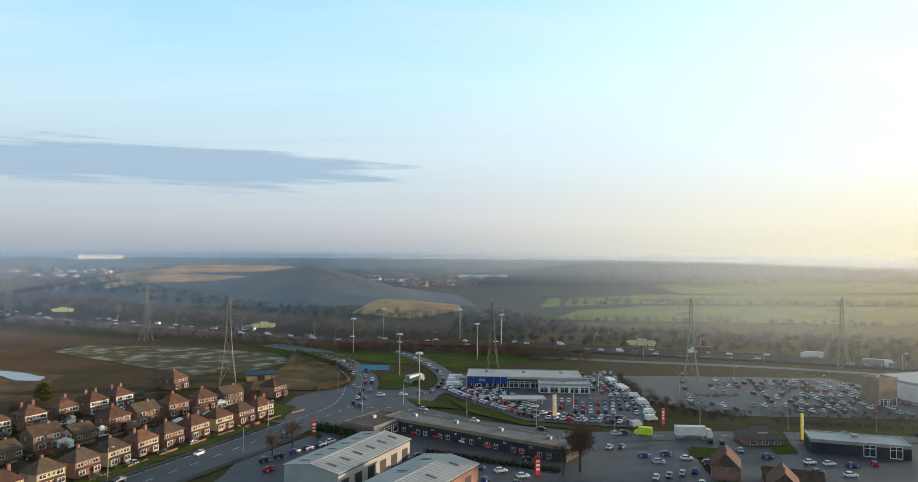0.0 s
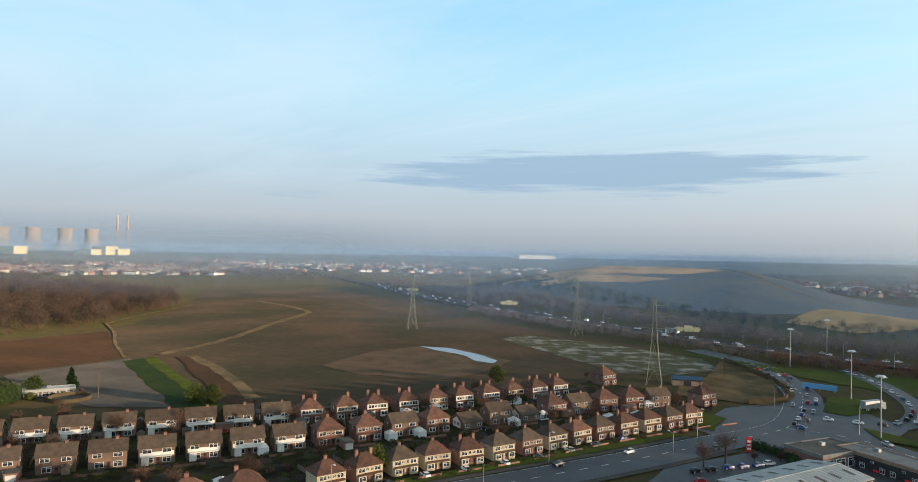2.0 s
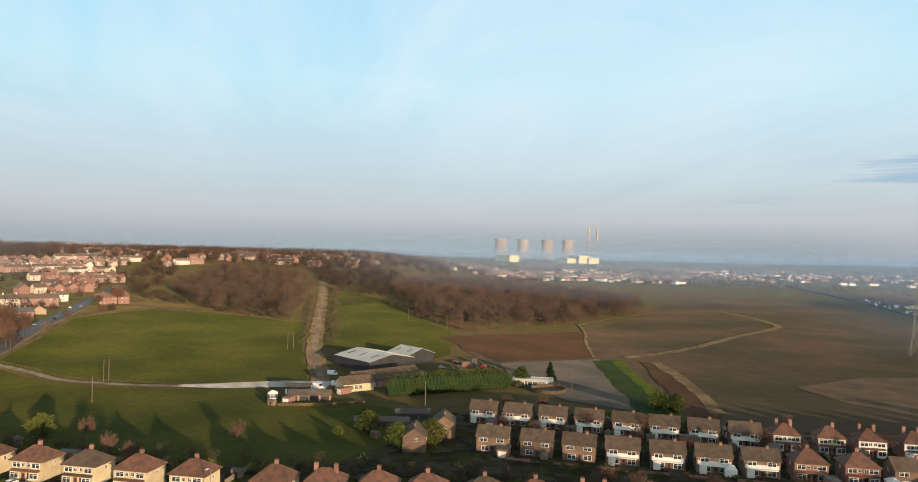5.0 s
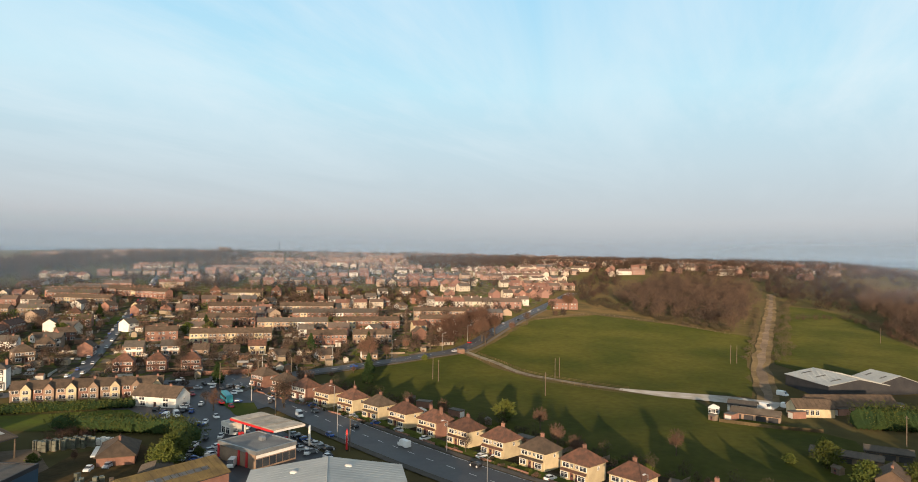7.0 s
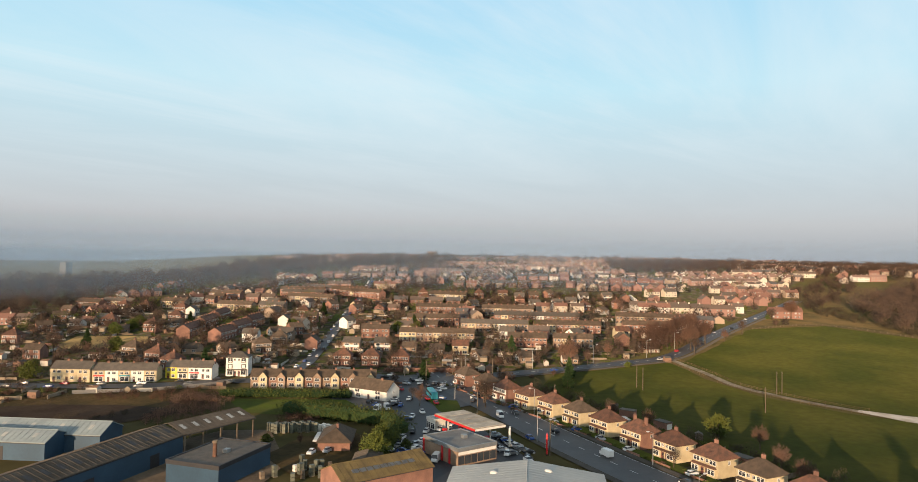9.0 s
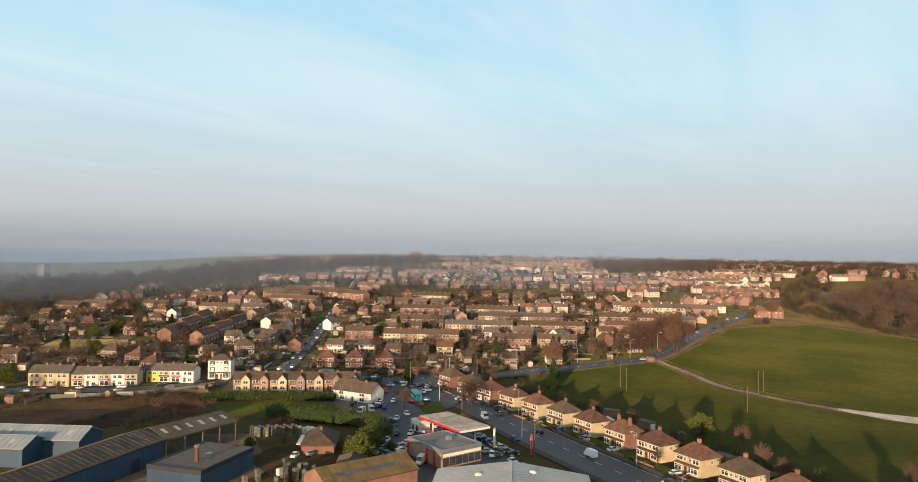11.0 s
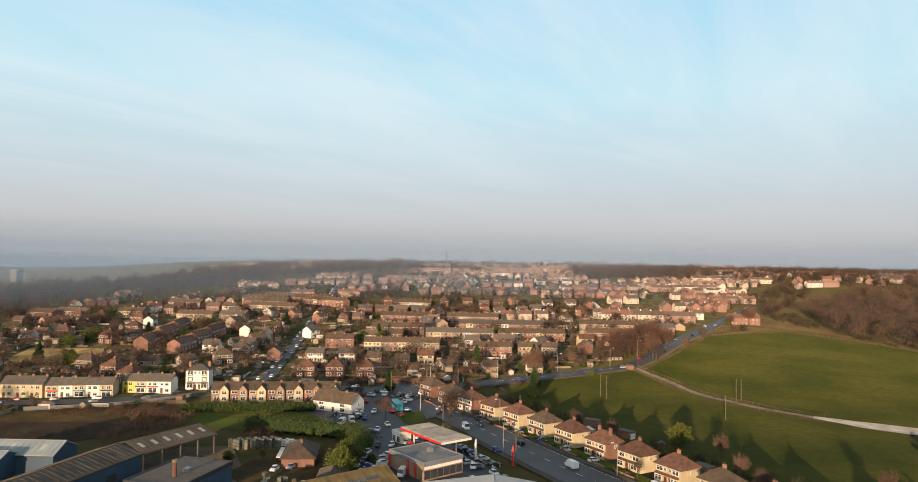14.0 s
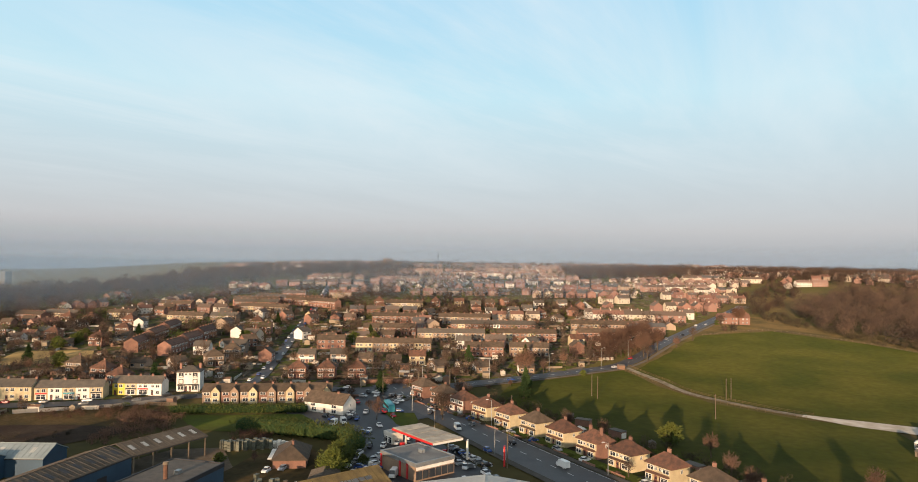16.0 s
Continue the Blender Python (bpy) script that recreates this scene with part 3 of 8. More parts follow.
sheet("waste_ground", [(-268, 393), (-270, 426), (-199, 423), (-133, 402), (-112, 372), (-128, 335), (-150, 325), (-206, 358)], "frost", 0.3, "rough waste ground whitened by frost", 9)
sheet("fenced_compound", [(-122, 405), (-82, 352), (-70, 313), (-81, 294), (-108, 292), (-118, 320), (-112, 345)], "drygold", 0.35, "fenced compound of dry rough grass", 9)
strip("compound_track", [(-124, 402), (-112, 390), (-96, 376), (-81, 356), (-72, 333), (-69, 310), (-76, 296)], 3.4, "straw", 0.5, "pale kerbed track curving round the compound", "track")
sheet("upper_pasture", [(-352, -116), (-400, -117), (-487, -119), (-541, -86), (-522, -26), (-490, 24), (-400, 18), (-322, 18), (-316, -10), (-312, -34), (-318, -65), (-334, -96)],
      "pasture", 0.2, "sloping green pasture grazed short", 12, "field")
sheet("lower_pasture", [(-348, -121), (-326, -96), (-310, -68), (-304, -36), (-306, -4), (-285, 10), (-262, 46), (-222, 46), (-192, 14), (-203, -16), (-214, -46), (-234, -92), (-256, -140), (-290, -152)],
      "pasture", 0.2, "green paddock behind the houses", 12, "field")
sheet("farm_pasture", [(-386, 40), (-400, 31), (-460, 35), (-560, 42), (-715, 58), (-700, 84), (-640, 100), (-526, 106), (-457, 118), (-372, 96), (-360, 84)], "pasture", 0.2, "green pasture beside the farm lane", 12, "field")
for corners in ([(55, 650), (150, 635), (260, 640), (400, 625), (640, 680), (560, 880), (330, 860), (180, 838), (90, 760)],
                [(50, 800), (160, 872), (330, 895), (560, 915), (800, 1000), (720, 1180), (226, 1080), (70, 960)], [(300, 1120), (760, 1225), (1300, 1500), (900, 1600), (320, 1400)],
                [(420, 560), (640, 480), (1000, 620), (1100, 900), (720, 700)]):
    sheet("valley_pasture", corners, "meadow", 0.25, "wide hazy green pasture in the valley, brightened as if backlit", 30, "field")

sheet("rough_grassland", [(10, 478), (120, 446), (260, 412), (600, 330), (1000, 470), (1100, 600), (640, 470), (430, 545), (640, 665), (400, 612), (55, 636), (0, 610)], "roughgrass", 0.22, "rough ochre grassland between the motorway and the fields", 24, "field")
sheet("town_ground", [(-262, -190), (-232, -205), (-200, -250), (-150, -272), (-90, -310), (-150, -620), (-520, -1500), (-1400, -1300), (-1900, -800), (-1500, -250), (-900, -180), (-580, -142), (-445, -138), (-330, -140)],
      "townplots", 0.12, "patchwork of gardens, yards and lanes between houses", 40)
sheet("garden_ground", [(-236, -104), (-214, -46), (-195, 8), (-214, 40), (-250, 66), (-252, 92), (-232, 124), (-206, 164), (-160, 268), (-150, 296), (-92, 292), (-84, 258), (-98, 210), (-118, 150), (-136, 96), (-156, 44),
                        (-176, -8), (-196, -60), (-212, -106)], "plots", 0.16, "back gardens, drives and yards round the houses, darkened as if shaded", 12)
sheet("rubble_ground", [(-132, -150), (-152, -158), (-166, -150), (-160, -134), (-146, -124), (-126, -128)], "deadgrass", 0.32, "reddish brown rubble and brush in the yard", 6, "ground")
sheet("dry_field", [(-108, -280), (-165, -250), (-168, -226), (-150, -210), (-100, -230), (-80, -262)], "deadgrass", 0.2, "rough dry grass below the shops", 9, "field")
# dark sheet laid to paint the shade over the field's lower part
sheet("bare_soil", [(-100, -268), (-118, -258), (-134, -240), (-141, -228), (-148, -212), (-120, -214), (-96, -236), (-84, -258)], "shadesoil", 0.3, "dark brown sheet painted as shade at the foot of the dry field", 6, "ground")
MAIN = [(-256, -197), (-249, -184), (-236, -159), (-214, -119), (-199, -91), (-181, -54), (-160, -4), (-140, 50), (-121, 98), (-104, 142), (-86, 186), (-72, 224), (-58, 264), (-62, 310), (-72, 345), (-104, 404), (-150, 440)]
strip("road_main", MAIN, 15, "asphalt", 0.3, "wide grey asphalt main road")
strip("pavement", MAIN[3:12], 2.2, "footway", 0.42, "grey concrete footway with a kerb", "pavement", side=9.0, thick=0.12)
strip("pavement", MAIN[3:12], 2.2, "footway", 0.42, "grey concrete footway with a kerb", "pavement", side=-9.0, thick=0.12)
strip("verge", MAIN[3:12], 4.5, "verge", 0.36, "mown grass verge along the houses", "verge", side=13.0)
dashes("road_marking", MAIN, 0.0, "paint", "broken white centre line")
dashes("road_marking", MAIN, 6.9, "paint", "white edge line", 6, 1, 0.15)
HILL_ROAD = [(-236, -178), (-252, -180), (-268, -174), (-291, -161), (-333, -138), (-366, -126), (-445, -130), (-580, -134), (-700, -140)]
strip("road_hill", HILL_ROAD, 8.5, "asphalt", 0.3, "asphalt road climbing past the pasture")
strip("pavement", HILL_ROAD, 2.0, "footway", 0.42, "grey concrete footway with a kerb", "pavement", side=-6.2, thick=0.12)
dashes("road_marking", HILL_ROAD, 0.0, "paint", "broken white centre line")
SHOP_ROAD = [(-244, -186), (-238, -200), (-228, -219), (-212, -232), (-194, -240), (-179, -251), (-160, -262), (-142, -277), (-132, -288), (-100, -325)]
strip("road_shops", SHOP_ROAD, 8, "asphalt", 0.3, "asphalt street in front of the shops")
UP_ROAD = [(-205, -240), (-226, -250), (-250, -270), (-282, -298), (-349, -358), (-468, -465), (-600, -590)]
strip("road_up", UP_ROAD, 5.6, "asphalt", 0.3, "narrow asphalt street climbing between houses")
LINK = [(-58, 262), (-35, 262), (-5, 240), (31, 228), (60, 231), (100, 234), (160, 236), (260, 250)]
strip("road_link", LINK, 11, "asphalt", 0.31, "asphalt road curving past the car showroom")
dashes("road_marking", LINK, 0.0, "paint", "broken white centre line")
LINK2 = [(-52, 282), (-28, 292), (-24, 330), (-40, 380), (-62, 420)]
strip("road_slip", LINK2, 9, "asphalt", 0.31, "slip road leaving the junction")
MOTORWAY = [(-2300, 1850), (-1400, 1190), (-836, 838), (-606, 690), (-430, 590), (-345, 555), (-253, 522), (-187, 498), (-122, 474), (-40, 458), (20, 452), (73, 432), (157, 411), (225, 388), (420, 330)]
strip("road_motorway", MOTORWAY, 26, "oldasphalt", 1.2, "motorway on a low bank", thick=1.2, step=10)
dashes("road_marking", MOTORWAY, 4.0, "paint", "broken white lane line", 4, 9, 0.3, 1.24)
dashes("road_marking", MOTORWAY, -8.0, "paint", "broken white lane line", 4, 9, 0.3, 1.24)
strip("road_valley", [(18, 470), (10, 500), (-2, 560), (-12, 640), (-34, 740), (-60, 800)], 10, "footway", 0.6, "pale road running off down the valley")
strip("valley_track", [(48, 600), (58, 680), (72, 780), (84, 880), (92, 980)], 7, "brightcrop", 0.5, "bright green track between hedges", "track")
strip("road_service", [(20, 405), (71, 393), (145, 380), (215, 356), (330, 310)], 8, "asphalt", 0.3, "service road below the motorway")
LANE = [(-300, 24), (-340, 24), (-391, 24), (-460, 29), (-535, 34), (-680, 44), (-840, 53)]
strip("lane_verge", LANE, 9, "straw", 0.28, "trodden straw-coloured edges of the farm lane", "verge", step=3.0)
strip("farm_lane", LANE, 3.6, "lane", 0.35, "brown dirt farm lane", "track", step=2.5)
TRACK = [(-356, -124), (-345, -110), (-335, -97), (-322, -82), (-316, -65), (-311, -42), (-310, -30)]
strip("field_track", TRACK, 3.6, "greytrack", 0.35, "pale stone track between fences", "track")
sheet("wet_yard", [(-312, -34), (-308, -34), (-304, -18), (-304, 8), (-296, 24), (-314, 30), (-318, 8), (-315, -14)], "path", 0.4, "pale wet concrete farm entrance", 6, "track")
strip("straw_path", [(-346, 207), (-287, 189), (-232, 166)], 6.0, "straw", 0.4, "worn straw-coloured footpath", "track")
WALL_LINE = [(-362, 197), (-392, 257), (-452, 340), (-494, 403), (-520, 430), (-587, 456), (-660, 470)]
strip("straw_path", WALL_LINE, 6.5, "straw", 0.4, "band of pale dry grass along a field edge", "track")
strip("straw_path", [(-364, 179), (-420, 200), (-468, 222), (-523, 242)], 2.0, "straw", 0.4, "band of pale dry grass along a field edge", "track")
strip("straw_path", [(-523, 242), (-580, 300), (-652, 389)], 2.4, "straw", 0.4, "band of pale dry grass along the wood", "track")
strip("straw_path", [(-594, 557), (-520, 520), (-450, 483)], 2.0, "straw", 0.4, "band of pale dry grass across the field", "track")
sheet("junction_asphalt", [(-84, 240), (-56, 226), (-30, 250), (-24, 292), (-50, 320), (-70, 310), (-84, 280)], "asphalt", 0.28, "broad asphalt junction", 8, "road")
for corners in ([(-53, 300), (-57, 334), (-42, 340), (-38, 312), (-44, 298)], [(-37, 281), (-25, 276), (-13, 263), (-30, 266)], [(-22, 285), (-10, 274), (12, 245), (40, 236), (11, 240), (-8, 256)],
                [(-96, 268), (-78, 262), (-76, 240), (-90, 246)]):
    sheet("traffic_island", corners, "verge", 0.5, "mown green grass between the roads", 6, "grass")
sheet("motorway_verge", [(-160, 425), (-90, 405), (-40, 412), (20, 420), (20, 385), (-20, 360), (-60, 372), (-96, 388)], "verge", 0.3, "green grass beside the roundabout", 10, "grass")
sheet("showroom_yard", [(-28, 306), (-11, 277), (12, 247), (50, 240), (63, 280), (56, 345), (-20, 340)], "asphalt", 0.33, "dark asphalt yard full of parked cars", 9, "car park")
sheet("store_car_park", [(62, 345), (165, 348), (186, 300), (160, 262), (92, 262), (64, 282)], "asphalt", 0.33, "large asphalt car park", 12, "car park")
sheet("trade_yard", [(-74, 190), (-56, 232), (-20, 232), (40, 222), (60, 215), (60, 150), (-40, 140), (-72, 150)], "asphalt", 0.28, "asphalt yard of a trade estate", 10, "car park")
sheet("forecourt", [(-222, -172), (-176, -88), (-150, -70), (-140, -100), (-168, -140), (-196, -168), (-214, -190)], "tarmac", 0.27, "asphalt filling station forecourt", 8, "car park")
sheet("works_yard", [(-150, -172), (-132, -140), (-100, -120), (-60, -150), (-90, -178), (-140, -182)], "lane", 0.26, "muddy yard of a works", 8, "car park")
sheet("junction_asphalt", [(-216, -148), (-232, -146), (-252, -170), (-264, -180), (-252, -196), (-238, -206), (-224, -198), (-214, -174)], "tarmac", 0.27, "broad asphalt junction below the town", 6, "road")
sheet("inn_car_park", [(-178, -168), (-199, -202), (-226, -186), (-222, -165), (-190, -142)], "tarmac", 0.24, "asphalt car park beside the inn", 6, "car park")
sheet("town_green", [(-338, -380), (-350, -362), (-328, -340), (-316, -356)], "verge", 0.3, "small mown green among the houses", 6, "grass")
sheet("paddock", [(-172, -394), (-193, -418), (-217, -382), (-197, -346), (-169, -376)], "goldgrass", 0.3, "rough straw-coloured paddock above the shops", 8, "field")
sheet("rough_grass", [(-404, -119), (-487, -121), (-543, -87), (-524, -27), (-510, 10), (-545, 8), (-580, -55), (-640, -100), (-600, -128), (-445, -126)], "tan", 0.16, "rough tussocky grass above the pasture", 9, "grass")
sheet("restaurant_car_park", [(34, 228), (60, 229), (92, 229), (137, 228), (128, 200), (100, 170), (62, 150), (62, 215), (36, 222)], "asphalt", 0.24, "asphalt car park round the restaurants", 9, "car park")
for corners in ([(86, 212), (93, 213), (99, 240), (95, 243), (88, 222)], [(98, 239), (146, 237), (146, 243), (99, 244)], [(58, 205), (66, 208), (72, 216), (62, 218)]):
    sheet("car_park_verge", corners, "verge", 0.4, "mown green grass between car parks", 5, "grass")
sheet("grass_corner", [(-214, -146), (-224, -156), (-218, -166), (-206, -150), (-200, -138)], "verge", 0.34, "small grass corner beside the filling station", 5, "grass")

# ---------- houses ----------


def framed(name, x, z0, z1, bar, sill, mats):
    """A frame with a recessed leaf in it, all one shell."""
    bm = bmesh.new()
    loops = []
    for ix, iz, y in ((0, 0, 0.05), (0, 0, -0.07), (bar, sill, -0.07), (bar, sill, -0.02)):
        loops.append([bm.verts.new((sx * (x - ix), y, z)) for sx, z in ((-1, z0 + iz), (1, z0 + iz), (1, z1 - bar), (-1, z1 - bar))])
    loops[0] = [v for v in loops[0]]
    for v, z in zip(loops[0], (z0, z0, z1, z1)):
        v.co.z = z
    for v, z in zip(loops[1], (z0, z0, z1, z1)):
        v.co.z = z
    for p, q in zip(loops, loops[1:]):
        for k in range(4):
            bm.faces.new((p[k], p[(k + 1) % 4], q[(k + 1) % 4], q[k]))
    bm.faces.new(loops[3]).material_index = 1
    if sill < 0.2:
        add_box(bm, -0.022, 0.022, -0.06, 0.0, z0, z1)
        add_box(bm, -x, x, -0.055, 0.0, z0 + (z1 - z0) * 0.68, z0 + (z1 - z0) * 0.72)
    bm.faces.new(loops[0][::-1])
    return mesh_of(name, bm, *mats)


WINDOW = framed("window", 0.5, -0.5, 0.5, 0.05, 0.06, ("upvc", "glass"))
DOOR = framed("door", 0.5, 0.0, 1.0, 0.16, 0.5, ("door", "glass"))
bm = bmesh.new()
add_box(bm, -0.45, 0.45, -0.3, 0.3, -1.2, 1.0)
add_box(bm, -0.5, 0.5, -0.35, 0.35, 0.88, 1.02)
for px in (-0.22, 0.22):
    add_bar(bm, (px, 0, 1.0), (px, 0, 1.45), 0.12, 0.1, 6, 1)
CHIMNEY = mesh_of("chimney", bm, "brick", "redtile")


def fit_in(name, me, parent, x, y, z, sx, sz, turn=0.0, sy=1.0):
    ob = part(name, me, None, parent)
    ob.matrix_basis = pose(x, y, z, 0, 0, turn) @ Matrix.Diagonal((sx, sy, sz, 1))
    return ob


def gable_wall(w, d, eave, ridge, foot=-1.5):
    """Four walls with gables at both ends of x."""
    bm = bmesh.new()
    w, d = w / 2, d / 2
    end = [(-d, foot), (d, foot), (d, eave), (0, ridge), (-d, eave)]
    for s in (-w, w):
        add_face(bm, [(s, y, z) for y, z in end])
    for s in (-d, d):
        add_face(bm, [(-w, s, foot), (w, s, foot), (w, s, eave), (-w, s, eave)])
    return bm


def gable_roof(w, d, eave, ridge, over=0.35, thick=0.16):
    """Two sloping slabs that meet at the ridge."""
    bm = bmesh.new()
    w, d2 = w / 2 + over, d / 2
    drop = (ridge - eave) / d2 * over
    for s in (-1, 1):
        prof = [(s * (d2 + over), eave - drop), (s * (d2 + over), eave - drop + thick), (0, ridge + thick), (0, ridge)]
        for x in (-w, w):
            add_face(bm, [(x, y, z) for y, z in prof])
        for i in range(4):
            a, b = prof[i], prof[(i + 1) % 4]
            add_face(bm, [(-w, *a), (w, *a), (w, *b), (-w, *b)])
    add_bar(bm, (-w, 0, ridge + thick), (w, 0, ridge + thick), 0.13, None, 5)
    return bm


def hip_roof(w, d, eave, ridge, over=0.4, thick=0.14, length=None):
    bm = bmesh.new()
    w, d = w / 2 + over, d / 2 + over
    r = (w - d * 0.92) if length is None else length / 2
    low, top = eave - 0.12, eave - 0.12 + thick
    a = [bm.verts.new((x, y, low)) for x, y in ((-w, -d), (w, -d), (w, d), (-w, d))]
    b = [bm.verts.new((x, y, top)) for x, y in ((-w, -d), (w, -d), (w, d), (-w, d))]
    p, q = bm.verts.new((-r, 0, ridge)), bm.verts.new((r, 0, ridge))
    for f in ((b[0], b[1], q, p), (b[2], b[3], p, q), (b[1], b[2], q), (b[3], b[0], p), tuple(a[::-1])):
        bm.faces.new(f)
    for i in range(4):
        bm.faces.new((a[i], a[(i + 1) % 4], b[(i + 1) % 4], b[i]))
    for s, e in (((-w, -d, top), (-r, 0, ridge)), ((w, -d, top), (r, 0, ridge)), ((-w, d, top), (-r, 0, ridge)), ((w, d, top), (r, 0, ridge)), ((-r, 0, ridge), (r, 0, ridge))):
        add_bar(bm, s, e, 0.11, None, 4)
    return bm


def block_wall(w, d, eave, foot=-1.5):
    bm = bmesh.new()
    add_box(bm, -w / 2, w / 2, -d / 2, d / 2, foot, eave)
    return bm


def semi(label, group, wall, front, roof, w=8.9, d=7.2, eave=4.9, ridge=7.8, bays=True, stack=((0.0, 0.6),)):
    """A pair of houses under one hipped roof."""
    h = thing("house", label, "house", group)
    part("wall", block_wall(w, d, eave), wall, h)
    part("roof", hip_roof(w, d, eave, ridge), roof, h, "hipped tiled roof")
    for cx, cy in stack:
        fit_in("chimney", CHIMNEY, h, cx, cy, ridge - 0.1, 1.0, 1.0)
    f = -d / 2
    if front:
        bm = bmesh.new()
        add_box(bm, -w / 2 + 0.04, w / 2 - 0.04, f - 0.05, f + 0.02, 2.75, eave - 0.15)
        part("front_panel", bm, front, h, "rendered upper front")
    bm = bmesh.new()
    add_box(bm, -w / 2 + 0.5, w / 2 - 0.5, f - 0.95, f + 0.02, 2.5, 2.62)
    add_face(bm, [(-w / 2 + 0.5, f - 0.95, 2.62), (w / 2 - 0.5, f - 0.95, 2.62), (w / 2 - 0.5, f - 0.06, 2.95), (-w / 2 + 0.5, f - 0.06, 2.95)])
    part("canopy", bm, roof, h, "tiled canopy over the bays")
    for s in (-1, 1):
        fit_in("window", WINDOW, h, s * w * 0.3, f - 0.05, eave - 1.05, 2.2, 1.2)
        fit_in("window", WINDOW, h, s * w * 0.09, f - 0.05, eave - 0.95, 0.9, 0.9)
        bm = bmesh.new()
        add_box(bm, s * w * 0.3 - 1.3, s * w * 0.3 + 1.3, f - 0.7, f + 0.02, -1.0, 2.5)
        bay = part("bay", bm, front or wall, h)
        fit_in("window", WINDOW, bay, s * w * 0.3, f - 0.72, 1.55, 2.3, 1.4)
        fit_in("door", DOOR, h, s * w * 0.09, f - 0.02, 0.0, 0.95, 2.05)
        fit_in("window", WINDOW, h, s * w / 2, 0.3, eave - 1.1, 0.8, 1.0, 90 * s)
        fit_in("window", WINDOW, h, s * w * 0.27, d / 2, eave - 1.1, 1.6, 1.1, 180)
        fit_in("window", WINDOW, h, s * w * 0.27, d / 2, 1.4, 1.8, 1.3, 180)
    return h


def gabled(label, group, wall, panel, roof, w=9.2, d=6.8, eave=4.7, ridge=7.1, porch=True, plain=False, cross=None):
    """A house with its ridge along the street, and a front gable where cross names its wall."""
    h = thing("house", label, "house", group)
    part("wall", gable_wall(w, d, eave, ridge), wall, h)
    part("roof", gable_roof(w, d, eave, ridge), roof, h, "tiled gable roof")
    fit_in("chimney", CHIMNEY, h, w * 0.22, 0, ridge - 0.1, 0.9, 0.8)
    f = -d / 2
    if cross:
        g = part("front_gable", gable_wall(d / 2 + 0.9, 3.4, eave - 0.1, eave + 1.9), cross, h, "projecting gabled bay")
        g.matrix_basis = pose(w * 0.24, f / 2 - 0.45, 0, 0, 0, 90)
        fit_in("roof", mesh_of("roof", gable_roof(d / 2 + 0.9, 3.4, eave - 0.1, eave + 1.9, 0.25), roof), g, 0, 0, 0.02, 1, 1)
        for zz in (eave - 1.1, 1.3):
            fit_in("window", WINDOW, g, -d / 4 - 0.5, 0, zz, 1.9, 1.35, -90)
    if panel:
        bm = bmesh.new()
        add_box(bm, -w / 2 + 0.3, w / 2 - 0.3, f - 0.05, f + 0.02, 2.3, 3.5)
        part("cladding", bm, panel, h, "white cladding between the storeys")
    if porch:
        bm = bmesh.new()
        add_box(bm, -w * 0.42, w * 0.42, f - 1.2, f + 0.02, 2.35, 2.55)
        add_box(bm, -w * 0.42, -w * 0.22, f - 1.1, f + 0.02, -1.0, 2.35)
        part("porch", bm, "white", h, "white flat-roofed porch")
    for s in (-1, 1):
        fit_in("window", WINDOW, h, s * w * 0.27, f - 0.04, eave - 0.95, 2.3, 1.15)
        fit_in("window", WINDOW, h, s * w * 0.27 + (0.5 if s < 0 else 0), f - 0.04, 1.3, 2.2, 1.5)
        if not plain:
            fit_in("window", WINDOW, h, s * w * 0.27, d / 2, eave - 0.95, 1.6, 1.1, 180)
            fit_in("window", WINDOW, h, s * w / 2, 0.5, eave - 0.95, 0.8, 1.0, 90 * s)
    fit_in("door", DOOR, h, w * 0.03, f - 0.02, 0.0, 0.95, 2.05)
    return h


def bungalow(label, group, wall, roof, w=9.6, d=7.4, eave=2.6, ridge=4.8):
    h = thing("bungalow", label, "bungalow", group)
    part("wall", gable_wall(d, w, eave, ridge), wall, h)
    part("roof", gable_roof(d, w, eave, ridge), roof, h, "low tiled gable roof")
    h_end = part("front_gable", gable_wall(0.2, 5.0, eave - 0.2, eave + 1.2, -1), "white", h)
    h_end.matrix_basis = pose(-d / 2 - 0.02, 0, 0)
    for s in (-1, 1):
        fit_in("window", WINDOW, h, -d / 2 - 0.13, s * 1.3, 1.5, 1.6, 1.2, -90)
        fit_in("window", WINDOW, h, s * 2.4, -w / 2, 1.5, 1.6, 1.2, 0)
    fit_in("chimney", CHIMNEY, h, 1.5, 0.4, ridge, 0.8, 0.7)
    return h


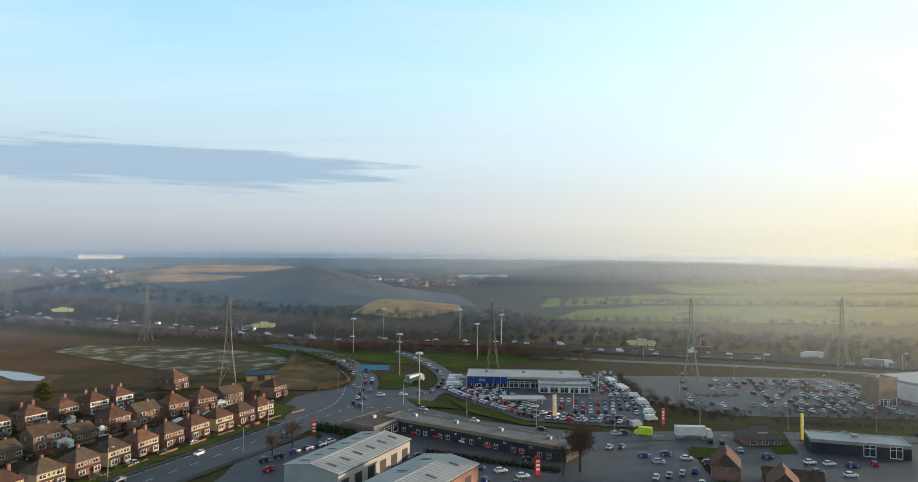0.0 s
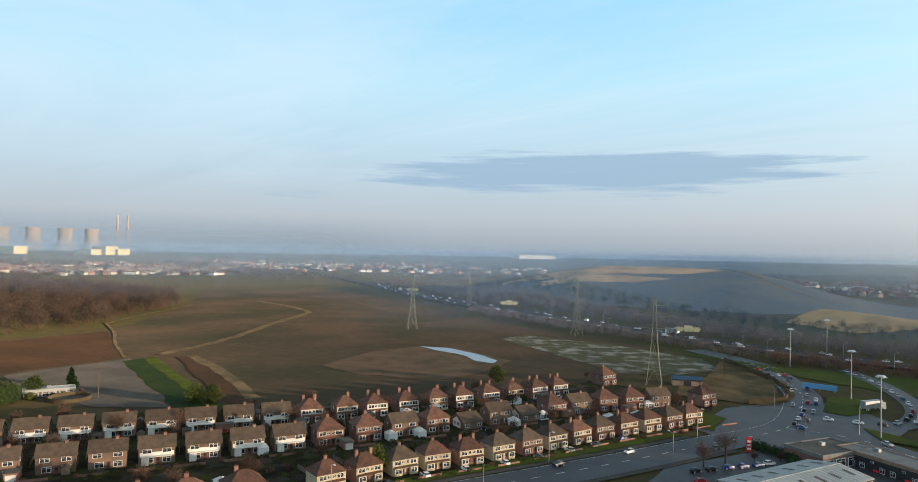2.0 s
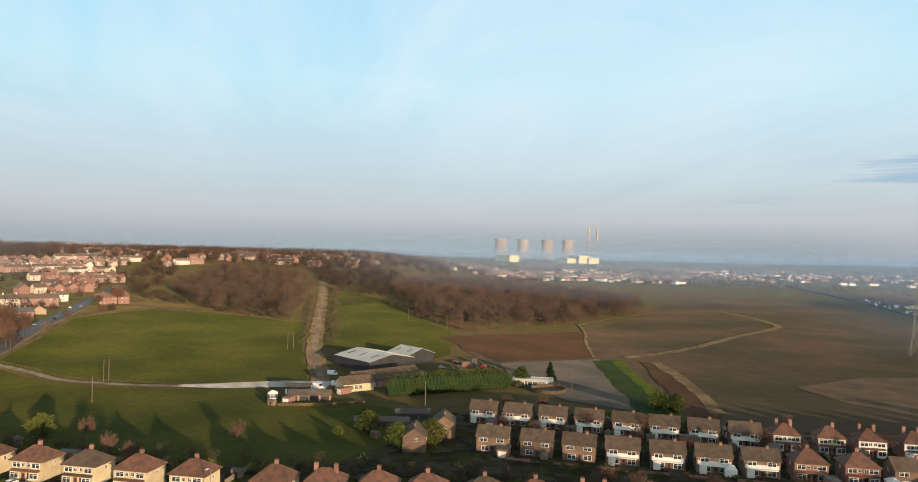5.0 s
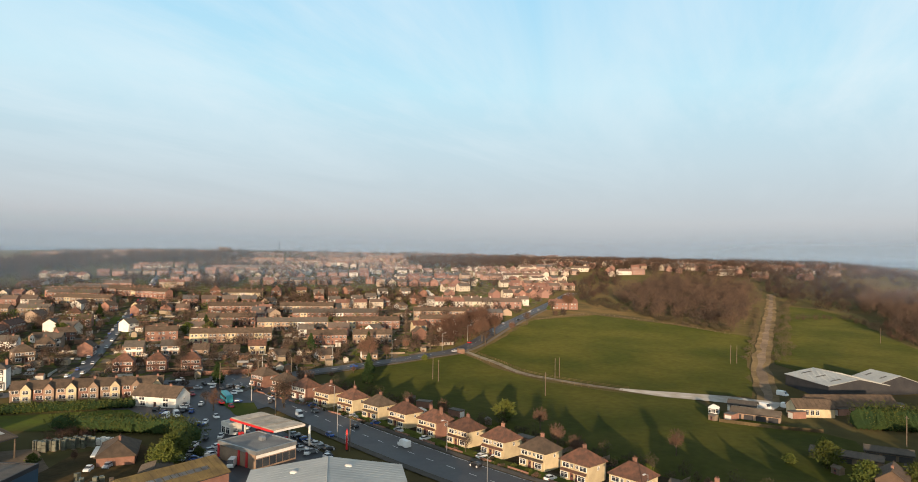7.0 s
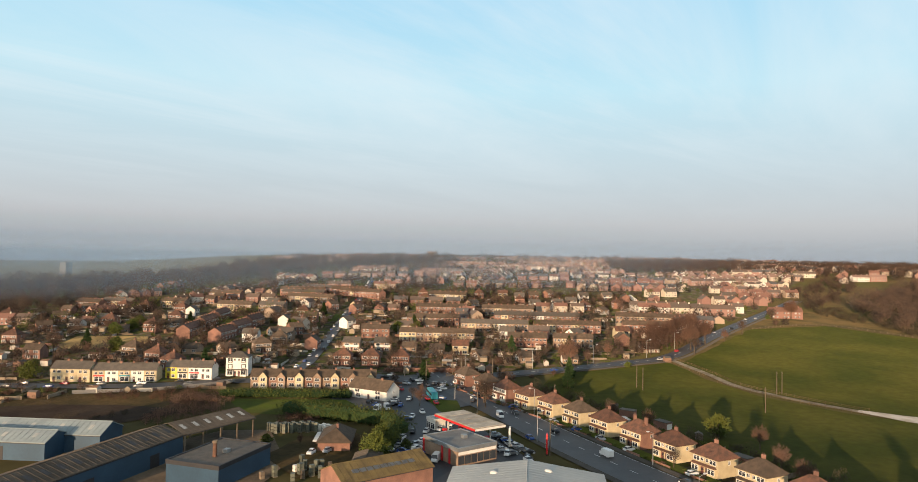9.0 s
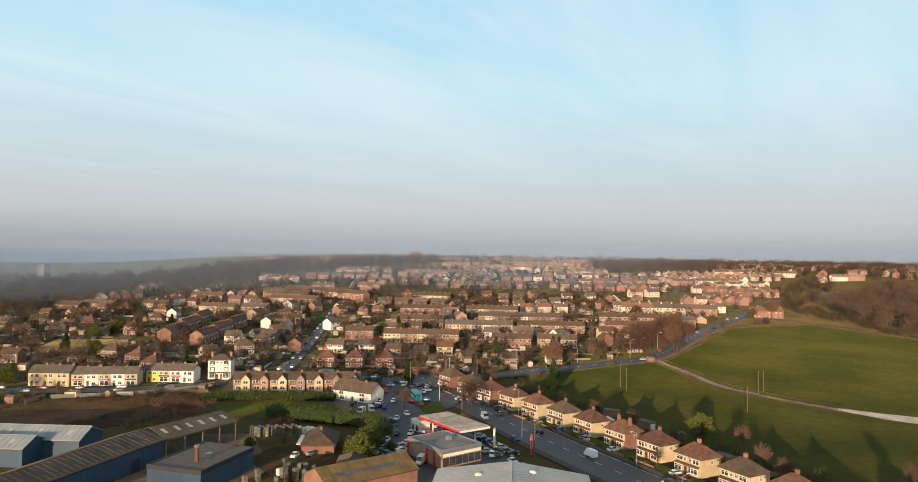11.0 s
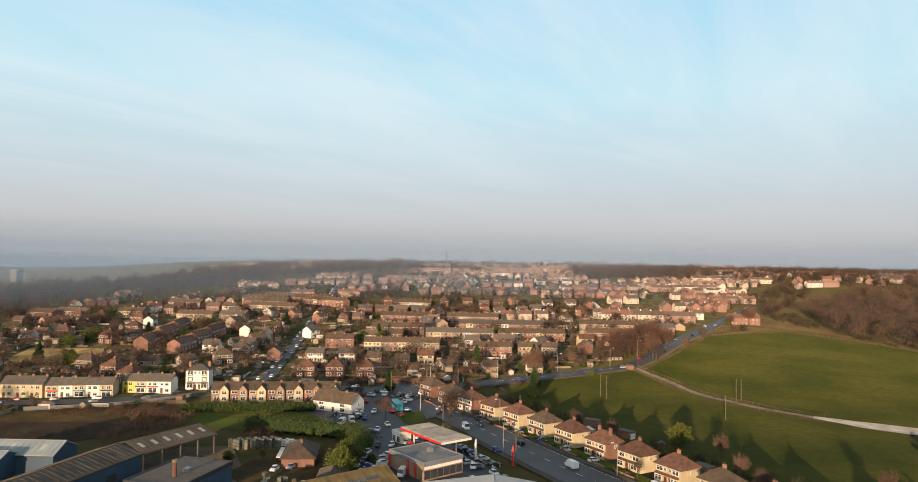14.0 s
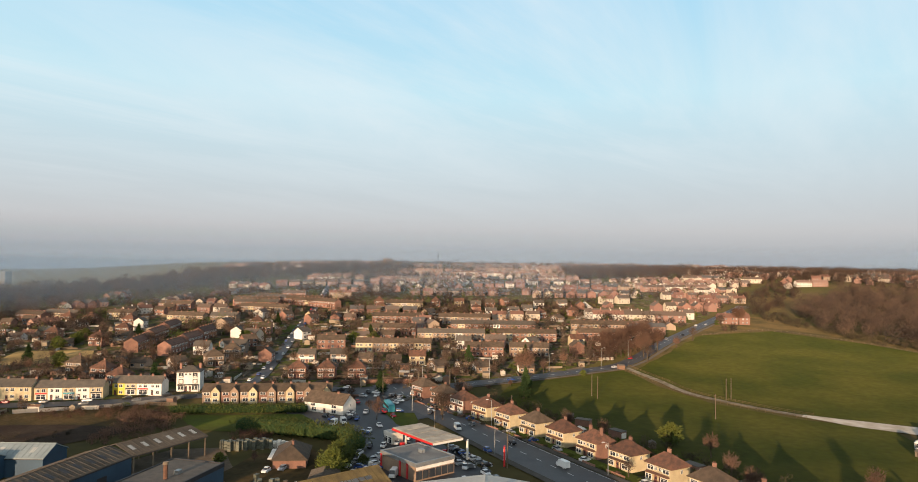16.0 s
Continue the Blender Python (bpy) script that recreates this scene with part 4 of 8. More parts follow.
def terrace(n, label, group, wall, roof, unit=4.6, d=7.8, eave=5.1, ridge=7.5, odd=None, storeys=2, shop=False):
    """A joined row of n small houses, each with its own windows, door and stack."""
    w = n * unit
    h = thing("terrace", label, "terraced houses", group)
    part("wall", gable_wall(w, d, eave, ridge), wall, h)
    part("roof", gable_roof(w, d, eave, ridge, 0.2), roof, h, "long slate roof")
    f = -d / 2
    for i in range(n):
        x = -w / 2 + (i + 0.5) * unit
        if odd and i in odd:
            bm = bmesh.new()
            add_box(bm, x - unit / 2, x + unit / 2, f - 0.05, f + 0.02, -1.5, eave - 0.1)
            part("front_panel", bm, odd[i], h, "painted house front")
        for k in range(storeys):
            fit_in("window", WINDOW, h, x + 0.9, f - 0.05, eave - 1.1 - 2.6 * k, 1.5, 1.3)
            if k == 0:
                fit_in("window", WINDOW, h, x - 1.1, f - 0.05, eave - 1.1, 1.1, 1.2)
        fit_in("door", DOOR, h, x - 1.3, f - 0.03, 0.0, 0.95, 2.1)
        fit_in("chimney", CHIMNEY, h, x + unit / 2 * 0.95, 0, ridge - 0.1, 0.9, 0.9)
    return h


def along(line, gap, start=0.0):
    """Places every gap metres along a curve, with the way of the curve there."""
    pts = smooth_line(line, 1.0)
    out, walked, due = [], 0.0, start
    for a, b in zip(pts, pts[1:]):
        walked += (b - a).length
        if walked >= due:
            out.append((a, (b - a).normalized()))
            due += gap
    return out


class Pool:
    """Copies of a few builds, taken in turn: the first use places the build itself."""

    def __init__(self, *makers):
        self.makers, self.made, self.turn = makers, {}, 0

    def put(self, x, y, turn, kind=None, lift=0.0):
        k = self.turn % len(self.makers) if kind is None else kind
        self.turn += 1
        if k not in self.made:
            self.made[k] = self.makers[k]()
            self.made[k].matrix_basis = at(x, y, turn, lift)
            return self.made[k]
        return copy_thing(self.made[k], at(x, y, turn, lift))


rng = random.Random(4)
G = "houses along the main road"
SEMIS = Pool(lambda: semi("cream-rendered pair of houses with hipped red tile roof", G, "cream", None, "redtile"),
             lambda: semi("brick pair of houses with white upper front and hipped red roof", G, "brick", "white", "redtile", stack=((-1.6, 0.8),)),
             lambda: semi("pale rendered pair of houses with hipped brown tile roof", G, "cream", "cream", "browntile"),
             lambda: semi("white-fronted pair of houses with two stacks on a red roof", G, "brick", "cream", "redtile", stack=((-2.4, 0.2), (2.4, 0.2))),
             lambda: semi("red brick pair of houses with hipped dark tile roof", G, "brick", None, "browntile"))
ROW = [(-250, -172), (-240, -143), (-226, -106), (-200, -48), (-178, 0), (-157, 55), (-138, 105), (-128, 140), (-116, 168), (-104, 206), (-90, 242), (-83, 256)]
ORDER = [4, 4, 1, 0, 0, 2, 0, 3, 0, 0, 2, 0, 0, 0, 3, 0, 0, 2, 0, 3, 0, 1, 0, 3, 2, 0, 3, 2, 4, 2, 3, 4, 3, 0, 4, 3, 2, 4]
for i, (p, t) in enumerate([q for q in along(ROW, 14.3, 2) if q[0].y < -5] + [q for q in along(ROW, 12.3, 9) if 5 <= q[0].y < 105] + [q for q in along(ROW, 10.6, 6) if q[0].y >= 112]):
    h = SEMIS.put(p.x, p.y, facing(t.y, -t.x), ORDER[i % len(ORDER)])
    if p.y > 105:
        h.scale = (0.88, 0.9, 0.9)
G2 = "houses on the close"
CLOSE = Pool(lambda: gabled("brown brick house with white cladding and brown gable roof", G2, "shadebrick", "white", "browntile"),
             lambda: gabled("tan brick house with plain brown gable roof", G2, "shadebrick", None, "browntile", porch=False),
             lambda: semi("white-fronted square house with hipped red roof and side stacks", G2, "brick", "white", "redtile", w=7.8, d=7.6, stack=((-2.0, 1.2), (2.0, 1.2))),
             lambda: semi("red brick house with hipped red tile roof", G2, "brick", None, "redtile", w=8.4),
             lambda: semi("cream-fronted brick house with hipped red roof", G2, "brick", "cream", "redtile", w=7.8, stack=((1.4, 0.8),)),
             lambda: bungalow("brown bungalow with low tiled roof and white gable", G2, "shadebrick", "browntile"))
FAR_ROW = [(-237, 76), (-214, 116), (-190, 158), (-166, 210), (-146, 262)]
for i, (p, t) in enumerate(along(FAR_ROW, 11.9, 1)):
    CLOSE.put(p.x, p.y, facing(t.y, -t.x), (0 if i < 8 else (2 if i % 3 else 4)))
CLOSE.put(-143, 294, facing(0.9, -0.3), 3)
MID_ROW = [(-204, 68), (-184, 104), (-166, 140), (-149, 178), (-135, 212), (-121, 244), (-106, 268)]
for i, (p, t) in enumerate(along(MID_ROW, 12.2, 2)):
    CLOSE.put(p.x, p.y, facing(t.y, -t.x), (1 if i < 3 else 0) if i < 7 else (5 if i in (11, 13) else 3 if i % 3 else 1))
CLOSE.put(-222, 58, -13, 1)
CLOSE.put(-209, 46, -13, 1)
CLOSE.put(-94, 282, facing(0.9, -0.3), 3)

# houses, terraces and shops in the town
G3 = "terraces in the town"
tw = facing(0.79, 0.61)      # town fronts turn to the sun across the junction
BUILT = []


def row_between(a, b, label, wall, roof, odd=None, eave=5.2, ridge=7.6, group=G3, depth=7.6, unit=4.7, shops=()):
    """A terrace whose front stands on the line from a to b, turned to the open side."""
    a, b = Vector(a), Vector(b)
    run, mid = b - a, (a + b) / 2
    side = Vector((run.y, -run.x)).normalized()
    if side.dot(Vector((-20, 0)) - mid) < 0:
        side = -side
    n = max(2, round(run.length / unit))
    h = terrace(n, label, group, wall, roof, run.length / n, depth, eave, ridge, odd)
    for k, paint in shops:
        x = -run.length / 2 + (k + 0.5) * run.length / n
        bm = bmesh.new()
        add_box(bm, x - 2.1, x + 2.1, -depth / 2 - 0.3, -depth / 2 + 0.02, 2.3, 2.85)
        board = part("fascia", bm, paint, h, "painted shop fascia")
        fit_in("window", WINDOW, board, x, -depth / 2 - 0.12, 1.2, 3.6, 2.0)
    c = mid - side * depth / 2
    h.matrix_basis = at(c.x, c.y, facing(side.x, side.y))
    BUILT.extend((a + run * k / 4 - side * 4).to_tuple() for k in range(5))
    return h


RED, TAN, LONG = "red brick terrace with brown roof and many stacks", "tan brick terrace with brown roof and many stacks", "long pale brick terrace with slate roof and some cream fronts"
for a, b, text, wall, roof, odd in (
        ((-302, -261), (-328, -227), "cream-banded tan terrace with brown roof", "brownbrick", "browntile", {0: "cream", 1: "cream", 4: "cream", 7: "cream"}), ((-294, -284), (-305, -272), RED, "brick", "browntile", None),
        ((-346, -296), (-368, -270), RED, "brick", "browntile", {2: "cream"}), ((-352, -256), (-377, -222), LONG, "brownbrick", "slate", {1: "cream", 4: "cream", 5: "white"}),
        ((-379, -219), (-404, -186), LONG, "brick", "browntile", {2: "cream", 5: "cream"}), ((-331, -206), (-343, -188), RED, "brick", "browntile", None), ((-345, -185), (-357, -167), TAN, "brownbrick", "browntile", {1: "cream"}),
        ((-436, -519), (-435, -470), RED, "brick", "slate", None), ((-434, -462), (-433, -410), RED, "brick", "browntile", {3: "cream"}), ((-401, -505), (-426, -474), RED, "brick", "browntile", None),
        ((-373, -459), (-384, -414), TAN, "brownbrick", "browntile", {2: "cream", 6: "cream"}), ((-307, -456), (-320, -431), TAN, "brownbrick", "browntile", {0: "cream", 2: "cream"}), ((-321, -424), (-331, -407), TAN, "brownbrick", "slate", None),
        ((-352, -542), (-365, -514), RED, "brick", "browntile", {1: "cream"}), ((-390, -488), (-409, -454), RED, "brick", "slate", None), ((-294, -517), (-306, -500), TAN, "brownbrick", "browntile", {1: "cream"}),
        ((-430, -468), (-453, -446), RED, "brick", "browntile", {2: "white"}), ((-257, -582), (-264, -556), RED, "brick", "browntile", None), ((-271, -566), (-283, -541), RED, "brick", "slate", {2: "cream"}),
        ((-414, -176), (-432, -148), RED, "brick", "browntile", None), ((-446, -196), (-466, -160), TAN, "brownbrick", "browntile", {3: "cream"}), ((-396, -262), (-428, -214), RED, "brick", "slate", {1: "cream", 6: "white"}),
        ((-392, -330), (-412, -300), RED, "brick", "browntile", None), ((-420, -290), (-440, -258), TAN, "brownbrick", "browntile", {2: "cream"}), ((-462, -378), (-480, -352), LONG, "cream", "browntile", {0: "white", 3: "white"})):
    row_between(a, b, text, wall, roof, odd)
for k in range(3):            # two brick rows that climb away from the shops
    for (ax, ay), (bx, by) in (((-227, -355), (-297, -421)), ((-232, -331), (-291, -373))):
        u, v = k / 3 + 0.01, (k + 1) / 3 - 0.01
        row_between((ax + (bx - ax) * u, ay + (by - ay) * u), (ax + (bx - ax) * v, ay + (by - ay) * v), RED, "brick", "redtile")
G4 = "houses in the town"
HOMES = Pool(lambda: gabled("red brick house with brown gable roof", G4, "brick", None, "browntile", 8.4, porch=False, plain=True),
             lambda: gabled("cream house with red tile gable roof", G4, "cream", None, "redtile", 8.4, porch=False, plain=True),
             lambda: semi("red brick house with hipped red roof", G4, "brick", None, "redtile", w=8.4),
             lambda: gabled("tan brick house with white cladding and grey roof", G4, "brownbrick", "white", "slate", 8.6, porch=False, plain=True),
             lambda: bungalow("tan bungalow with brown roof and pale gable", G4, "brownbrick", "browntile"),
             lambda: gabled("white house with grey slate roof", G4, "white", None, "slate", 8.4, porch=False, plain=True),
             lambda: semi("tan brick house with hipped brown roof", G4, "brownbrick", None, "browntile", w=8.6))
for x, y, k, tt in ((-240, -239, 2, 0), (-249, -229, 2, 0), (-258, -218, 2, 0), (-266, -261, 3, 0), (-277, -249, 3, 0), (-286, -238, 4, 0), (-292, -224, 4, 0), (-299, -214, 1, 0),
                    (-296, -198, 4, 30), (-306, -179, 4, 20), (-318, -160, 4, 0), (-184, -331, 6, -15), (-184, -308, 2, -15), (-181, -288, 2, -15), (-250, -302, 6, 10), (-232, -293, 6, 30), (-255, -280, 0, 90),
                    (-314, -318, 5, 60), (-363, -390, 0, 60), (-361, -361, 0, 60), (-372, -372, 1, 60), (-260, -429, 2, 0), (-226, -450, 2, 0), (-216, -412, 4, 20), (-208, -318, 4, 0), (-220, -306, 4, 40), (-262, -312, 3, 0),
                    (-276, -322, 0, 40), (-320, -300, 4, 0), (-268, -330, 4, 40), (-250, -540, 0, 0), (-240, -490, 1, 0), (-214, -500, 0, 30), (-196, -540, 2, 0), (-150, -360, 0, 0), (-160, -420, 2, 0), (-140, -460, 0, 0)):
    HOMES.put(x, y, tw + tt, k)


def near_line(x, y, line, d):
    for a, b in zip(line, line[1:]):
        ax, ay, bx, by = *a, *b
        u = max(0, min(1, ((x - ax) * (bx - ax) + (y - ay) * (by - ay)) / max(1e-6, (bx - ax) ** 2 + (by - ay) ** 2)))
        if math.hypot(x - ax - u * (bx - ax), y - ay - u * (by - ay)) < d:
            return True
    return False


def place_ok(x, y, taken, d):
    return all((x - a) ** 2 + (y - b) ** 2 > d * d for a, b in taken) and not near_line(x, y, HILL_ROAD, 15) and not near_line(x, y, UP_ROAD, 12)


taken = [tuple(o.location[:2]) for o in scene.objects if o.parent is None and o.name.split(".")[0] in ("house", "terrace", "bungalow")] + BUILT
count = 0
while count < 40:            # the streets between, thinning out with distance
    a, far = radians(rng.uniform(111, 158)), rng.uniform(390, 640)
    x, y = -far * math.sin(a), far * math.cos(a)
    if place_ok(x, y, taken, 16.5):
        taken.append((x, y))
        HOMES.put(x, y, tw + rng.choice((0, 0, 6, -8, 90, 40)), rng.choice((0, 0, 2, 2, 1, 3, 4, 5)))
        count += 1
G5 = "shops on the upper street"
row_between((-134, -299), (-144, -286), "cream-painted inn with dark slate roof", "cream", "slate", {1: "cream"}, 5.4, 8.0, G5)
row_between((-145, -286), (-163, -268), "row of cream-painted shops with dark slate roof", "cream", "slate", {1: "white", 3: "white"}, 4.8, 7.2, G5, shops=((0, "red"), (2, "teal"), (4, "dark")))
row_between((-169, -272), (-181, -256), "row of yellow and white painted shops with slate roof", "white", "slate", {0: "yellow", 1: "cream"}, 4.8, 7.2, G5, shops=((1, "dark"), (2, "red")))
pub = semi("tall white public house with black window surrounds", G5, "white", None, "slate", 9.5, 8, 8.0, 10.2, stack=((-4.0, 0.4), (4.0, 0.4)))
pub.matrix_basis = at(-195, -257, facing(0.72, 0.69))
for k in range(3):
    for s in (-1, 1):
        bm = bmesh.new()
        for x0, x1, z0, z1 in ((-0.95, -0.7, -0.9, 0.9), (0.7, 0.95, -0.9, 0.9), (-0.95, 0.95, 0.7, 0.95), (-0.95, 0.95, -0.95, -0.75)):
            add_box(bm, x0, x1, -0.06, 0.04, z0, z1)
        sur = part("surround", bm, "dark", pub, "black painted window surround")
        sur.matrix_basis = pose(s * 2.85, -4.16 if k else -4.9, 1.55 + 2.6 * k)
ROWH = Pool(lambda: gabled("tan brick house with steep front gable", "gabled row by the hedge", "brownbrick", None, "browntile", 6.9, 7.2, 4.6, 7.0, porch=False, cross="cream"),
            lambda: gabled("red brick house with slate gable roof", "gabled row by the hedge", "brick", None, "browntile", 6.9, 7.2, 4.6, 7.0, porch=False, cross="brownbrick"))
for i in range(7):
    ROWH.put(-189 - 4.9 * i, -232 + 5.4 * i, facing(0.745, 0.667), i % 2)

# ---------- sheds, shops and works ----------


def shed(name, label, category, length, width, eave, ridge, wall, roof, lights=0, doors=0, x=0.0, y=0.0, turn=0.0, open_end=False, group="", pane=None, rib=0.07):
    """A long building with a sheeted gable roof, rooflights and doors along its front (-y)."""
    h = thing(name, label, category, group, x, y, turn)
    if open_end:
        for i in range(int(length // 5) + 1):
            for s in (-1, 1):
                bm = bmesh.new()
                px = -length / 2 + 0.2 + i * (length - 0.4) / int(length // 5)
                add_box(bm, px - 0.15, px + 0.15, s * (width / 2 - 0.2) - 0.15, s * (width / 2 - 0.2) + 0.15, -1, eave)
                part("post", bm, "wood", h)
    else:
        part("wall", gable_wall(length, width, eave, ridge), wall, h)
    bm = gable_roof(length, width, eave, ridge, 0.3, 0.2)
    roof_ob = part("roof", bm, roof, h, "sheeted roof with a low ridge")
    n = int(length / 1.6)
    bm = bmesh.new()
    slope = (ridge - eave) / (width / 2)
    for i in range(n):
        px = -length / 2 + (i + 0.5) * length / n
        for s in (-1, 1):
            add_bar(bm, (px, s * width / 2, eave + 0.22), (px, 0, ridge + 0.22), rib, None, 4)
    part("roof_ribs", bm, roof, roof_ob)
    for i in range(lights):
        for s in (-1, 1):
            px = -length / 2 + (i + 0.5) * length / lights
            y0, y1 = s * width * 0.16, s * width * 0.34
            bm = bmesh.new()
            pts = [(px + dx, yy, ridge - abs(yy) * slope + 0.27) for dx, yy in ((-0.6, y0), (0.6, y0), (0.6, y1), (-0.6, y1))]
            add_face(bm, pts)
            add_face(bm, [(a, b, c - 0.12) for a, b, c in pts])
            part("rooflight", bm, pane or ("metalroof" if roof != "metalroof" else "slate"), roof_ob)
    for i in range(doors):
        px = -length / 2 + (i + 0.5) * length / doors
        bm = bmesh.new()
        add_box(bm, px - 1.6, px + 1.6, -width / 2 - 0.06, -width / 2 + 0.02, 0, min(3.6, eave - 0.6))
        part("door", bm, "dark", h, "dark roller door")
    bm = bmesh.new()
    for s in (-1, 1):
        add_box(bm, -length / 2 - 0.3, length / 2 + 0.3, s * (width / 2 + 0.3) - 0.1, s * (width / 2 + 0.3) + 0.1, eave - 0.3, eave - 0.12)
    part("gutter", bm, "dark", h)
    return h


def flat_block(name, label, category, length, width, high, wall, roof, x, y, turn, trim=None, glazed=0, group=""):
    """A flat-roofed building with a parapet and a glazed front (-y)."""
    h = thing(name, label, category, group, x, y, turn)
    part("wall", block_wall(length, width, high), wall, h)
    bm = bmesh.new()
    add_box(bm, -length / 2 + 0.3, length / 2 - 0.3, -width / 2 + 0.3, width / 2 - 0.3, high - 0.05, high + 0.12)
    part("roof", bm, roof, h, "flat felt roof")
    bm = bmesh.new()
    for x0, x1, y0, y1 in ((-length / 2 - 0.1, length / 2 + 0.1, -width / 2 - 0.12, -width / 2 + 0.3), (-length / 2 - 0.1, length / 2 + 0.1, width / 2 - 0.3, width / 2 + 0.12),
                           (-length / 2 - 0.12, -length / 2 + 0.3, -width / 2 + 0.3, width / 2 - 0.3), (length / 2 - 0.3, length / 2 + 0.12, -width / 2 + 0.3, width / 2 - 0.3)):
        add_box(bm, x0, x1, y0, y1, high - 0.7, high + 0.35)
    part("parapet", bm, trim or wall, h, "raised edge of the roof")
    for i in range(glazed):
        fit_in("window", WINDOW, h, -length / 2 + (i + 0.5) * length / glazed, -width / 2 - 0.03, min(1.9, high * 0.4), length / glazed * 0.82, min(3.0, high * 0.6))
    for i in range(max(1, int(length // 14))):
        bm = bmesh.new()
        add_box(bm, -0.8, 0.8, -0.6, 0.6, high, high + 1.0)
        unit = part("roof_unit", bm, "steel", h)
        unit.matrix_basis = pose(-length / 2 + (i + 0.5) * length / max(1, int(length // 14)), width * 0.12, 0.05)
    return h


# trade estate by the junction
shed("warehouse", "pale grey trade warehouse with rooflights and roller doors", "warehouse", 36, 17, 5.6, 6.9, "metalroof", "metalroof", 6, 6, -39.5, 186, 68)
shed("warehouse", "blue-grey metal roofed trade unit with brick base", "warehouse", 34, 17, 5.2, 6.4, "brick", "metalroof", 3, 3, -19, 167, 64)
parade = flat_block("shop_parade", "long low flat-roofed parade of shops with dark fronts", "shops", 68, 10, 4.4, "dark", "pave", -6, 219, facing(-0.5, -0.87), "brownbrick", 0)
for k in range(22):
    fit_in("window", WINDOW, parade, -31.5 + 3 * k, -5.02, 1.3 if k % 3 else 2.9, 1.5 if k % 3 else 1.0, 1.5 if k % 3 else 0.6)
flat_block("shop_parade", "flat grey-roofed end block of the parade", "shops", 20, 13, 4.3, "brick", "slate", -40, 229, 62, "pave", 4)
flat_block("car_showroom", "blue and white flat-roofed car showroom with glazed front", "showroom", 52, 20, 5.4, "dark", "metalroof", 13, 316, 0, "metalroof", 0)
for k in range(11):
    fit_in("window", WINDOW, scene.objects["car_showroom"], -24.0 + 4.8 * k, -10.04, 2.2, 4.3, 3.0)
flat_block("car_showroom", "white lower wing of the car showroom", "showroom", 22, 8, 4.2, "white", "metalroof", 30, 302, 0, "metalroof", 5)
blue_front = thing("front_screen", "deep blue panelled front of the showroom", "cladding", "", -4, 305.6)
bm = bmesh.new()
for k in range(6):
    add_box(bm, -8.8 + 3 * k, -5.9 + 3 * k, -0.1, 0.1, 2.6, 5.6)
part("panel", bm, "blue", blue_front)
bm = bmesh.new()
for k in range(7):
    add_box(bm, -9.0 + 3 * k, -8.8 + 3 * k, -0.1, 0.1, -0.2, 5.6)
part("frame", bm, "steel", blue_front)
bm = bmesh.new()
add_box(bm, -2.6, 2.6, -0.15, 0.15, -0.9, 0.9)
badge = thing("wall_sign", "blue oval-like sign panel with white bars", "sign", z=4.4, x=-6.0, y=304.4)
part("panel", bm, "blue", badge)
bm = bmesh.new()
for k in range(3):
    add_box(bm, -1.6, 1.6, -0.22, -0.14, -0.45 + 0.35 * k, -0.3 + 0.35 * k)
part("bars", bm, "white", badge, "white bars")
canopy = thing("car_canopy", "grey open-sided canopy over display cars", "canopy", "", 11, 274, 6)
bm = bmesh.new()
add_box(bm, -9, 9, -3.4, 3.4, 3.0, 3.3)
part("roof", bm, "metalroof", canopy)
for px in (-8, 0, 8):
    bm = bmesh.new()
    add_bar(bm, (px, 0, 0), (px, 0, 3.0), 0.15, None, 6)
    part("post", bm, "steel", canopy)

# retail side
flat_block("superstore", "long grey superstore with a brick entrance tower", "supermarket", 90, 50, 8, "white", "metalroof", 218, 306, 22, "metalroof", 0)
flat_block("entrance_tower", "tall brown entrance tower with red sign", "tower", 10, 8, 11.5, "brownbrick", "browntile", 157, 287, 22, "brownbrick", 2)
hut = thing("restaurant", "brick restaurant with big dark hipped roof", "restaurant", "", 86, 226, 6)
hut.scale = (0.66, 0.66, 0.66)
part("wall", block_wall(19, 13, 3.2), "brick", hut)
part("roof", hip_roof(19, 13, 3.2, 8.0, 0.8, 0.2, 7), "slate", hut, "dark tiled hipped roof")
bm = bmesh.new()
for k in range(7):
    add_box(bm, -2.6 + 0.75 * k, -2.15 + 0.75 * k, -4.0, -3.85, 5.2, 6.0 + (0.25 if k in (0, 4) else 0))
part("sign", bm, "white", hut, "white sign bars on the roof")
for px in (-6, 0, 6):
    fit_in("window", WINDOW, hut, px, -6.55, 1.6, 3.0, 1.8)
flat_block("drive_through", "low dark drive-through restaurant with white screens", "restaurant", 27, 11, 4.2, "dark", "tealroof", 112, 217, facing(-0.24, -0.97), "steel", 0)
for px in (2.5, 9.5):
    fit_in("window", WINDOW, scene.objects["drive_through"], px, -5.6, 2.2, 3.4, 3.6)
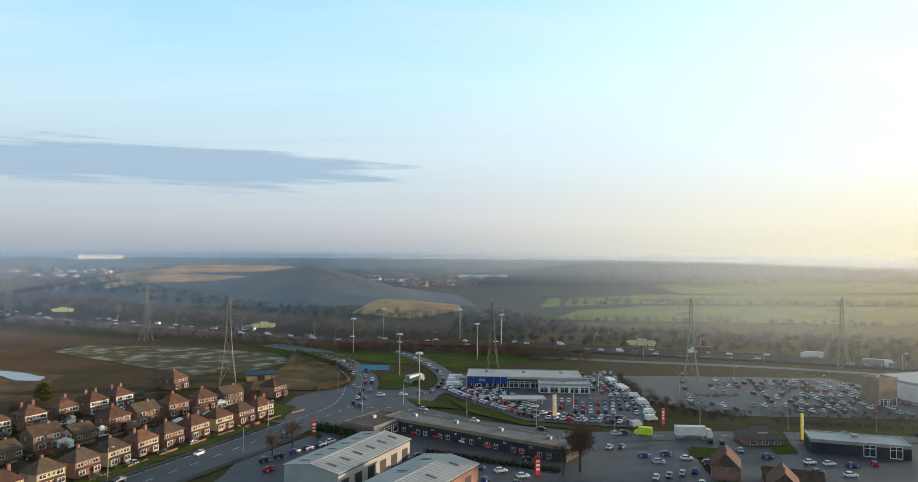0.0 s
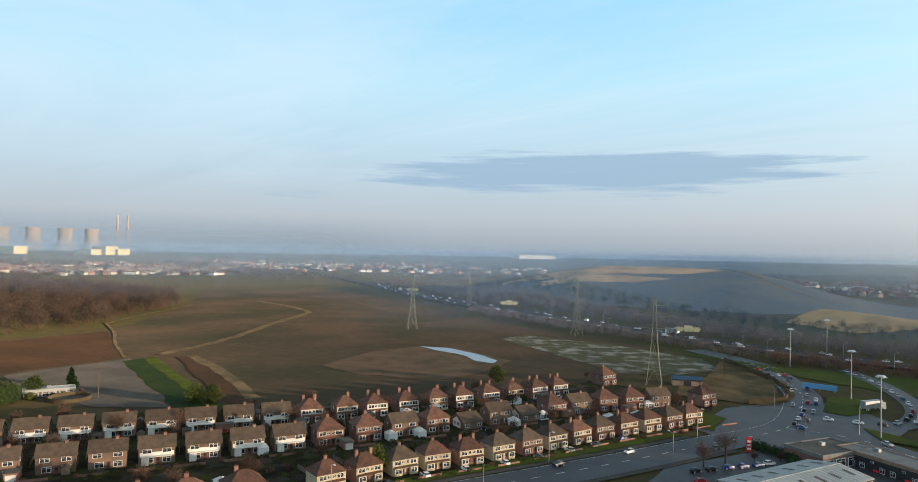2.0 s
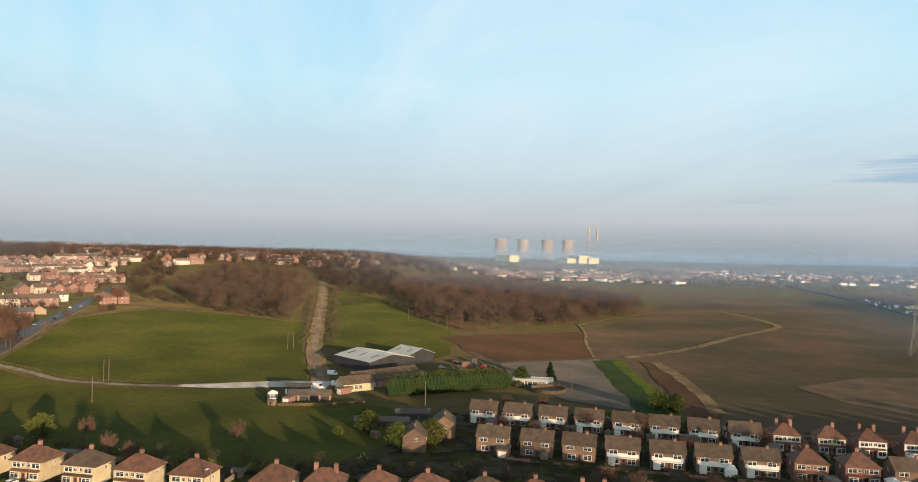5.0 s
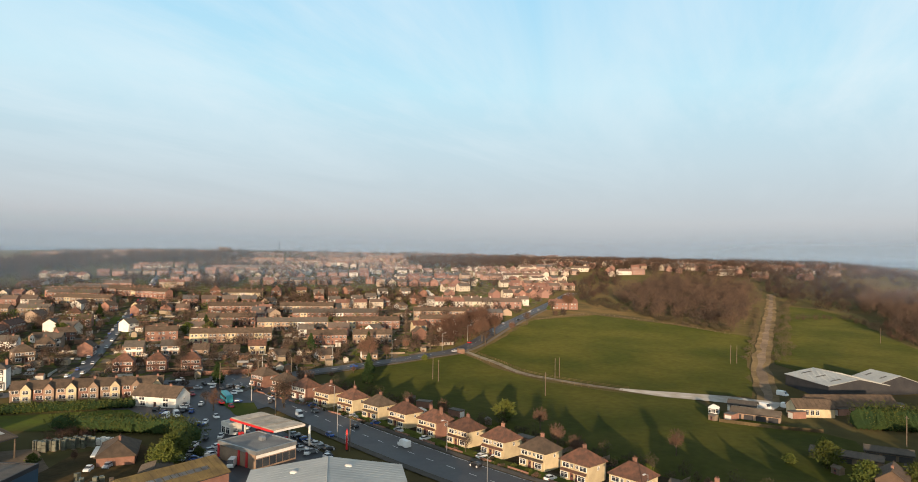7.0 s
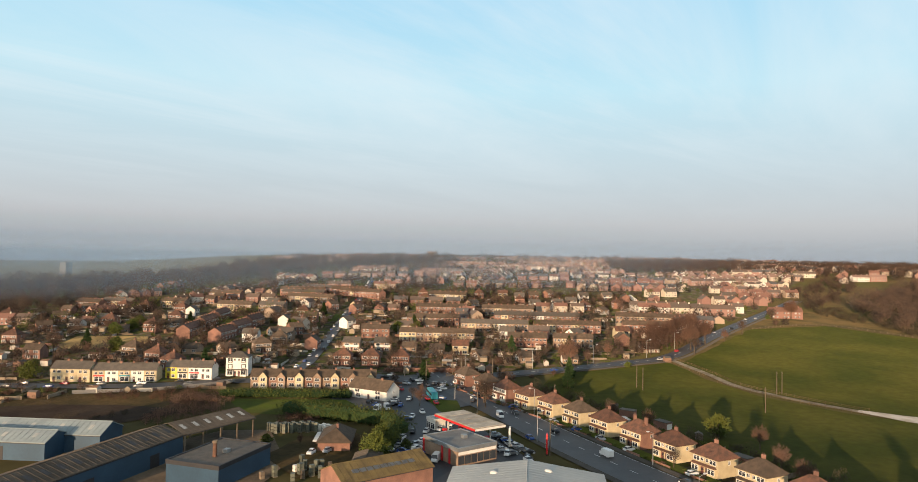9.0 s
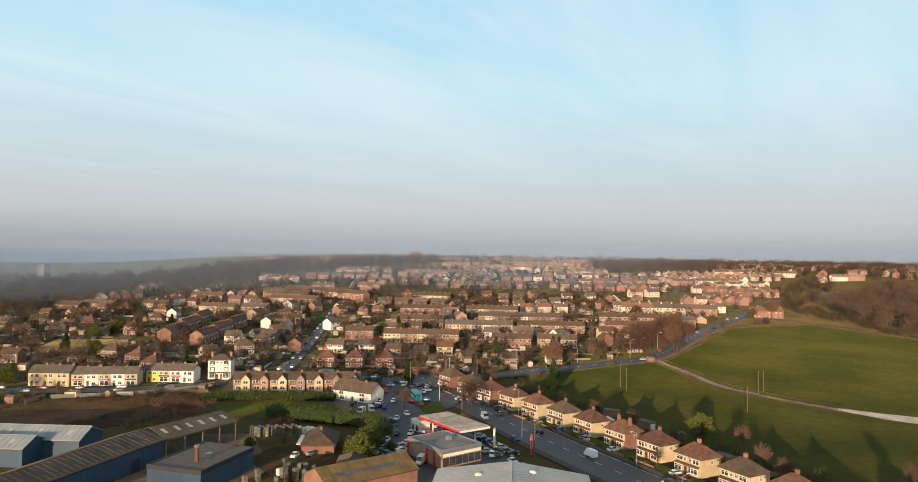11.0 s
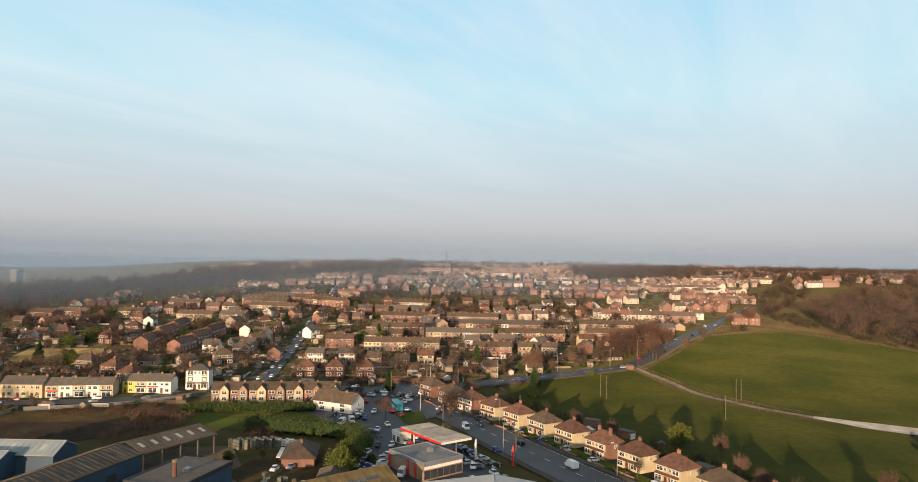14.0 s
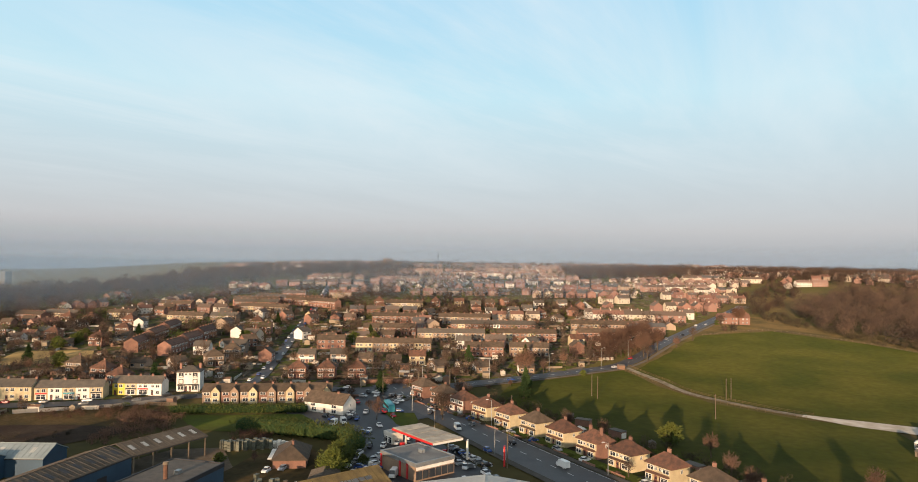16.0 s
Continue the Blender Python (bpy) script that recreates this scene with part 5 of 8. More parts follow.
for k, (x, y, text) in enumerate(((64, 191, "red brick inn with steep orange-tiled gable"), (73, 175, "second steep-gabled range of the brick inn"))):
    inn = gabled(text, "inn buildings", "brick", None, "redtile", 12, 8.6, 4.8, 9.3, porch=False)
    inn.matrix_basis = at(x, y, -107.5)
    inn.scale = (0.85, 0.85, 0.78)
    bm = bmesh.new()
    for n in range(5):
        add_box(bm, 6.02, 6.08, -2.6 + 0.45 * n, 2.6 - 0.45 * n, 5.0 + 0.75 * n, 5.68 + 0.75 * n)
    part("boarding", bm, "wood", inn, "weathered boards in the gable")
wing = gabled("low brick wing between the inn gables", "inn buildings", "brick", None, "browntile", 18, 8, 3.2, 6.0, porch=False)
wing.matrix_basis = at(79, 184, facing(-0.3, -0.95))
wing.scale = (0.8, 0.8, 0.7)

# filling station and sheds beyond the junction
shed("big_warehouse", "large pale metal-roofed warehouse beside the main road", "warehouse", 46, 34, 6.6, 9.0, "bluesheet", "metalroof", 0, 0, -132.5, -65.5, 32, rib=0.015)
for wx, wy in ((-142, -80), (-150, -71)):
    q = Matrix.Rotation(radians(-32), 3, "Z") @ Vector((wx + 132.5, wy + 65.5, 0))
    bm = bmesh.new()
    bmesh.ops.create_uvsphere(bm, u_segments=14, v_segments=7, radius=0.9, matrix=Matrix.Translation((q.x, q.y, 9.2 - abs(q.y) * 2.4 / 17)) @ Matrix.Diagonal((1, 1, 0.45, 1)))
    part("roof_dome", bm, "white", scene.objects["big_warehouse"], "small white domed vent")
station = flat_block("station_shop", "brown brick filling station shop with flat roof and red pillars", "shop", 16.4, 13.2, 4.8, "brownbrick", "pave", -168.4, -110.6, 75, "steel", 0)
for px in (-7.8, 1.2, 4.6):
    bm = bmesh.new()
    add_box(bm, px - 0.35, px + 0.35, -6.82, -6.6, 0, 4.3)
    part("pillar", bm, "red", station, "red painted pillar")
bm = bmesh.new()
add_box(bm, 8.2, 8.36, -6.4, 6.4, 3.2, 4.0)
part("fascia", bm, "white", station, "white fascia board")
for k in range(6):
    bm = bmesh.new()
    add_box(bm, 8.2, 8.3, -6.4 + 2.15 * k, -4.5 + 2.15 * k, 0.7, 2.9)
    part("window", bm, "glass", station, "dark shop window")
pump = thing("station_canopy", "tan sheet-roofed filling station canopy with red and white edges", "canopy", "", -185.5, -120.5, 72.3)
bm = bmesh.new()
add_box(bm, -11, 11, -5.5, 5.5, 5.0, 5.7)
part("roof", bm, "canopysheet", pump, "weathered tan sheet roof")
for k in range(4):
    bm = bmesh.new()
    add_box(bm, -10.9 + 5.5 * k, -5.9 + 5.5 * k, -5.4, 5.4, 5.7, 5.84)
    part("roof_bay", bm, "canopysheet", pump)
for tint, x0, x1, y0, y1 in (("red", -11.1, 11.1, -5.62, -5.5), ("white", -11.1, 11.1, 5.5, 5.62), ("red", -11.12, -11, -5.5, 5.5), ("white", 11, 11.12, -5.5, 5.5)):
    bm = bmesh.new()
    add_box(bm, x0, x1, y0, y1, 5.0, 5.62)
    part("fascia", bm, tint, pump, tint + " fascia board")
for px in (-7, 7):
    for py in (-3, 3):
        bm = bmesh.new()
        add_box(bm, px - 0.2, px + 0.2, py - 0.2, py + 0.2, 0, 5)
        part("post", bm, "white", pump)
        bm = bmesh.new()
        add_box(bm, px - 0.5, px + 0.5, py - 1.9, py - 0.7, 0, 1.9)
        part("pump", bm, "red", pump)
flat_block("kiosk", "small white kiosk with red sign", "kiosk", 5, 4, 3.4, "white", "metalroof", -187, -135, 72, "white", 2)
shed("workshop", "brown moss-grown workshop roof over brick walls", "workshop", 24, 12, 4.4, 7.0, "brick", "moss", 0, 0, -136, -110, facing(0.26, 0.96))
for k in range(9):
    bm = bmesh.new()
    x0, drop = -8.6 + 1.9 * k, 2.6 / 6
    bm.faces.new([bm.verts.new((x, y, 7.27 + drop * y)) for x, y in ((x0, -3.9), (x0 + 1.7, -3.9), (x0 + 1.7, -2.7), (x0, -2.7))])
    bmesh.ops.solidify(bm, geom=bm.faces[:], thickness=0.05)
    part("rooflight", bm, "steel", scene.objects["workshop"], "grey ribbed rooflight")
shed("long_shed", "long weathered works shed with blue walls and rooflights", "works", 62, 14, 6.0, 8.0, "bluesheet", "asbestos", 15, 3, -86, -161, facing(-0.36, 0.93), pane="dark")
shed("open_shed", "open-sided timber store with rooflights", "store", 24, 14, 6.0, 8.0, "bluesheet", "asbestos", 6, 0, -129, -174, facing(-0.12, 0.99), open_end=True)
unit = flat_block("works_unit", "low flat-roofed works unit with blue-grey walls and yellow doors", "works", 21, 15, 5.4, "bluesheet", "slate", -116.5, -146, facing(-0.35, 0.94) + 180, "dark", 0)
for px in (-7, 3):
    bm = bmesh.new()
    add_box(bm, px - 1.6, px + 1.6, -7.6, -7.48, 0, 3.4)
    part("door", bm, "yellow", unit, "yellow roller door")
shed("blue_unit", "dark blue industrial unit with blue-green roof", "works", 34, 11, 5.0, 7.4, "bluesheet", "tealroof", 4, 1, -99, -202, facing(0.82, 0.57))
shed("blue_unit", "smaller dark blue industrial unit with blue-green roof", "works", 26, 10, 4.8, 6.8, "bluesheet", "tealroof", 3, 1, -88.5, -202, facing(0.82, 0.57))
flue = thing("flue", "rusty metal flue stack on a works roof", "flue", "", -113, -143, 0, 5.6)
bm = bmesh.new()
add_bar(bm, (0, 0, 0), (0, 0, 3.6), 0.55, 0.5, 10)
part("pipe", bm, "redtile", flue)
bm = bmesh.new()
add_bar(bm, (0, 0, 3.4), (0, 0, 4.0), 0.75, 0.6, 10)
part("cowl", bm, "wood", flue)
WHITE_INN = gabled("long white-walled inn with brown tile roof", "", "white", None, "browntile", 18, 8.5, 4.0, 7.2, porch=False)
WHITE_INN.matrix_basis = at(-207, -184, facing(0.98, 0.16))
bg = thing("bungalow", "brick bungalow with dark hipped roof behind the hedge", "bungalow", "", -153, -144, 42)
part("wall", block_wall(14, 9, 2.7), "brick", bg)
part("roof", hip_roof(14, 9, 2.7, 5.8, 0.5, 0.16, 6), "browntile", bg, "dark hipped tile roof")
fit_in("chimney", CHIMNEY, bg, 2.0, 0.4, 5.8, 1.0, 0.9)
bm = bmesh.new()
add_box(bm, -5, 5, -6.2, -4.5, 2.4, 2.65)
part("porch", bm, "white", bg, "white flat porch roof")
for px in (-4.6, -1.6, 1.6, 4.6):
    fit_in("window", WINDOW, bg, px, -4.54, 1.4, 1.8, 1.3)
shed("low_store", "small grey sheet-roofed store", "store", 12, 7, 2.6, 3.6, "asbestos", "asbestos", 0, 0, -143, -121, 40)

# farm
shed("barn", "wide farm barn with a low pale sheet roof and dark sides", "barn", 29, 27, 5.0, 7.6, "dark", "metalroof", 3, 0, -347.5, 51.6, 29)
shed("barn", "second farm barn with pale roof and dark open front", "barn", 17, 17.5, 4.6, 7.4, "dark", "metalroof", 2, 0, -358, 72, 29)
shed("farm_building", "long low old farm building with brown tile roof", "barn", 34, 9, 3.0, 6.2, "brownbrick", "browntile", 0, 0, -310, 51, 116)
front_range = shed("farm_building", "tan farm range with a row of lit windows", "barn", 14, 8, 3.4, 5.8, "cream", "browntile", 0, 0, -297, 37, 110)
for k in range(4):
    fit_in("window", WINDOW, front_range, -5.0 + 1.9 * k, -4.03, 1.8, 1.3, 1.9)
shed("stable", "low weathered brick stable with white doors", "stable", 16, 6, 2.6, 3.8, "brownbrick", "asbestos", 0, 4, -280, 18, facing(0.98, -0.15))
shed("stable", "pale low stable by the farm entrance", "stable", 10, 6, 2.6, 3.6, "white", "slate", 0, 2, -294, 14, facing(0.98, -0.15))
for x, y, n, t in ((-236, 40, 18, 0), (-245, 52, 12, 6), (-227, 57, 9, -4)):
    shed("stable_block", "long low dark stable block with felt roof", "stable", n, 5, 2.2, 3.1, "wood", "slate", 0, 3, x, y, facing(0.97, -0.25) + t)
flat_block("long_hut", "long low white-roofed hut beside the trees", "hut", 18, 6, 2.8, "wood", "metalroof", -296, 116, 70, "metalroof", 3)
ring_ob = thing("riding_ring", "round walled pen with sandy edge", "pen", "", -282, 118)
bm = bmesh.new()
bmesh.ops.create_cone(bm, segments=28, radius1=7.5, radius2=7.5, depth=1.6)
bmesh.ops.delete(bm, geom=[f for f in bm.faces if abs(f.normal.z) > 0.9], context="FACES")
bmesh.ops.solidify(bm, geom=bm.faces[:], thickness=0.3)
part("wall", bm, "straw", ring_ob).location.z = 0.8
shed("blue_shed", "small shed with bright blue-grey sheet roof", "shed", 13, 8, 3.0, 4.0, "brownbrick", "bluesheet", 0, 1, -113, 319, 25)

# ---------- pylons, masts, gantries, poles ----------


def pylon(label, high, spread, arms):
    p = thing("pylon", label, "pylon", "pylons")
    bm = bmesh.new()
    levels = [(0.0, spread), (0.28, spread * 0.58), (0.52, spread * 0.36), (0.68, spread * 0.25), (0.84, spread * 0.2), (1.0, 0.25)]
    for (a, s), (b, e) in zip(levels, levels[1:]):
        ca = [(s * i, s * j, a * high) for i, j in ((1, 1), (-1, 1), (-1, -1), (1, -1))]
        cb = [(e * i, e * j, b * high) for i, j in ((1, 1), (-1, 1), (-1, -1), (1, -1))]
        for k in range(4):
            add_bar(bm, ca[k], cb[k], 0.17, 0.14)
            add_bar(bm, ca[k], cb[(k + 1) % 4], 0.09)
            add_bar(bm, ca[(k + 1) % 4], cb[k], 0.09)
            add_bar(bm, cb[k], cb[(k + 1) % 4], 0.09)
    part("lattice", bm, "pylon", p, "tapering steel lattice")
    for z, reach in arms:
        for s in (-1, 1):
            bm = bmesh.new()
            tip = (s * reach, 0, z * high + 0.4)
            for yy in (-0.9, 0.9):
                add_bar(bm, (s * 0.8, yy, z * high), tip, 0.11)
                add_bar(bm, (s * 0.8, yy, z * high + 2.0), tip, 0.09)
            add_bar(bm, tip, (tip[0], 0, tip[2] - 2.4), 0.12)
            part("crossarm", bm, "pylon", p)
    return p


py = pylon("grey steel lattice pylon with three pairs of arms", 41, 3.6, ((0.64, 6.5), (0.78, 8.5), (0.9, 5.5)))
py.matrix_basis = at(-124, 307, 20)
for x, y, turn, s in ((-240, 450, 60, 0.98), (-350, 392, 50, 1.05), (95, 336, -10, 0.98), (191, 386, -10, 0.95), (-2, 361, 10, 0.86), (-452, 600, 50, 0.9), (-900, 760, 50, 0.9), (-1050, 820, 50, 0.9)):
    c = copy_thing(py, at(x, y, turn))
    c.scale = (s, s, s)


def mast(label, high, head=True):
    m = thing("light_mast", label, "lighting mast", "tall lighting masts")
    bm = bmesh.new()
    add_bar(bm, (0, 0, 0), (0, 0, high), 0.28, 0.15, 8)
    part("pole", bm, "steel", m)
    bm = bmesh.new()
    bmesh.ops.create_cone(bm, cap_ends=True, segments=12, radius1=1.5, radius2=1.2, depth=0.5, matrix=Matrix.Translation((0, 0, high)))
    crown = part("crown", bm, "lamp", m, "ring of lamp heads")
    for k in range(6):
        a = k * math.pi / 3
        bm = bmesh.new()
        add_box(bm, 1.5 * math.cos(a) - 0.25, 1.5 * math.cos(a) + 0.25, 1.5 * math.sin(a) - 0.25, 1.5 * math.sin(a) + 0.25, high - 0.5, high - 0.15)
        part("lamp_head", bm, "lamp", crown)
    return m


ms = mast("tall grey lighting mast with a ring of lamps", 21)
ms.matrix_basis = at(-30.5, 270)
for x, y in ((-48, 335), (-88, 412), (-83, 492), (-11, 390), (3, 452), (-27, 494)):
    copy_thing(ms, at(x, y))


def street_lamp():
    s = thing("street_lamp", "slim grey street lamp beside the road", "street lamp", "street lamps")
    bm = bmesh.new()
    add_bar(bm, (0, 0, 0), (0, 0, 9.0), 0.12, 0.07, 6)
    add_bar(bm, (0, 0, 9.0), (1.6, 0, 9.5), 0.06, 0.05, 5)
    part("pole", bm, "steel", s)
    bm = bmesh.new()
    add_box(bm, 1.4, 2.2, -0.18, 0.18, 9.4, 9.6)
    part("lamp_head", bm, "lamp", s)
    return s


LAMPS = Pool(street_lamp)
for i, (p, t) in enumerate(along(MAIN[2:14], 32, 6)):
    q = p + Vector((-t.y, t.x, 0)) * (8.6 if i % 2 else -8.6)
    LAMPS.put(q.x, q.y, math.degrees(math.atan2(t.y, t.x)) + (-90 if i % 2 else 90))
for i, (p, t) in enumerate(along(MOTORWAY[3:], 34, 4)):
    q = p + Vector((-t.y, t.x, 0)) * (14 if i % 2 else -14)
    LAMPS.put(q.x, q.y, 0)
for i, (p, t) in enumerate(along(LINK, 30, 20)):
    q = p + Vector((-t.y, t.x, 0)) * 6.6
    LAMPS.put(q.x, q.y, 90)
for i, (p, t) in enumerate(along(HILL_ROAD[1:7], 34, 10)):
    q = p + Vector((-t.y, t.x, 0)) * 6.0
    LAMPS.put(q.x, q.y, 90)
for x, y in ((80, 300), (110, 320), (140, 300), (120, 275), (160, 325), (30, 262), (-8, 268), (45, 300)):
    LAMPS.put(x, y, 30)


def pole():
    s = thing("utility_pole", "weathered wooden pole with a crossbar", "utility pole", "wooden poles")
    bm = bmesh.new()
    add_bar(bm, (0, 0, 0), (0, 0, 9.5), 0.17, 0.12, 6)
    part("post", bm, "wood", s)
    bm = bmesh.new()
    add_bar(bm, (-1.1, 0, 8.9), (1.1, 0, 8.9), 0.07)
    part("crossbar", bm, "wood", s)
    return s


POLES = Pool(pole)
for x, y in ((-318, -64), (-320, -62.5), (-292, -113), (-289, -109), (-285, -60), (-393, 10), (-394, 13), (-470, 118), (-472, 122), (-500, 96), (-236, -120), (-258, -186), (-252, -176), (-254, -178), (-264, -168),
             (-520, 150), (-262, 60), (-276, 126), (-240, -186), (-205, -132), (-186, -92)):
    POLES.put(x, y, 20)


def gantry():
    g = thing("sign_gantry", "pale yellow motorway gantry with sign panels", "gantry", "motorway gantries")
    for px in (-8.6, 8.6):
        bm = bmesh.new()
        add_box(bm, px - 0.4, px + 0.4, -0.5, 0.5, -1, 6.4)
        part("leg", bm, "straw", g)
    bm = bmesh.new()
    add_box(bm, -9, 9, -0.8, 0.8, 5.0, 6.4)
    part("beam", bm, "gantrypaint", g)
    for px, w, top in ((-5.2, 2.2, 7.0), (0.6, 3.0, 8.2), (6.2, 2.0, 7.2)):
        bm = bmesh.new()
        add_box(bm, px - w, px + w, -1.2, -0.8, 3.8, top)
        part("sign_panel", bm, "gantrypaint", g)
    return g


GANTRY = Pool(gantry)
for x, y, t in ((-385, 578, 25), (-640, 716, 35), (-175, 498, 20), (90, 428, -15)):
    GANTRY.put(x, y, t, lift=1.2)


def totem(label, colour, x, y, high=7.0, wide=2.0):
    s = thing("totem_sign", label, "sign", "roadside signs", x, y, 30)
    bm = bmesh.new()
    add_box(bm, -wide / 2, wide / 2, -0.25, 0.25, 0.5, high)
    part("panel", bm, colour, s)
    bm = bmesh.new()
    for k in range(3):
        add_box(bm, -wide * 0.35, wide * 0.35, -0.32, -0.24, high - 1.6 - 1.1 * k, high - 1.0 - 1.1 * k)
        add_box(bm, -wide * 0.35, wide * 0.35, 0.24, 0.32, high - 1.6 - 1.1 * k, high - 1.0 - 1.1 * k)
    part("bars", bm, "white", s, "white bars")
    bm = bmesh.new()
    add_box(bm, -wide * 0.4, wide * 0.4, -0.15, 0.15, -0.5, 0.5)
    part("foot", bm, "dark", s)


totem("red roadside sign with white bars", "red", -60, 222, 5.0, 1.5)
totem("red roadside sign with white bars", "red", 12, 186, 5.5, 1.6)
totem("red and white filling station price sign", "red", -186, -93, 6.0)
totem("white filling station price sign with bars", "white", -185, -105, 6.0)
totem("tall yellow roadside sign", "yellow", 101, 229, 9, 1.2)
totem("red flag-like sign by the car yard", "red", 60, 246, 6, 1.2)
totem("pale tall sign among display cars", "cream", 22, 252, 9, 1.6)
for x, y in ((2, 268), (26, 262), (31, 268), (40, 270), (34, 254)):
    flag = thing("banner_flag", "tall red feather flag among display cars", "flag", "display flags", x, y, 10)
    bm = bmesh.new()
    add_bar(bm, (0, 0, 0), (0, 0, 4.6), 0.05, 0.03, 5)
    part("pole", bm, "steel", flag)
    bm = bmesh.new()
    add_box(bm, 0.04, 0.7, -0.02, 0.02, 1.6, 4.4)
    part("cloth", bm, "red", flag)
board = thing("banner", "long blue and white hoarding by the road", "hoarding", "", -62, 346, 0)
bm = bmesh.new()
add_box(bm, -7, 7, -0.15, 0.15, 1.0, 3.4)
part("panel", bm, "skyblue", board)
for k in range(3):
    bm = bmesh.new()
    add_box(bm, -6 + 6 * k - 0.1, -6 + 6 * k + 0.1, -0.1, 0.1, -0.5, 1.0)
    part("post", bm, "steel", board)


def crate(label, colour, tall):
    c = thing("crate_stack", label, "crates", "stacked goods in the yard")
    for k in range(tall):
        bm = bmesh.new()
        add_box(bm, -0.6, 0.6, -0.5, 0.5, 0.05 + 0.95 * k, 0.9 + 0.95 * k)
        part("crate", bm, colour, c)
    bm = bmesh.new()
    add_box(bm, -0.65, 0.65, -0.55, 0.55, -0.1, 0.06)
    part("pallet", bm, "wood", c)
    return c


CRATES = Pool(lambda: crate("stack of grey-green metal cages", "cage", 3), lambda: crate("stack of white wrapped bales", "white", 2), lambda: crate("low stack of brown timber", "wood", 2))
crng = random.Random(9)
for i in range(8):
    for j in range(3):
        CRATES.put(-149 - 1.9 * i + crng.uniform(-0.2, 0.2), -171 + 1.5 * i + 1.7 * j, 35 + crng.uniform(-8, 8), 0 if i < 6 else 1, 0.1)
for _ in range(16):
    CRATES.put(crng.uniform(-138, -118), crng.uniform(-136, -122), crng.uniform(0, 90), crng.choice((0, 2, 2, 1)), 0.1)
for x, y in ((-158, -120), (-156, -117), (-160, -117.5), (-162, -122), (-154, -121)):
    CRATES.put(x, y, 76 + crng.uniform(-10, 10), 1, 0.1)
for x, y, w in ((-18, 212.4, 3), (-10, 208.2, 2), (-2, 203.6, 3), (8, 198.4, 2), (-26, 217, 2)):
    sg = thing("shop_sign", "small bright sign panel over a shop", "sign", "shop signs", x, y, facing(-0.5, -0.87))
    bm = bmesh.new()
    add_box(bm, -w * 0.5, w * 0.5, -0.1, 0.1, 2.7, 3.2)
    part("panel", bm, crng.choice(("red", "white", "red")), sg)

# ---------- trees, woods, hedges and scrub ----------


def spray(middles, radii, count, long, wide, seed, lift=0.5, hollow=0.5):
    """Many thin blades scattered through egg-shaped crowns: vertices and triangles as arrays."""
    g = np.random.default_rng(seed)
    mid = np.repeat(np.asarray(middles, float), count, 0)
    rad = np.repeat(np.asarray(radii, float), count, 0)
    d = g.normal(size=mid.shape)
    d /= np.linalg.norm(d, axis=1, keepdims=True)
    p = mid + d * rad * (g.random((len(mid), 1)) ** hollow)
    out = d * 0.8 + g.normal(size=d.shape) * 0.6 + (0, 0, lift)
    out /= np.linalg.norm(out, axis=1, keepdims=True)
    side = np.cross(out, g.normal(size=d.shape))
    side /= np.linalg.norm(side, axis=1, keepdims=True) + 1e-9
    s = g.uniform(0.6, 1.4, (len(mid), 1))
    v = np.stack([p - side * wide * s / 2, p + side * wide * s / 2, p + out * long * s], 1).reshape(-1, 3)
    return v, np.arange(len(v)).reshape(-1, 3)


def blade_mesh(name, v, f, material):
    me = bpy.data.meshes.new(name)
    me.from_pydata(v.tolist(), [], f.tolist())
    me.materials.append(M[material])
    return me


def limbs(high, girth, seed, reach=0.36, first=0.3):
    """A tapering trunk with limbs that fork once."""
    g = random.Random(seed)
    bm = bmesh.new()
    top = Vector((g.uniform(-0.3, 0.3), g.uniform(-0.3, 0.3), high * 0.72))
    add_bar(bm, (0, 0, -0.4), top * 0.5, girth, girth * 0.7, 6)
    add_bar(bm, top * 0.5, top, girth * 0.7, girth * 0.3, 6)
    for k in range(9):
        a, z = k * 2.4 + g.uniform(-0.4, 0.4), g.uniform(first, 0.68)
        base = top * (z / 0.72)
        r = high * reach * g.uniform(0.6, 1.0)
        end = base + Vector((math.cos(a) * r, math.sin(a) * r, high * g.uniform(0.16, 0.3)))
        add_bar(bm, base, end, girth * 0.32, girth * 0.12, 5)
        for _ in range(2):
            u = g.uniform(0.4, 0.9)
            q = base.lerp(end, u)
            add_bar(bm, q, q + Vector((g.uniform(-1, 1), g.uniform(-1, 1), g.uniform(0.4, 1.2))) * high * 0.13, girth * 0.14, girth * 0.05, 4)
    return bm


def bare_tree(label, high, seed, twig="twig", n=900, wide=0.07):
    t = thing("tree", label, "tree", "bare trees")
    part("trunk", limbs(high, high * 0.028, seed), "bark", t)
    v, f = spray([(0, 0, high * 0.64), (high * 0.12, 0.1, high * 0.56), (-high * 0.1, -0.1, high * 0.58)], [(high * 0.27, high * 0.27, high * 0.33), (high * 0.2,) * 3, (high * 0.2,) * 3], n // 3, high * 0.11, wide, seed, 0.9)
    part("crown", blade_mesh("crown", v, f, twig), None, t, "airy crown of bare winter twigs")
    return t


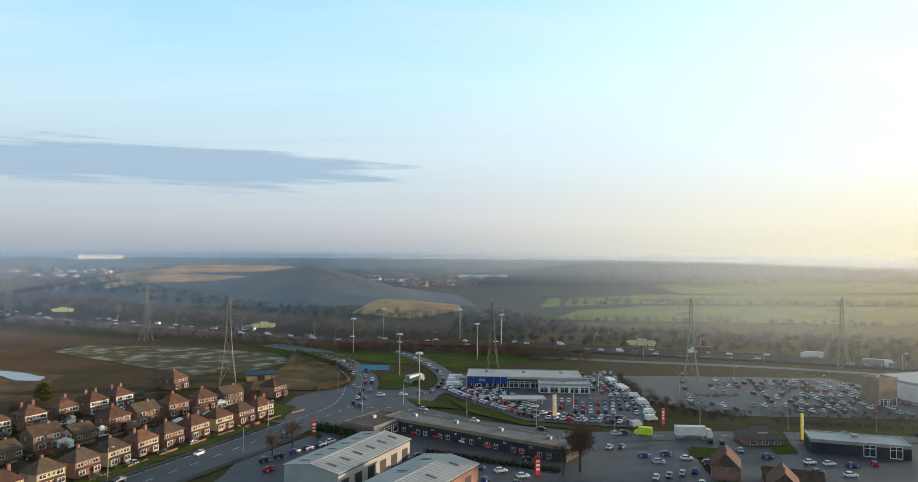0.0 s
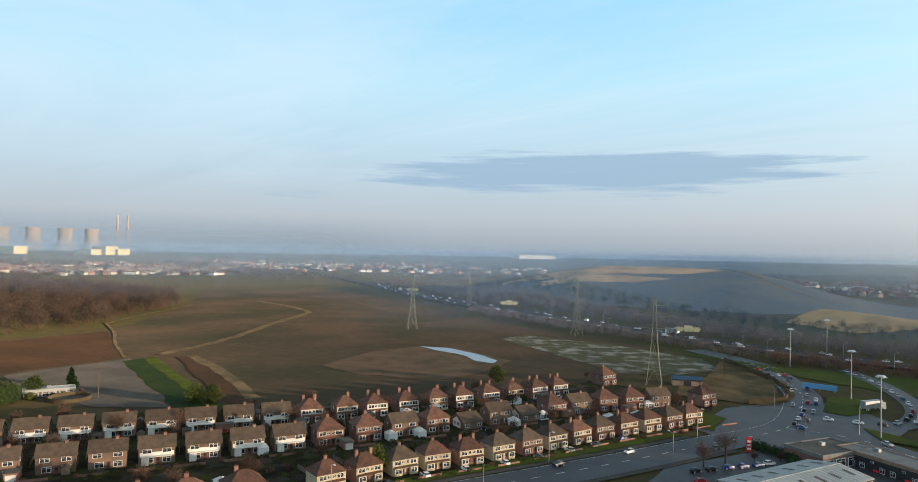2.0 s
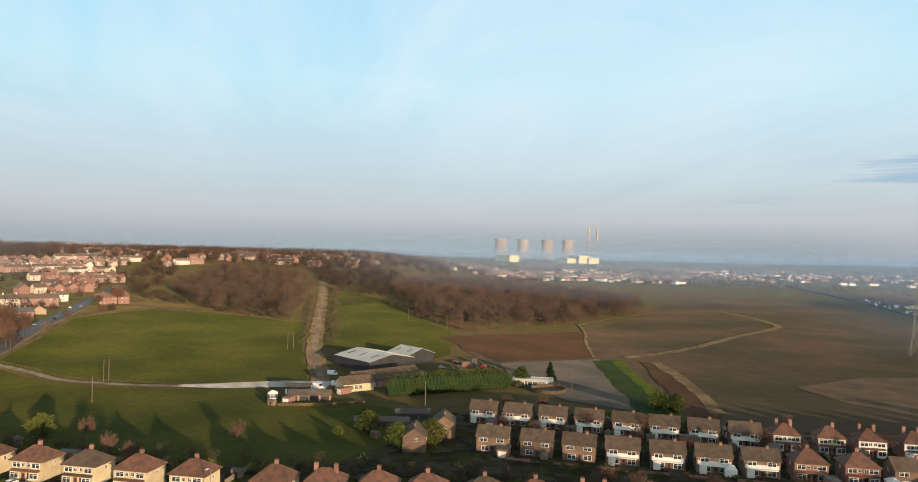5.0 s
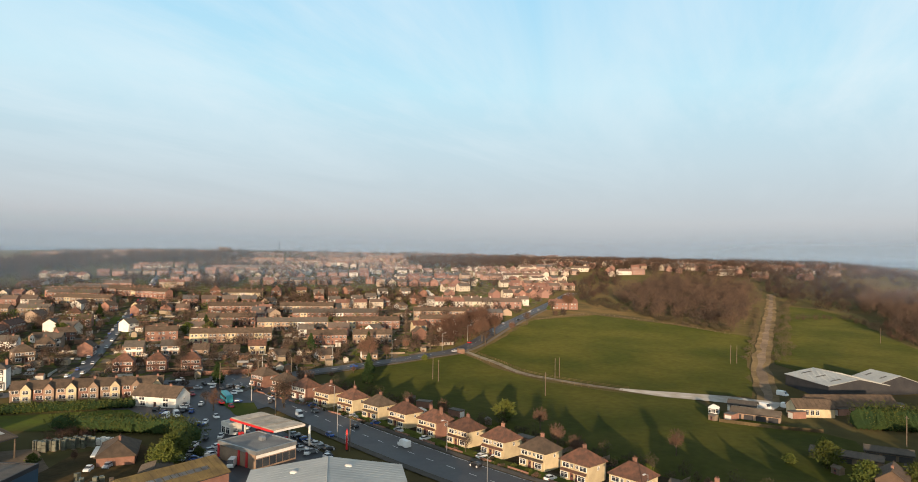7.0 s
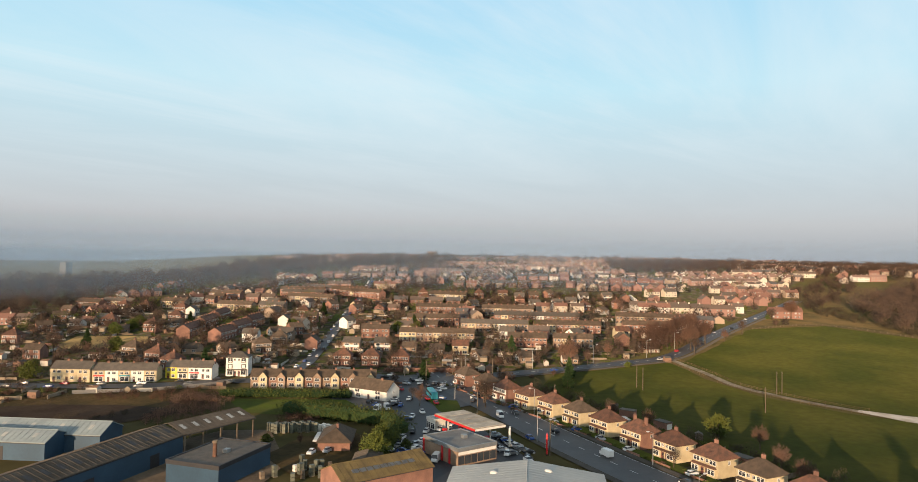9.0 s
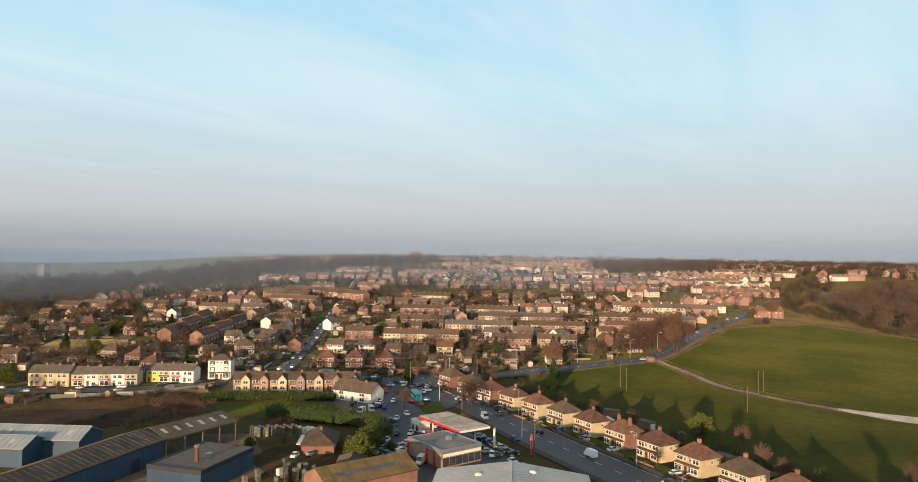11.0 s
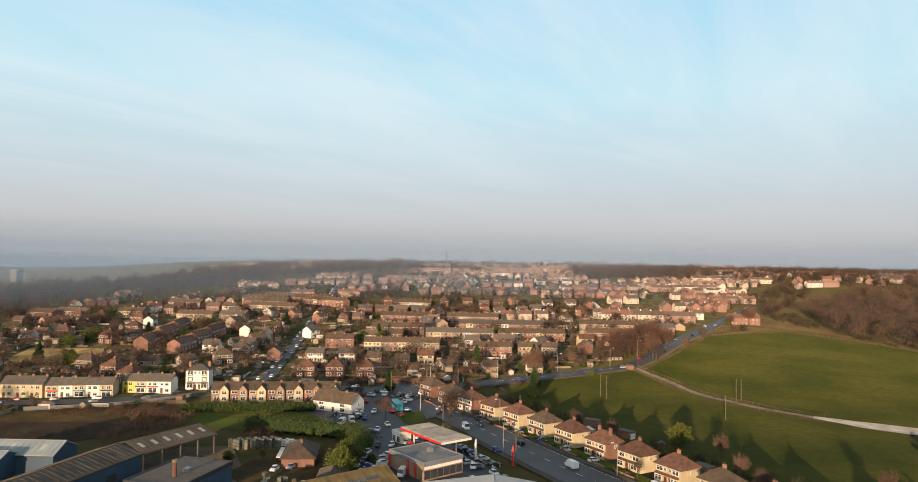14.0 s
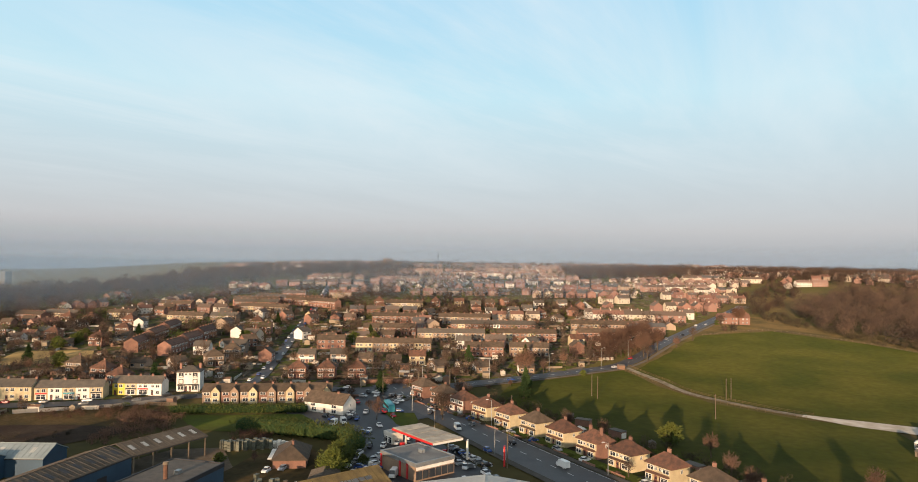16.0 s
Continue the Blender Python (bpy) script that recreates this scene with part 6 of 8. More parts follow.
def leafy_tree(label, high, spread, seed, leaf="leaf", conic=False, n=1500):
    t = thing("tree", label, "tree", "evergreen trees")
    bm = bmesh.new()
    add_bar(bm, (0, 0, -0.4), (0, 0, high * 0.8), high * 0.03, high * 0.01, 6)
    part("trunk", bm, "bark", t)
    g = random.Random(seed)
    mids, rads = [], []
    for k in range(9):
        z = high * (0.18 + 0.72 * k / 8)
        r = spread * ((1.05 - k / 8.5) if conic else math.sin(0.45 + 2.3 * k / 8))
        mids.append((g.uniform(-0.25, 0.25) * r, g.uniform(-0.25, 0.25) * r, z))
        rads.append((r, r, high * 0.12))
    v, f = spray(mids, rads, n // 9, high * 0.06 + 0.25, 0.42, seed, 0.1, 0.35)
    part("crown", blade_mesh("crown", v, f, leaf), None, t, "dense leafy crown with an uneven edge")
    return t


TREES = Pool(lambda: bare_tree("tall bare winter tree with brown twigs", 11, 1),
             lambda: bare_tree("spreading bare tree with reddish twigs", 8, 2, "redtwig", 900, 0.09),
             lambda: bare_tree("small bare garden tree with thin twigs", 6, 3, "twig", 500),
             lambda: leafy_tree("round yellow-green evergreen tree", 7.5, 4.2, 4, "leaf"),
             lambda: leafy_tree("dark green pointed conifer tree", 9, 2.6, 5, "darkleaf", True),
             lambda: leafy_tree("low green garden bush", 2.8, 2.0, 6, "leaf", n=500),
             lambda: bare_tree("large bare tree with dense reddish-brown crown", 15, 7, "redtwig", 2600, 0.12),
             lambda: bare_tree("reddish-brown leafless garden shrub", 3.6, 8, "redtwig", 500, 0.1))
for x, y, k in ((-238, -62, 3), (-232, -48, 1), (-272, -135, 4), (-222, -141, 0), (-228, -146, 0), (-234, -152, 1), (-198, -61, 2), (-221, -5, 1), (-209, 41, 3), (-227, 25, 5),
                (-387, -124, 6), (-376, -118, 0), (-398, -136, 1), (-410, -128, 0), (24, 190, 6), (19, 186, 0), (-226, 34, 3), (-224, 60, 7), (-212, 52, 3), (-66, 198, 1), (-62, 205, 0), (-56, 213, 7), (-50, 218, 7), (-132, 133, 3),
                (-241, 146, 3), (-236, 150, 3), (-155, 300, 7), (-181, 262, 3), (-300, 112, 3), (-292, 108, 5), (-286, 124, 7), (-300, 126, 4), (-206, -200, 7), (-214, -170, 2), (-207, -160, 1),
                (-250, 36, 5), (-236, 44, 5), (-340, -150, 1), (-318, -150, 1), (-306, -154, 6), (-330, -172, 7), (-280, -176, 1), (-300, -196, 0), (-150, -125, 3), (-157, -129, 3), (-163, -126, 5),
                (-146, -152, 7), (-140, -160, 5), (-436, -142, 6), (-426, -118, 1), (-460, -118, 0), (-286, -150, 7), (-350, -140, 0), (-250, -156, 7), (-398, -141, 6), (-421, -144, 6), (-436, -140, 0), (-410, -124, 6), (-379, -134, 0), (-388, -146, 6), (-226, -176, 7), (-540, -120, 0), (-560, -112, 6), (-590, -122, 0)):
    TREES.put(x, y, rng.uniform(0, 360), k)
for line, d in ((ROW, 9.5), (FAR_ROW, 10.5), (MID_ROW, 9), (FAR_ROW, -9)):     # back gardens
    for p, t in along(line, 12, 4):
        q = p + Vector((-t.y, t.x, 0)) * (d + rng.uniform(0, 7)) + t * rng.uniform(-4, 4)
        TREES.put(q.x, q.y, rng.uniform(0, 360), rng.choice((2, 5, 5, 7, 7, 1)))
for _ in range(66):
    a, far = radians(rng.uniform(112, 160)), rng.uniform(300, 520)
    x, y = -far * math.sin(a), far * math.cos(a)
    if not near_line(x, y, HILL_ROAD, 7) and not near_line(x, y, UP_ROAD, 6):
        TREES.put(x, y, rng.uniform(0, 360), rng.choice((0, 0, 1, 1, 3, 5, 7, 4)))


def inside(x, y, poly):
    hit = False
    for (ax, ay), (bx, by) in zip(poly, poly[1:] + poly[:1]):
        if (ay > y) != (by > y) and x < (bx - ax) * (y - ay) / (by - ay) + ax:
            hit = not hit
    return hit


def wood(name, label, poly, gap, high, twig, blades, seed, width=0.3, squat=0.42, thin=-9.0):
    """A stand of bare trees too many to count, as one mesh, with trunks."""
    g = random.Random(seed)
    xs, ys = [p[0] for p in poly], [p[1] for p in poly]
    mids, rads, tv, tf = [], [], [], []
    x = min(xs)
    while x < max(xs):
        y = min(ys)
        while y < max(ys):
            px, py = x + g.uniform(-0.8, 0.8) * gap, y + g.uniform(-0.8, 0.8) * gap
            if inside(px, py, poly) and noise.noise((px / 60, py / 60, seed * 1.7)) > thin:
                h = high * g.uniform(0.55, 1.2) * (1 + 0.25 * noise.noise((px / gap / 4, py / gap / 4, seed)))
                z = land(px, py)
                mids.append((px, py, z + h * 0.55))
                rads.append((h * squat * 0.8, h * squat * 0.8, h * 0.42))
                k = len(tv)
                tv += [(px - 0.2, py, z - 0.5), (px + 0.2, py, z - 0.5), (px, py + 0.25, z - 0.5), (px, py, z + h * 0.7)]
                tf += [(k, k + 1, k + 3), (k + 1, k + 2, k + 3), (k + 2, k, k + 3)]
            y += gap
        x += gap
    v, f = spray(mids, rads, int(blades * 1.7), high * 0.09, width * 0.75, seed, 0.25, 0.45)
    v = np.concatenate([v, np.array(tv)])
    f = np.concatenate([f, np.array(tf) + len(v) - len(tv)])
    return tagged(new(name, blade_mesh(name, v, f, twig)), label, "woodland", kind="stuff")


wood("bare_wood", "dense leafless brown wood on the slope", [(-460, 126), (-530, 112), (-620, 124), (-720, 116), (-860, 146), (-1000, 280), (-880, 420), (-760, 430), (-640, 368), (-560, 270), (-500, 222)], 12.0, 16, "twig", 250, 11, 0.36, 0.52)
wood("bare_wood", "leafless brown wood above the pasture", [(-507, 12), (-530, -26), (-572, -60), (-680, -92), (-900, -70), (-880, 36), (-700, 34), (-560, 22)], 12.0, 16, "twig", 250, 12, 0.36, 0.52)
wood("scrub_belt", "dense brown scrub along the motorway", [(-420, 570), (-345, 536), (-253, 502), (-187, 478), (-122, 452), (-60, 440), (-60, 418), (-120, 428), (-190, 452), (-260, 472), (-420, 545)], 5.0, 6, "hazedtwig", 90, 13, 0.3, 0.6)
wood("scrub_belt", "reddish brown bushes beside the roundabout", [(-100, 432), (-30, 436), (20, 432), (60, 412), (60, 390), (10, 396), (-40, 416), (-100, 414)], 5.0, 7, "redtwig", 110, 14, 0.3, 0.6)
wood("scrub_belt", "brown trees beyond the motorway", [(-900, 900), (-620, 720), (-430, 615), (-250, 555), (-120, 500), (-30, 480), (-30, 520), (-140, 560), (-260, 605), (-440, 680), (-640, 800), (-900, 960)], 9, 10, "hazedtwig", 100, 15, 0.4, 0.5)
wood("scrub_belt", "reddish brown scrub in the valley beyond the motorway", [(10, 476), (100, 450), (260, 410), (430, 420), (400, 500), (200, 520), (80, 560), (10, 700), (-40, 620), (-40, 540)], 9, 5, "scrub", 90, 16, 0.6, 0.62, -0.3)
wood("scrub_belt", "taller brown trees in the valley scrub", [(-30, 500), (60, 470), (260, 440), (300, 480), (120, 540), (10, 640), (-40, 600)], 13, 10, "hazedtwig", 140, 83, 0.5, 0.45, -0.05)
wood("scrub_belt", "hedgerow between the valley fields", [(60, 640), (260, 632), (400, 618), (640, 672), (640, 664), (400, 608), (260, 622), (60, 630)], 7, 6, "hazedtwig", 90, 84, 0.5, 0.55)
wood("scrub_belt", "dark hedgerow between the valley fields", [(80, 850), (330, 872), (560, 892), (820, 980), (820, 968), (560, 880), (330, 860), (80, 838)], 8, 8, "hazedtwig", 90, 85, 0.6, 0.55)
wood("distant_wood", "hazy woods along the valley ridge", [(-40, 1350), (330, 1330), (800, 1500), (1300, 1700), (1300, 2000), (700, 1800), (200, 1600), (-60, 1560)], 24, 15, "twig", 90, 86, 1.4, 0.6)
wood("scrub_belt", "brown hedge between the car parks", [(56, 342), (62, 342), (68, 288), (82, 268), (92, 258), (84, 254), (70, 262), (60, 284)], 3.0, 3.4, "scrub", 90, 17, 0.24, 0.7)
for k, q in enumerate(([(86, 300), (108, 302), (108, 298), (86, 296)], [(112, 272), (150, 290), (151, 287), (113, 268)], [(120, 318), (150, 322), (150, 319), (120, 315)], [(100, 256), (150, 250), (150, 246), (100, 251)], [(84, 240), (96, 247), (97, 243), (85, 236)])):
    wood("scrub_belt", "low clipped hedge on a car park island", q, 2.0, 1.7, "scrub" if k % 2 else "leaf", 80, 90 + k, 0.2, 0.8)
wood("scrub_belt", "low hedges among car park bays", [(84, 262), (100, 272), (150, 270), (190, 262), (190, 256), (140, 262), (100, 262), (86, 254)], 3.0, 1.8, "scrub", 60, 18, 0.22, 0.8)
for k, q in enumerate(([(-110, -276), (-128, -268), (-126, -256), (-104, -262)], [(-140, -262), (-163, -250), (-162, -240), (-144, -250)], [(-112, -236), (-136, -226), (-132, -218), (-108, -228)], [(-92, -252), (-100, -240), (-88, -246)])):
    wood("scrub_belt", "tangle of brown brambles on waste land", q, 4.0, 2.0, "scrub", 70, 70 + k, 0.22, 0.9)
wood("scrub_belt", "reddish brambles along the works fence", [(-160, -236), (-166, -216), (-150, -200), (-128, -200), (-126, -210), (-140, -216), (-150, -232)], 3.0, 3.4, "redtwig", 90, 20, 0.2, 0.8)
wood("scrub_belt", "brown scrub along the farm lane", [(-405, 30), (-460, 36), (-560, 42), (-760, 58), (-760, 66), (-560, 50), (-450, 44), (-400, 38)], 5.0, 3.5, "scrub", 80, 21, 0.25, 0.8)
wood("scrub_belt", "thorn bushes across the upper pasture", [(-600, 60), (-610, 56), (-640, 100), (-560, 116), (-555, 108), (-620, 92)], 5.0, 4.5, "scrub", 90, 22, 0.28, 0.7)
wood("scrub_belt", "brown scrub skirting the wood", [(-500, 14), (-524, -28), (-566, -64), (-600, -104), (-640, -118), (-660, -98), (-590, -66), (-540, -24), (-518, 12)], 6.0, 5.0, "scrub", 100, 50, 0.3, 0.7)
wood("scrub_belt", "brown scrub skirting the lower wood", [(-452, 128), (-530, 106), (-620, 118), (-620, 128), (-530, 118), (-470, 134), (-505, 218), (-560, 264), (-640, 362), (-650, 360), (-566, 262), (-510, 212)], 6.0, 5.0, "redtwig", 100, 51, 0.3, 0.7)
wood("scrub_belt", "low brown hedge along the farm lane", [(-405, 19), (-460, 24), (-560, 29), (-680, 37), (-680, 33), (-560, 25), (-460, 20), (-405, 15)], 3.6, 2.6, "scrub", 80, 55, 0.2, 0.8)
wood("scrub_belt", "reddish hedge along the brick wall by the junction", [(-240, -212), (-256, -194), (-271, -177), (-274, -180), (-260, -198), (-244, -215)], 1.8, 2.6, "redtwig", 90, 56, 0.16, 0.8)
wood("distant_wood", "bare trees crowding the head of the lane", [(-716, 66), (-770, 52), (-1010, 46), (-1030, 190), (-880, 150), (-760, 112), (-650, 106)], 13, 12, "twig", 160, 80, 0.5, 0.5, -0.25)
wood("distant_wood", "bare trees scattered through the estate on the ridge", [(-900, -64), (-1020, 60), (-1020, 260), (-1500, 380), (-2000, 300), (-2000, -200), (-1500, -160), (-1100, -110)], 20, 12, "twig", 110, 81, 0.9, 0.55, -0.05)
wood("distant_wood", "dark tree belts on the near plain", [(-1040, 290), (-1200, 420), (-1500, 700), (-2100, 800), (-2100, 330), (-1500, 400)], 24, 11, "twig", 90, 82, 1.1, 0.6, 0.05)
wood("scrub_belt", "bare trees beside the upper hill road", [(-556, -126), (-640, -108), (-700, -98), (-900, -112), (-900, -150), (-710, -156), (-700, -130)], 12, 11, "twig", 160, 88, 0.4, 0.46, -0.2)
wood("scrub_belt", "bare garden trees along the hill road", [(-450, -144), (-580, -148), (-700, -154), (-700, -164), (-580, -158), (-450, -152)], 13, 7, "twig", 150, 89, 0.3, 0.46)
RIDGE = [(-x * math.sin(radians(q)), x * math.cos(radians(q))) for q, x in ((128, 1180), (133, 1080), (138, 960), (143, 860), (149, 800), (156, 790), (164, 800), (164, 1200), (154, 1120), (146, 1180), (138, 1300), (128, 1400))]
wood("distant_wood", "leafless wooded ridge behind the town", RIDGE, 17, 18, "twig", 170, 23, 0.8, 0.46, -0.28)
SKYLINE = [(-x * math.sin(radians(q)), x * math.cos(radians(q))) for q, x in ((98, 1640), (106, 1500), (114, 1480), (122, 1460), (130, 1400), (130, 1640), (120, 1720), (110, 1760), (98, 1840))]
wood("distant_wood", "bare trees along the skyline above the town", SKYLINE, 26, 15, "twig", 110, 96, 1.2, 0.5, 0.0)
wood("distant_wood", "hazy woods beyond the pasture", [(700, 1500), (300, 1500), (-60, 1300), (-100, 1480), (250, 1750), (900, 2200), (1600, 2300), (1500, 1900)], 30, 20, "twig", 80, 24, 1.6, 0.9)
wood("distant_wood", "trees along the far edge of town", [(-1500, -300), (-900, -60), (-950, 60), (-1200, 240), (-1400, 300), (-1500, 100), (-1700, -200)], 20, 14, "twig", 70, 25, 1.0, 0.7)
wood("distant_wood", "dark trees on the flank of the landfill", [(-620, 800), (-500, 730), (-330, 655), (-150, 600), (-40, 600), (-30, 640), (-130, 640), (-330, 700), (-620, 860)], 10, 8, "darkleaf", 70, 26, 0.5, 0.6)
wood("distant_wood", "hedgerow trees across the valley pasture", [(60, 900), (900, 920), (900, 940), (60, 925)], 12, 7, "scrub", 70, 27, 0.6, 0.8)
wood("distant_wood", "trees round the far estate", [(-1300, 700), (-1250, 780), (-1700, 1250), (-2400, 1500), (-2500, 1350), (-1800, 1050)], 26, 12, "twig", 60, 28, 1.4, 0.9)


def hedge(name, label, line, width, high, leaf, seed, per=40):
    h = thing(name, label, "hedge", "", *line[0])
    ox, oy = line[0]
    pts = smooth_line(line, 1.6)
    g = random.Random(seed)
    mids, rads = [], []
    bm = bmesh.new()
    for p in pts:
        for _ in range(2):
            w = width / 2
            hh = high * g.uniform(0.42, 0.55)
            mids.append((p.x - ox + g.uniform(-w, w) * 0.5, p.y - oy + g.uniform(-w, w) * 0.5, hh))
            rads.append((w * g.uniform(0.8, 1.1), w * g.uniform(0.8, 1.1), hh))
        bmesh.ops.create_icosphere(bm, subdivisions=1, radius=1, matrix=Matrix.Translation((p.x - ox, p.y - oy, high * 0.4)) @ Matrix.Diagonal((width * 0.4, width * 0.4, high * 0.42, 1)))
    part("inner_growth", bm, "darkleaf", h)
    v, f = spray(mids, rads, per, 0.55, 0.36, seed, 0.2, 0.3)
    part("foliage", blade_mesh("foliage", v, f, leaf), None, h, "clipped leafy outside")
    return h


wood("scrub_belt", "reddish dead brush on the bank of the dry field", [(-136, -262), (-152, -252), (-168, -246), (-172, -236), (-158, -214), (-142, -212), (-150, -228), (-146, -244), (-132, -254)], 3.2, 2.6, "redtwig", 90, 101, 0.2, 0.8, -0.15)
wood("scrub_belt", "tall bare trees where the hill road bends", [(-352, -134), (-372, -128), (-398, -128), (-420, -124), (-420, -136), (-380, -142), (-350, -142)], 7.0, 15, "redtwig", 260, 102, 0.26, 0.46)
wood("scrub_belt", "reddish dogwood thicket beside the yard", [(-166, -184), (-172, -172), (-160, -166), (-154, -176)], 2.4, 2.6, "redtwig", 110, 87, 0.2, 0.8)
back_line = [q for q, _ in along(ROW, 9, 20) if q.y < 62]
edge = [(q.x - 16.0, q.y + 7.0) for q in back_line]
wood("scrub_belt", "rough hedge behind the back gardens along the paddock", edge + [(x - 4.5, y + 2.0) for x, y in reversed(edge)], 3.2, 4.6, "scrub", 90, 95, 0.22, 0.5, -0.35)
hedge("tall_hedge", "tall row of green conifers beside the farm", [(-281, 50), (-286, 76), (-291, 102)], 7.5, 9.0, "leaf", 31, 110)
hedge("tall_hedge", "second file of green conifers by the farm", [(-287, 54), (-293, 78), (-298, 100)], 7.0, 8.6, "leaf", 32, 90)
hedge("garden_hedge", "long clipped green hedge beside the lawn", [(-168, -226), (-184, -208), (-199, -190)], 4.5, 3.8, "leaf", 33, 60)
hedge("garden_hedge", "broad green hedge by the filling station", [(-167, -184), (-174, -164), (-178, -148), (-173, -138)], 8.0, 6.0, "leaf", 34, 100)
hedge("garden_hedge", "dense green hedge corner above the yard", [(-173, -140), (-164, -134), (-154, -130)], 7.0, 5.6, "leaf", 35, 100)
hedge("garden_hedge", "dark clipped hedge behind the shop", [(-60, 228), (-48, 222), (-46, 214)], 3.5, 3.0, "darkleaf", 36, 60)
hedge("garden_hedge", "low brown hedge beside the parade car park", [(-20, 205), (0, 196), (18, 190)], 2.2, 1.6, "scrub", 37, 40)
lawn = sheet("lawn", [(-166, -222), (-196, -188), (-180, -150), (-168, -178), (-158, -200)], "verge", 0.25, "shaded green lawn between hedges", 7, "grass")

# ---------- fences, walls and garden clutter ----------


def fence(label, line, high, material, gap=2.4, rails=True, group="fences", name="fence"):
    """Posts along a line with rails or boards between them."""
    pts = [p for p, _ in along(line, gap)]
    if len(pts) < 2:
        return
    ox, oy = pts[0].x, pts[0].y
    z0 = land(ox, oy)
    h = thing(name, label, "fence", group, ox, oy)
    bp, br = bmesh.new(), bmesh.new()
    for a, b in zip(pts, pts[1:] + [None]):
        pa = Vector((a.x - ox, a.y - oy, land(a.x, a.y) - z0))
        add_bar(bp, pa - Vector((0, 0, 0.3)), pa + Vector((0, 0, high)), 0.09, 0.08, 4)
        if b is None:
            continue
        pb = Vector((b.x - ox, b.y - oy, land(b.x, b.y) - z0))
        if rails:
            for u in (0.45, 0.85):
                add_bar(br, pa + Vector((0, 0, high * u)), pb + Vector((0, 0, high * u)), 0.06)
        else:
            n = Vector((-(pb - pa).y, (pb - pa).x, 0)).normalized() * 0.03
            q = [pa + n, pb + n, pb - n, pa - n]
            lo, hi = [v + Vector((0, 0, 0.05)) for v in q], [v + Vector((0, 0, high * 0.95)) for v in q]
            vs = [br.verts.new(v) for v in lo + hi]
            for f in ((0, 1, 5, 4), (1, 2, 6, 5), (2, 3, 7, 6), (3, 0, 4, 7), (4, 5, 6, 7)):
                br.faces.new([vs[i] for i in f])
    tagged(part("posting", bp, material, h), kind="stuff")
    tagged(part("rail" if rails else "boarding", br, material, h), kind="stuff")


fence("pale post and rail fence along the field track", [(p.x, p.y) for p in offset(smooth_line(TRACK, 12), 3.4)], 1.3, "straw", 3.0)
fence("pale post and rail fence along the field track", [(p.x, p.y) for p in offset(smooth_line(TRACK, 12), -3.4)], 1.3, "straw", 3.0)
fence("post and rail fence beside the hill road", [(p.x, p.y) for p in offset(smooth_line(HILL_ROAD[1:5], 14), 7.0)], 1.2, "straw", 3.0)
fence("post and wire fence below the wood", [(-487, -119), (-541, -88), (-524, -28), (-492, 13)], 1.2, "wood", 4.0)
fence("timber fence round the compound", [(-122, 407), (-82, 353), (-69, 313), (-80, 293)], 2.4, "straw", 2.2, False)
fence("timber fence beside the waste ground", [(-130, 330), (-105, 341), (-116, 388)], 2.0, "straw", 2.2)
fence("pale rail fence round waste ground", [(-273, 408), (-254, 428), (-211, 405), (-168, 354), (-130, 331)], 1.5, "straw", 3.0)
fence("pale stable yard wall", [(-270, 6), (-268, 24), (-269, 40)], 1.4, "straw", 3.0, False)
fence("red brick garden wall beside the junction", [(-243, -214), (-258, -197), (-272, -181)], 2.0, "brick", 2.5, False)
fence("grey stone wall below the shops", [(-131, -270), (-160, -251), (-190, -243)], 1.6, "pave", 2.5, False)
for line, near, far in ((ROW, 5, 20), (FAR_ROW, 5, 17), (MID_ROW, 5, 15), (FAR_ROW, -5, -13)):
    for i, (p, t) in enumerate(along(line, 12.2, 8)):
        n = Vector((-t.y, t.x, 0))
        a, b = p + n * near, p + n * far
        if line is not FAR_ROW and near > 0:
            c0, c1 = p - n * 8.6 - t * 1.0, p - n * 8.6 + t * 8.5
            fence("low brick front garden wall", [(c0.x, c0.y), ((c0.x + c1.x) / 2, (c0.y + c1.y) / 2), (c1.x, c1.y)], 0.9, "brick", 2.4, False, "front garden walls", "garden_wall")
        fence("brown board fence between gardens", [(a.x, a.y), ((a.x + b.x) / 2, (a.y + b.y) / 2), (b.x, b.y)], 1.6, "wood", 2.5, False, "garden fences")


def garden_shed():
    s = thing("garden_shed", "small timber garden shed with felt roof", "shed", "garden sheds")
    part("wall", gable_wall(2.6, 2.0, 1.9, 2.4, -0.2), "wood", s)
    part("roof", gable_roof(2.6, 2.0, 1.9, 2.4, 0.15, 0.06), "slate", s)
    fit_in("door", DOOR, s, 0, -1.0, 0, 0.8, 1.7)
    return s


def conservatory():
    s = thing("conservatory", "white framed conservatory with pale roof", "conservatory", "conservatories")
    part("wall", block_wall(3.6, 3.0, 2.2, -0.4), "upvc", s)
    part("roof", hip_roof(3.6, 3.0, 2.2, 3.2, 0.1, 0.08), "white", s)
    for px in (-1.2, 0, 1.2):
        fit_in("window", WINDOW, s, px, -1.52, 1.3, 1.1, 1.6)
    return s


